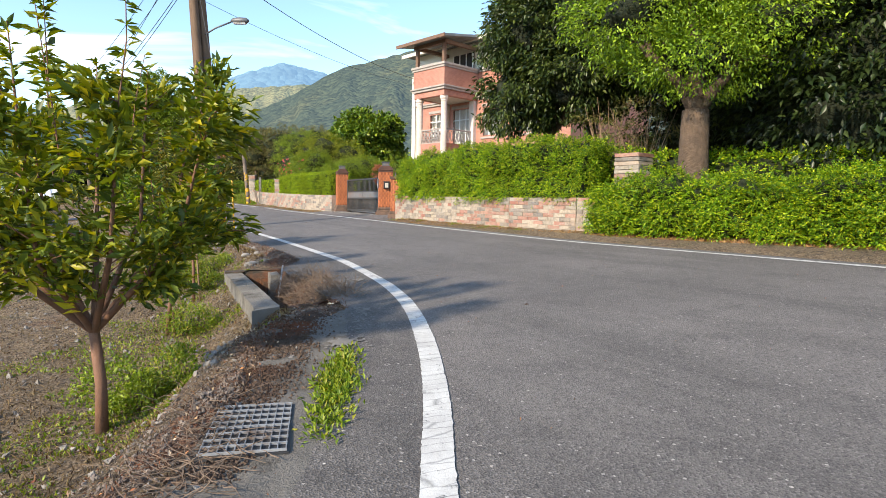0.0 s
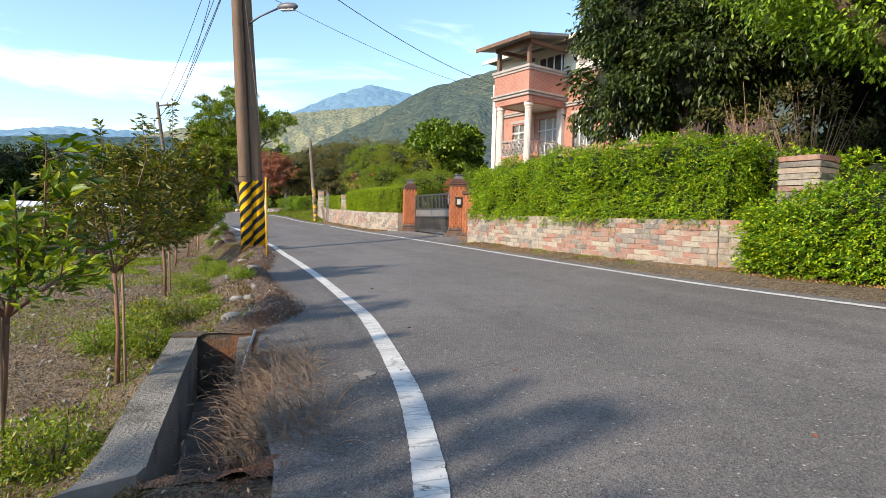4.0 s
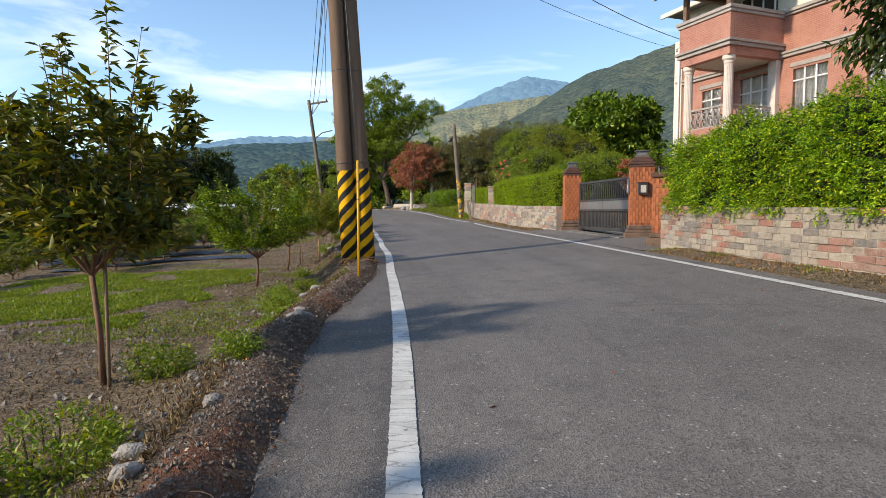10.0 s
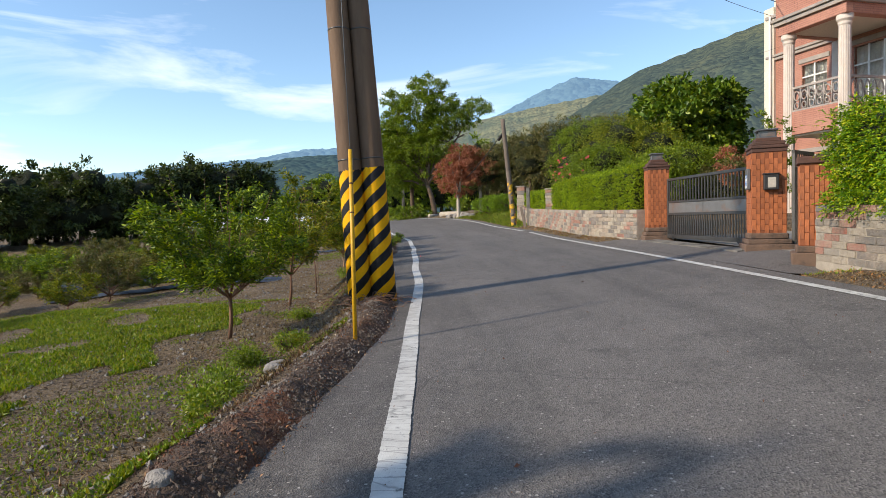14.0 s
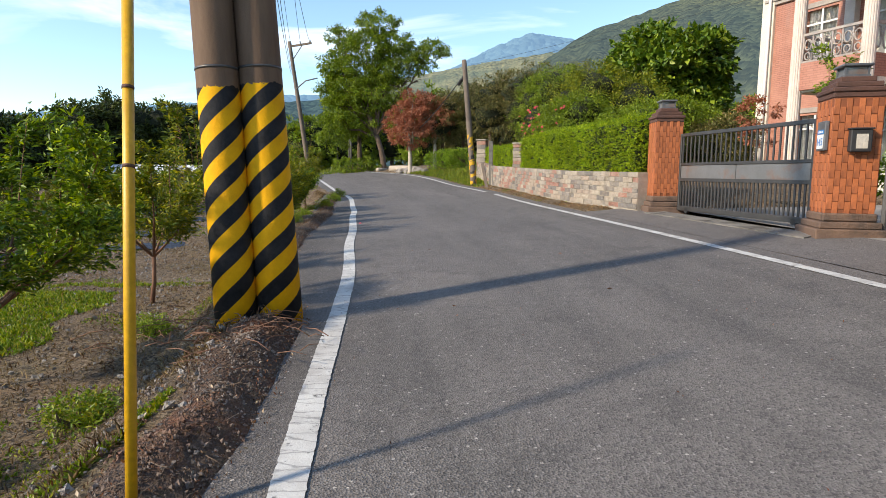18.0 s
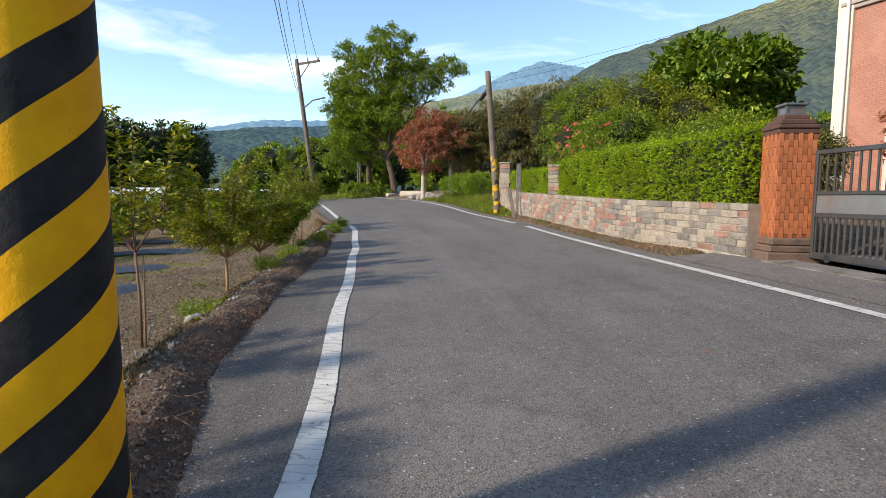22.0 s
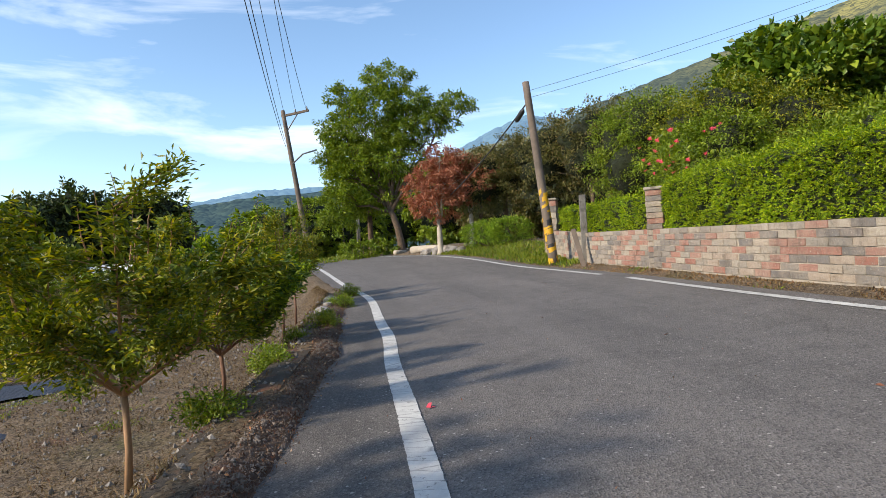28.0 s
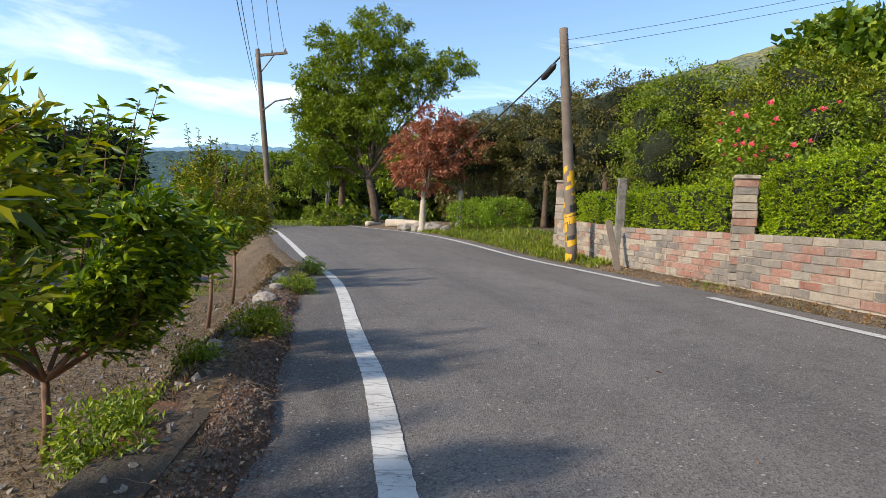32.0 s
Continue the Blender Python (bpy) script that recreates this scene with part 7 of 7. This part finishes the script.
tree("tall_roadside_tree", "tall spreading green roadside tree with a forked trunk", -7.6, 38.0, 2.4, 0.20,
     [(-0.3, 0, 5.3, 2.0, 2.0, 1.2), (-2.6, 0.4, 4.2, 1.8, 1.8, 1.5), (-1.9, 0, 6.6, 2.0, 2.0, 1.2), (-1.1, 0, 8.3, 1.9, 1.9, 1.2), (-0.3, 0, 10.0, 1.5, 1.5, 0.9), (0.7, 0.2, 8.5, 1.5, 1.5, 0.8), (3.4, 0, 8.1, 1.25, 1.25, 0.55), (2.0, 0.2, 7.2, 1.5, 1.5, 0.7), (0.6, 0, 6.8, 1.5, 1.5, 0.8), (-3.6, 0, 2.7, 1.4, 1.4, 1.5), (-2.8, 0, 9.0, 1.2, 1.2, 0.9), (-3.5, 0, 7.3, 1.1, 1.1, 1.0), (-3.6, 0.2, 5.4, 1.2, 1.2, 1.1), (-1.2, 0.4, 3.4, 1.3, 1.3, 0.9)], 62000, 0.17, L_TALL, M_BARK, 0.27, lean=(-0.5, 0), shell=0.4)
tree("tall_roadside_tree", "slender green roadside tree beside the tall one", -10.2, 41.0, 3.0, 0.18,
     [(0, 0, 4.0, 1.9, 1.9, 1.6), (-0.6, 0, 6.0, 1.7, 1.7, 1.4), (0.8, 0, 5.4, 1.5, 1.5, 1.3)], 18000, 0.2, L_TALL, M_BARK, 0.33)
for i, (x, y) in enumerate([(-9.8, 36.8), (-8.9, 37.6), (-11.6, 41.5), (-5.6, 36.0), (-3.0, 36.5)]):
    shrub("roadside_bush", "low leafy bush at the foot of the roadside trees", x, y, [(0, 0, 0.55, 0.9, 0.9, 0.6), (0.5, 0.3, 0.5, 0.6, 0.6, 0.5)], 1500, 0.15, L_TALL, group="roadside bushes")
shrub("bright_bush", "bright green rounded bush beyond the wooden pole", -1.7, 29.6, [(-0.7, 0.4, 0.55, 0.9, 0.8, 0.5), (0.5, -0.3, 0.6, 1.0, 0.8, 0.55)], 12000, 0.07, L_CAMPHOR)
tree("climbing_shrub", "slender green climbing shrub behind the gate pillar", 7.4, 7.3, 1.0, 0.03,
     [(0, 0, 1.9, 0.35, 0.35, 0.45), (-0.2, 0.1, 2.35, 0.3, 0.3, 0.3), (0.1, 0, 1.3, 0.3, 0.3, 0.4)], 1300, 0.075, L_TALL, M_BARK, 0.10, category="shrub", z=road_z(7.4, 7.3) + 0.09)
tree("red_leaf_shrub", "red-leaved ornamental shrub in the yard behind the gate", 7.1, 10.0, 0.9, 0.025,
     [(0, 0, 1.75, 0.4, 0.4, 0.4), (0.1, 0.1, 1.3, 0.35, 0.35, 0.4)], 1100, 0.075, L_RED, M_BARK, 0.10, category="shrub", z=road_z(7.1, 10.0) + 0.09)
tree("yard_shrub", "yellow-green shrub with reddish tips in the yard", 8.05, 6.1, 0.5, 0.03,
     [(0, 0, 1.0, 0.5, 0.5, 0.55), (0.2, -0.1, 1.5, 0.35, 0.35, 0.4), (-0.2, 0.1, 0.7, 0.45, 0.45, 0.4)], 2600, 0.075, L_CAMPHOR, M_BARK, 0.12, category="shrub", z=road_z(8, 6.1) + 0.08)
# far woods that close the view
for i, (a0, a1, dist, h, n, lf) in enumerate([(-64, -31, 52, 6.6, 15, L_GROVE), (-26, -14.5, 66, 6.0, 6, L_TALL), (-13, 8, 64, 8.0, 9, L_TALL), (-6, 14, 48, 7.0, 8, L_OLIVE), (14, 30, 52, 6.5, 6, L_TALL)]):
    for k in range(n):
        rr = random.Random(i * 50 + k)
        a = radians(a0 + (a1 - a0) * (k + rr.uniform(0.2, 0.8)) / n)
        d = dist * rr.uniform(0.92, 1.1)
        hh = h * rr.uniform(0.8, 1.12)
        x, y = 1 + d * math.sin(a), d * math.cos(a)
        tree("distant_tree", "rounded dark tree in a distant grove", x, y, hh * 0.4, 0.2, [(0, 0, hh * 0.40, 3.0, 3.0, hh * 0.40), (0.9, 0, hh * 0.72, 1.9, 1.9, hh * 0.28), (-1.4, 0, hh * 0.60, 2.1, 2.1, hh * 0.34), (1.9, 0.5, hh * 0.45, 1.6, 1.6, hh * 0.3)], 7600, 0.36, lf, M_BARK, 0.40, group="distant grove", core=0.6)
sh = thing("farm_shed", "long low farm shed with a pale sheet roof", "shed", at=(-27.5, 35.0, -0.4), rz=20)
part("wall", box("wall", (0, 0, 0), (13, 4, 1.5), M_CREAM, 0.02), sh)
part("shed_roof", mesh_of("shed_roof", [(-0.4, -0.6, 1.45), (13.4, -0.6, 1.45), (13.4, 4.6, 2.5), (-0.4, 4.6, 2.5), (-0.4, -0.6, 1.55), (13.4, -0.6, 1.55), (13.4, 4.6, 2.6), (-0.4, 4.6, 2.6)], [(3, 2, 1, 0), (4, 5, 6, 7), (0, 1, 5, 4), (1, 2, 6, 5), (2, 3, 7, 6), (3, 0, 4, 7)], M_PAPER), sh, "pale corrugated sheet roof")
for k in range(26):
    part("roof_rib", box("roof_rib", (k * 0.53 - 0.3, -0.6, 0), (k * 0.53 - 0.25, 4.75, 0.04), M_PANEL, 0), sh, m=Matrix.Translation((0, 0, 1.67)) @ pose(0, 0, 0, 11.4, 0, 0))
# Flat panels painted the dark of an unlit inside.
for k in range(5):
    part("shed_door", box("shed_door", (0.8 + k * 2.5, -0.03, 0), (2.2 + k * 2.5, 0.0, 1.2), M_DARK, 0), sh)

# ---- orchard ----
sapling("leafy young orchard tree with a low fork", 1.18, -14.72, 3.05, 1, n=8200, spread=1.12, stem=0.25, size=0.112, stems=11, shoots=6, rise=1.1, girth=0.048)
sapling("young orchard tree tied to a thin stake", 1.08, -11.6, 2.3, 2, L_ORCH, n=850, spread=0.68, stem=0.46, size=0.12, stake=True, stems=6)
sapling("young orchard tree with tall leading shoots", 1.15, -9.85, 2.45, 3, L_DARKORCH, n=4400, spread=0.62, stem=0.44, size=0.07, stake=True, stems=8, shoots=4, rise=1.08, girth=0.024)
sapling("tall dark-leaved young orchard tree tied to a stake", 0.38, -6.15, 2.75, 4, L_DARKORCH, n=5200, spread=0.74, stem=0.33, size=0.11, stake=True, stems=9, tips=False, shoots=6, rise=1.16, girth=0.026)
sapling("rounded dense young orchard tree", -1.6, 0.75, 2.3, 5, L_ORCH, n=18000, spread=1.05, stem=0.26, size=0.07, stems=10, tips=False, shoots=8, rise=1.05)
sapling("small orchard tree behind the striped poles", -2.1, 3.5, 2.0, 6, n=6000, spread=0.7, stem=0.3, size=0.07)
sapling("slender orchard tree with yellowing leaves", -2.95, 6.5, 2.8, 7, n=1500, shoots=3, rise=1.18, spread=0.7, stem=0.42, size=0.11, stems=6, stake=True, girth=0.018)
sapling("dense orchard tree with a pale smooth trunk", -3.3, 9.1, 2.5, 8, n=19000, spread=1.08, bark=M_BARKT, stem=0.31, size=0.062, stems=12, tips=False, shoots=8, rise=0.98)
sapling("large-leaved orchard tree at the road edge", -4.15, 12.0, 2.3, 9, L_ORCH, n=11000, spread=0.95, stem=0.24, size=0.10, stems=10, tips=False, shoots=9, rise=1.12)
sapling("upright orchard tree with light yellow-green leaves", -5.3, 16.4, 2.6, 10, L_PEACH, n=9000, spread=0.66, stem=0.36, size=0.06, stems=10, shoots=8, rise=1.1)
sapling("upright orchard tree with light yellow-green leaves", -5.7, 18.0, 2.4, 11, L_PEACH, n=8000, spread=0.6, stem=0.36, size=0.06, stems=9, shoots=5, rise=1.08)
rr = random.Random(77)
BUSHES = [sapling("small bushy orchard tree out in the field", -9.5 - 1.5 * k, 2.0 + 7.0 * k, 1.5, 100 + k, (L_PEACH, L_DARKORCH, L_ORCH, L_OLIVE)[k], n=5200, spread=0.85, stem=0.14, size=0.085, stems=8, tips=False) for k in range(4)]
for i in range(64):
    row, k = divmod(i, 16)
    y = 5.5 + k * 1.9 + rr.uniform(-0.6, 0.6)
    x = near_edge(min(y, 20)) - 8.2 - row * 3.9 + rr.uniform(-0.6, 0.6)
    g = rr.uniform(0.75, 1.15)
    b = copy_thing(BUSHES[(i * 7 + row) % 4], pose(x, y, ground_z(x, y) - 0.03, 0, 0, rr.uniform(0, 360)))
    b.scale = (g, g, g * rr.uniform(0.85, 1.1))
for x, y, s, lf, nm in [(0.1, -2.1, 0.34, L_TALL, "yellow-green weed bush"), (0.35, -2.6, 0.25, L_GRASS, "tuft of tall fresh weeds"), (1.15, -7.5, 0.42, L_GRASS, "broad patch of leafy weeds"), (0.75, -7.9, 0.36, L_PEACH, "broad patch of leafy weeds"), (1.55, -6.2, 0.16, L_TALL, "small yellow-green sprout"), (1.05, -9.0, 0.45, L_GRASS, "low spreading weed bush"), (1.35, -11.5, 0.40, L_GRASS, "low spreading weed bush"), (0.6, -8.8, 0.3, L_TALL, "low weed bush"), (-0.55, -0.6, 0.25, L_TALL, "small leafy weed bush"), (-1.2, 2.2, 0.18, L_TALL, "small yellow-green weed"), (-0.35, 0.2, 0.22, L_GRASS, "small leafy weed"), (-2.05, 6.3, 0.3, L_TALL, "low bright green weed bush"), (-2.5, 8.9, 0.28, L_GRASS, "low green weeds"), (-3.0, 10.9, 0.34, L_TALL, "low bright green weed bush"), (-3.2, 11.5, 0.22, L_GRASS, "small bright weed"), (-3.35, 12.3, 0.18, L_TALL, "small bright weed"), (-3.3, 13.2, 0.3, L_GRASS, "weeds on the bank"), (-4.0, 16.2, 0.34, L_TALL, "weeds on the bank"), (-4.6, 18.6, 0.4, L_TALL, "weeds on the bank"), (0.7, -5.9, 0.3, L_GRASS, "low weeds"), (1.5, -13.9, 0.4, L_GRASS, "low spreading weeds"), (1.2, -14.2, 0.4, L_TALL, "low spreading weeds")]:
    s *= 0.62 if y > 5 else 0.8
    shrub("weed_bush", nm + " on the orchard edge", x, y, [(0, 0, s * 0.6, s, s, s * 0.6), (s * 0.5, -s * 0.4, s * 0.45, s * 0.6, s * 0.6, s * 0.45)], int(900 + 4600 * s), 0.030 + 0.032 * s, lf, "weed", group="weeds", clump=0.1)
tuft = np.array([(2.64 + 0.3 * s + rr.gauss(0, 0.06), -16.7 + 1.8 * s + rr.gauss(0, 0.05), 0) for s in [0.5 + 0.5 * math.sin(rr.uniform(-1.6, 1.6)) * rr.random() for k in range(1900)]])
tuft[:, 2] = [road_z(a, b) + 0.02 for a, b, _ in tuft]
thing("grass_tuft", "bright green grass growing through the slab", "grass", "stuff", mesh=leaves_mesh("grass_tuft", tuft, 0.045, L_GRASS, np.tile([0, 0, 1.0], (1900, 1)), 0.0, 0.36, 1.0))


def scatter(name, label, n, f, size, mat, width, up=1.0, spread=0.6, mask=None, bank=False):
    pos = []
    rr = random.Random(n)
    while len(pos) < n:
        x, y = f(rr)
        if mask and not mask(x, y):
            continue
        if in_drain(x, y, 0.14):
            continue
        pos.append((x, y, ground_z(x, y) - 0.01 + (0.03 + 0.05 * rr.random() if bank else 0)))
    return thing(name, label, "ground cover", "stuff", mesh=leaves_mesh(name, np.array(pos), size, mat, np.tile([0, 0, up], (n, 1)), 0.0, width, spread))


def field(rr):
    y = rr.uniform(-20, 22)
    return near_edge(y) - (0.55 if y > -13.4 else 1.25) - 13 * rr.random() ** 2.1, y


scatter("weed_cover", "low green weeds over the orchard ground", 120000, field, 0.036, L_GRASS, 0.42, 0.6, 0.8, lambda x, y: noise.noise((x * 0.45, y * 0.45, 6)) + 0.35 * noise.noise((x * 2, y * 2, 9)) > 0.17 + 0.05 * smooth(2, 8, y) - 0.06 * (1 - smooth(-11, -8, y)) + 0.10 * (1 - smooth(-14, -12.5, y)))
scatter("lawn_patch", "low bright green grass patch in the orchard", 90000, lambda rr: (-1.6 - 7.5 * rr.random() ** 1.3, -4.5 + 10.0 * rr.random()), 0.062, L_GRASS, 0.3, 0.7, 0.8, lambda x, y: y > -3.3 + 1.2 * noise.noise((x * 0.6, 5, 0)) and x < -1.95 - 0.15 * (y + 2) - 0.7 * noise.noise((y * 0.8, 0, 0)) and noise.noise((x * 0.7, y * 0.7, 4)) > -0.25)
scatter("dry_cover", "dry brown grass and litter over the orchard ground", 110000, field, 0.055, L_DRYGRASS, 0.15, 0.12, 1.0, lambda x, y: noise.noise((x * 0.6, y * 0.6, 16)) > -0.25)
scatter("field_litter", "rusty fallen leaves strewn over the orchard soil", 9000, field, 0.034, L_FALLEN, 0.45, 0.1, 1.0, lambda x, y: noise.noise((x * 0.8, y * 0.8, 25)) > -0.15)
scatter("edge_litter", "dry leaves and twigs along the road edge", 6000, lambda rr: ((lambda y: (near_edge(y) - 0.5 * rr.random() ** 1.3 + 0.08, y))(rr.uniform(-19, 20))), 0.026, L_FALLEN, 0.4, 0.1, 1.0)
scatter("bank_litter", "dark twigs and rotting leaves on the low bank", 14000, lambda rr: bank_at(rr.uniform(0, 400), rr.uniform(0, 10))[:2], 0.022, L_BANK, 0.35, 0.02, 1.0, bank=True)
scatter("bank_leaves", "pale and rusty dry leaves strewn on the bank", 900, lambda rr: bank_at(rr.uniform(0, 400), rr.uniform(-1, 11))[:2], 0.024, L_PALE, 0.5, 0.05, 1.0, bank=True)


def wall_foot(rr):
    path = WALL_A if rr.random() < 0.5 else WALL_B
    k = rr.randrange(len(path) - 1)
    s = rr.random()
    x = path[k][0] + (path[k + 1][0] - path[k][0]) * s
    y = path[k][1] + (path[k + 1][1] - path[k][1]) * s
    return x - 0.13 - 0.62 * rr.random() ** 1.5, y - 0.1


scatter("wall_foot_grass", "dry grass and fallen leaves at the foot of the walls", 6500, wall_foot, 0.05, L_DRYGRASS, 0.2, 0.3, 0.9, lambda x, y: noise.noise((x * 1.3, y * 1.3, 3)) > 0.0)
scatter("wall_foot_leaves", "rusty fallen leaves along the foot of the walls", 3600, wall_foot, 0.042, L_RUST, 0.5, 0.1, 1.0, lambda x, y: noise.noise((x * 0.9, y * 0.9, 7)) > -0.1)
scatter("wall_foot_weeds", "green tufts at the foot of the walls", 700, wall_foot, 0.06, L_GRASS, 0.2, 0.8, 0.6, lambda x, y: noise.noise((x, y, 3)) > 0.28)
scatter("hedge_foot_litter", "fallen leaves below the spilling hedge", 9000, lambda rr: ((lambda s: (9.55 + 4.3 * s + rr.uniform(-0.35, 0.3), -7.3 - 8.6 * s))(rr.random())), 0.055, L_RUST, 0.4, 0.1, 1.0)
scatter("far_verge_grass", "green grass verge below the wooden pole", 9000, lambda rr: ((lambda y: (float(np.interp(y, [q[1] for q in RIGHT_LINE], [q[0] for q in RIGHT_LINE])) + 0.5 + 2.6 * rr.random(), y))(rr.uniform(20.5, 32))), 0.14, L_GRASS, 0.16, 1.0, 0.5)
scatter("far_left_grass", "green grass along the far bend", 6000, lambda rr: (rr.uniform(-20, -9), rr.uniform(36, 56)), 0.22, L_GRASS, 0.2, 1.0, 0.5)
# black mulch film between orchard rows
for i, (x, y, L, w) in enumerate([(-9.6, 9.7, 7.5, 1.0), (-11.6, 12.4, 9, 1.1), (-17.0, 12.4, 12, 1.2), (-14.4, 16.2, 12, 1.1), (-16.5, 19.6, 12, 1.1), (-10.9, 21.2, 6, 1.0)]):
    vv, nn = [], 24
    for k in range(nn + 1):
        for j in range(5):
            a = radians(15)
            u, v = L * (k / nn - 0.5), w * (j / 4 - 0.5)
            xx, yy = x + u * math.cos(a) - v * math.sin(a), y + u * math.sin(a) + v * math.cos(a)
            vv.append((xx, yy, ground_z(xx, yy) + 0.045 + 0.05 * math.sin(j / 4 * math.pi) + 0.03 * noise.noise((xx * 2.3, yy * 2.3, 0)) - 0.12 * smooth(nn * 0.44, nn * 0.5, abs(k - nn / 2))))
    thing("mulch_film", "dark plastic mulch film laid over an orchard bed", "mulch film", mesh=mesh_of("mulch_film", vv, [(k * 5 + j, k * 5 + j + 1, k * 5 + j + 6, k * 5 + j + 5) for k in range(nn) for j in range(4)], M_MULCH, True), group="mulch films")
# twigs at the pole's foot and fallen leaves on the road
tg = thing("twig_heap", "heap of dry twigs at the foot of the striped poles", "twigs", at=(0.35, 0.75, ground_z(0.35, 0.75)))
rr = random.Random(9)
for k in range(90):
    a, L = rr.uniform(0, 6.28), rr.uniform(0.10, 0.32)
    c = Vector((rr.gauss(0, 0.3), rr.gauss(0, 0.3), rr.uniform(0.01, 0.10)))
    e = Vector((math.cos(a), math.sin(a), rr.uniform(-0.1, 0.35))) * L
    part("twig", tube("twig", [c - e / 2, c + Vector((0, 0, 0.02)), c + e / 2], [0.004, 0.0035, 0.002], M_BARKR, 5), tg)
one_leaf = leaves_mesh("road_leaf", np.zeros((1, 3)), 0.085, L_FALLEN, np.array([[1.0, 0, 0.05]]), 0.0, 0.5, 0.1)
red_petal = leaves_mesh("road_petal", np.zeros((3, 3)), 0.05, L_FLOWER, np.array([[1.0, 0, 0.3], [-0.5, 0.8, 0.3], [-0.5, -0.8, 0.3]]), 0.0, 0.8, 0.1)
for i, (x, y) in enumerate([(-1.02, 9.06), (2.6, -1.9), (1.9, 1.9), (3.55, -7.0), (4.3, -6.3), (5.1, -8.6), (2.9, -3.9), (5.0, -4.2), (3.3, 2.5), (2.2, 6.8), (1.6, 8.9), (4.5, -11.6), (6.0, -9.3), (4.9, -13.9), (0.9, 10.9), (2.2, -6.6), (6.4, -3.1), (1.1, 5.2), (-0.2, 12.6), (3.9, -9.9), (5.7, -13.0), (2.9, 4.6)]):
    q = thing("fallen_leaf", "dry brown leaf fallen on the asphalt" if i else "red petal fallen beside the edge line", "leaf", mesh=one_leaf if i else red_petal, at=(x, y, road_z(x, y) + 0.016), rz=i * 67.0, group="fallen leaves")
scatter("road_grit", "tiny leaf scraps scattered on the asphalt", 700, lambda rr: ((lambda y: (near_edge(y) + 0.3 + 6.0 * rr.random(), y))(rr.uniform(-17, 22))), 0.018, L_FALLEN, 0.5, 0.05, 1.0).location.z = 0.055
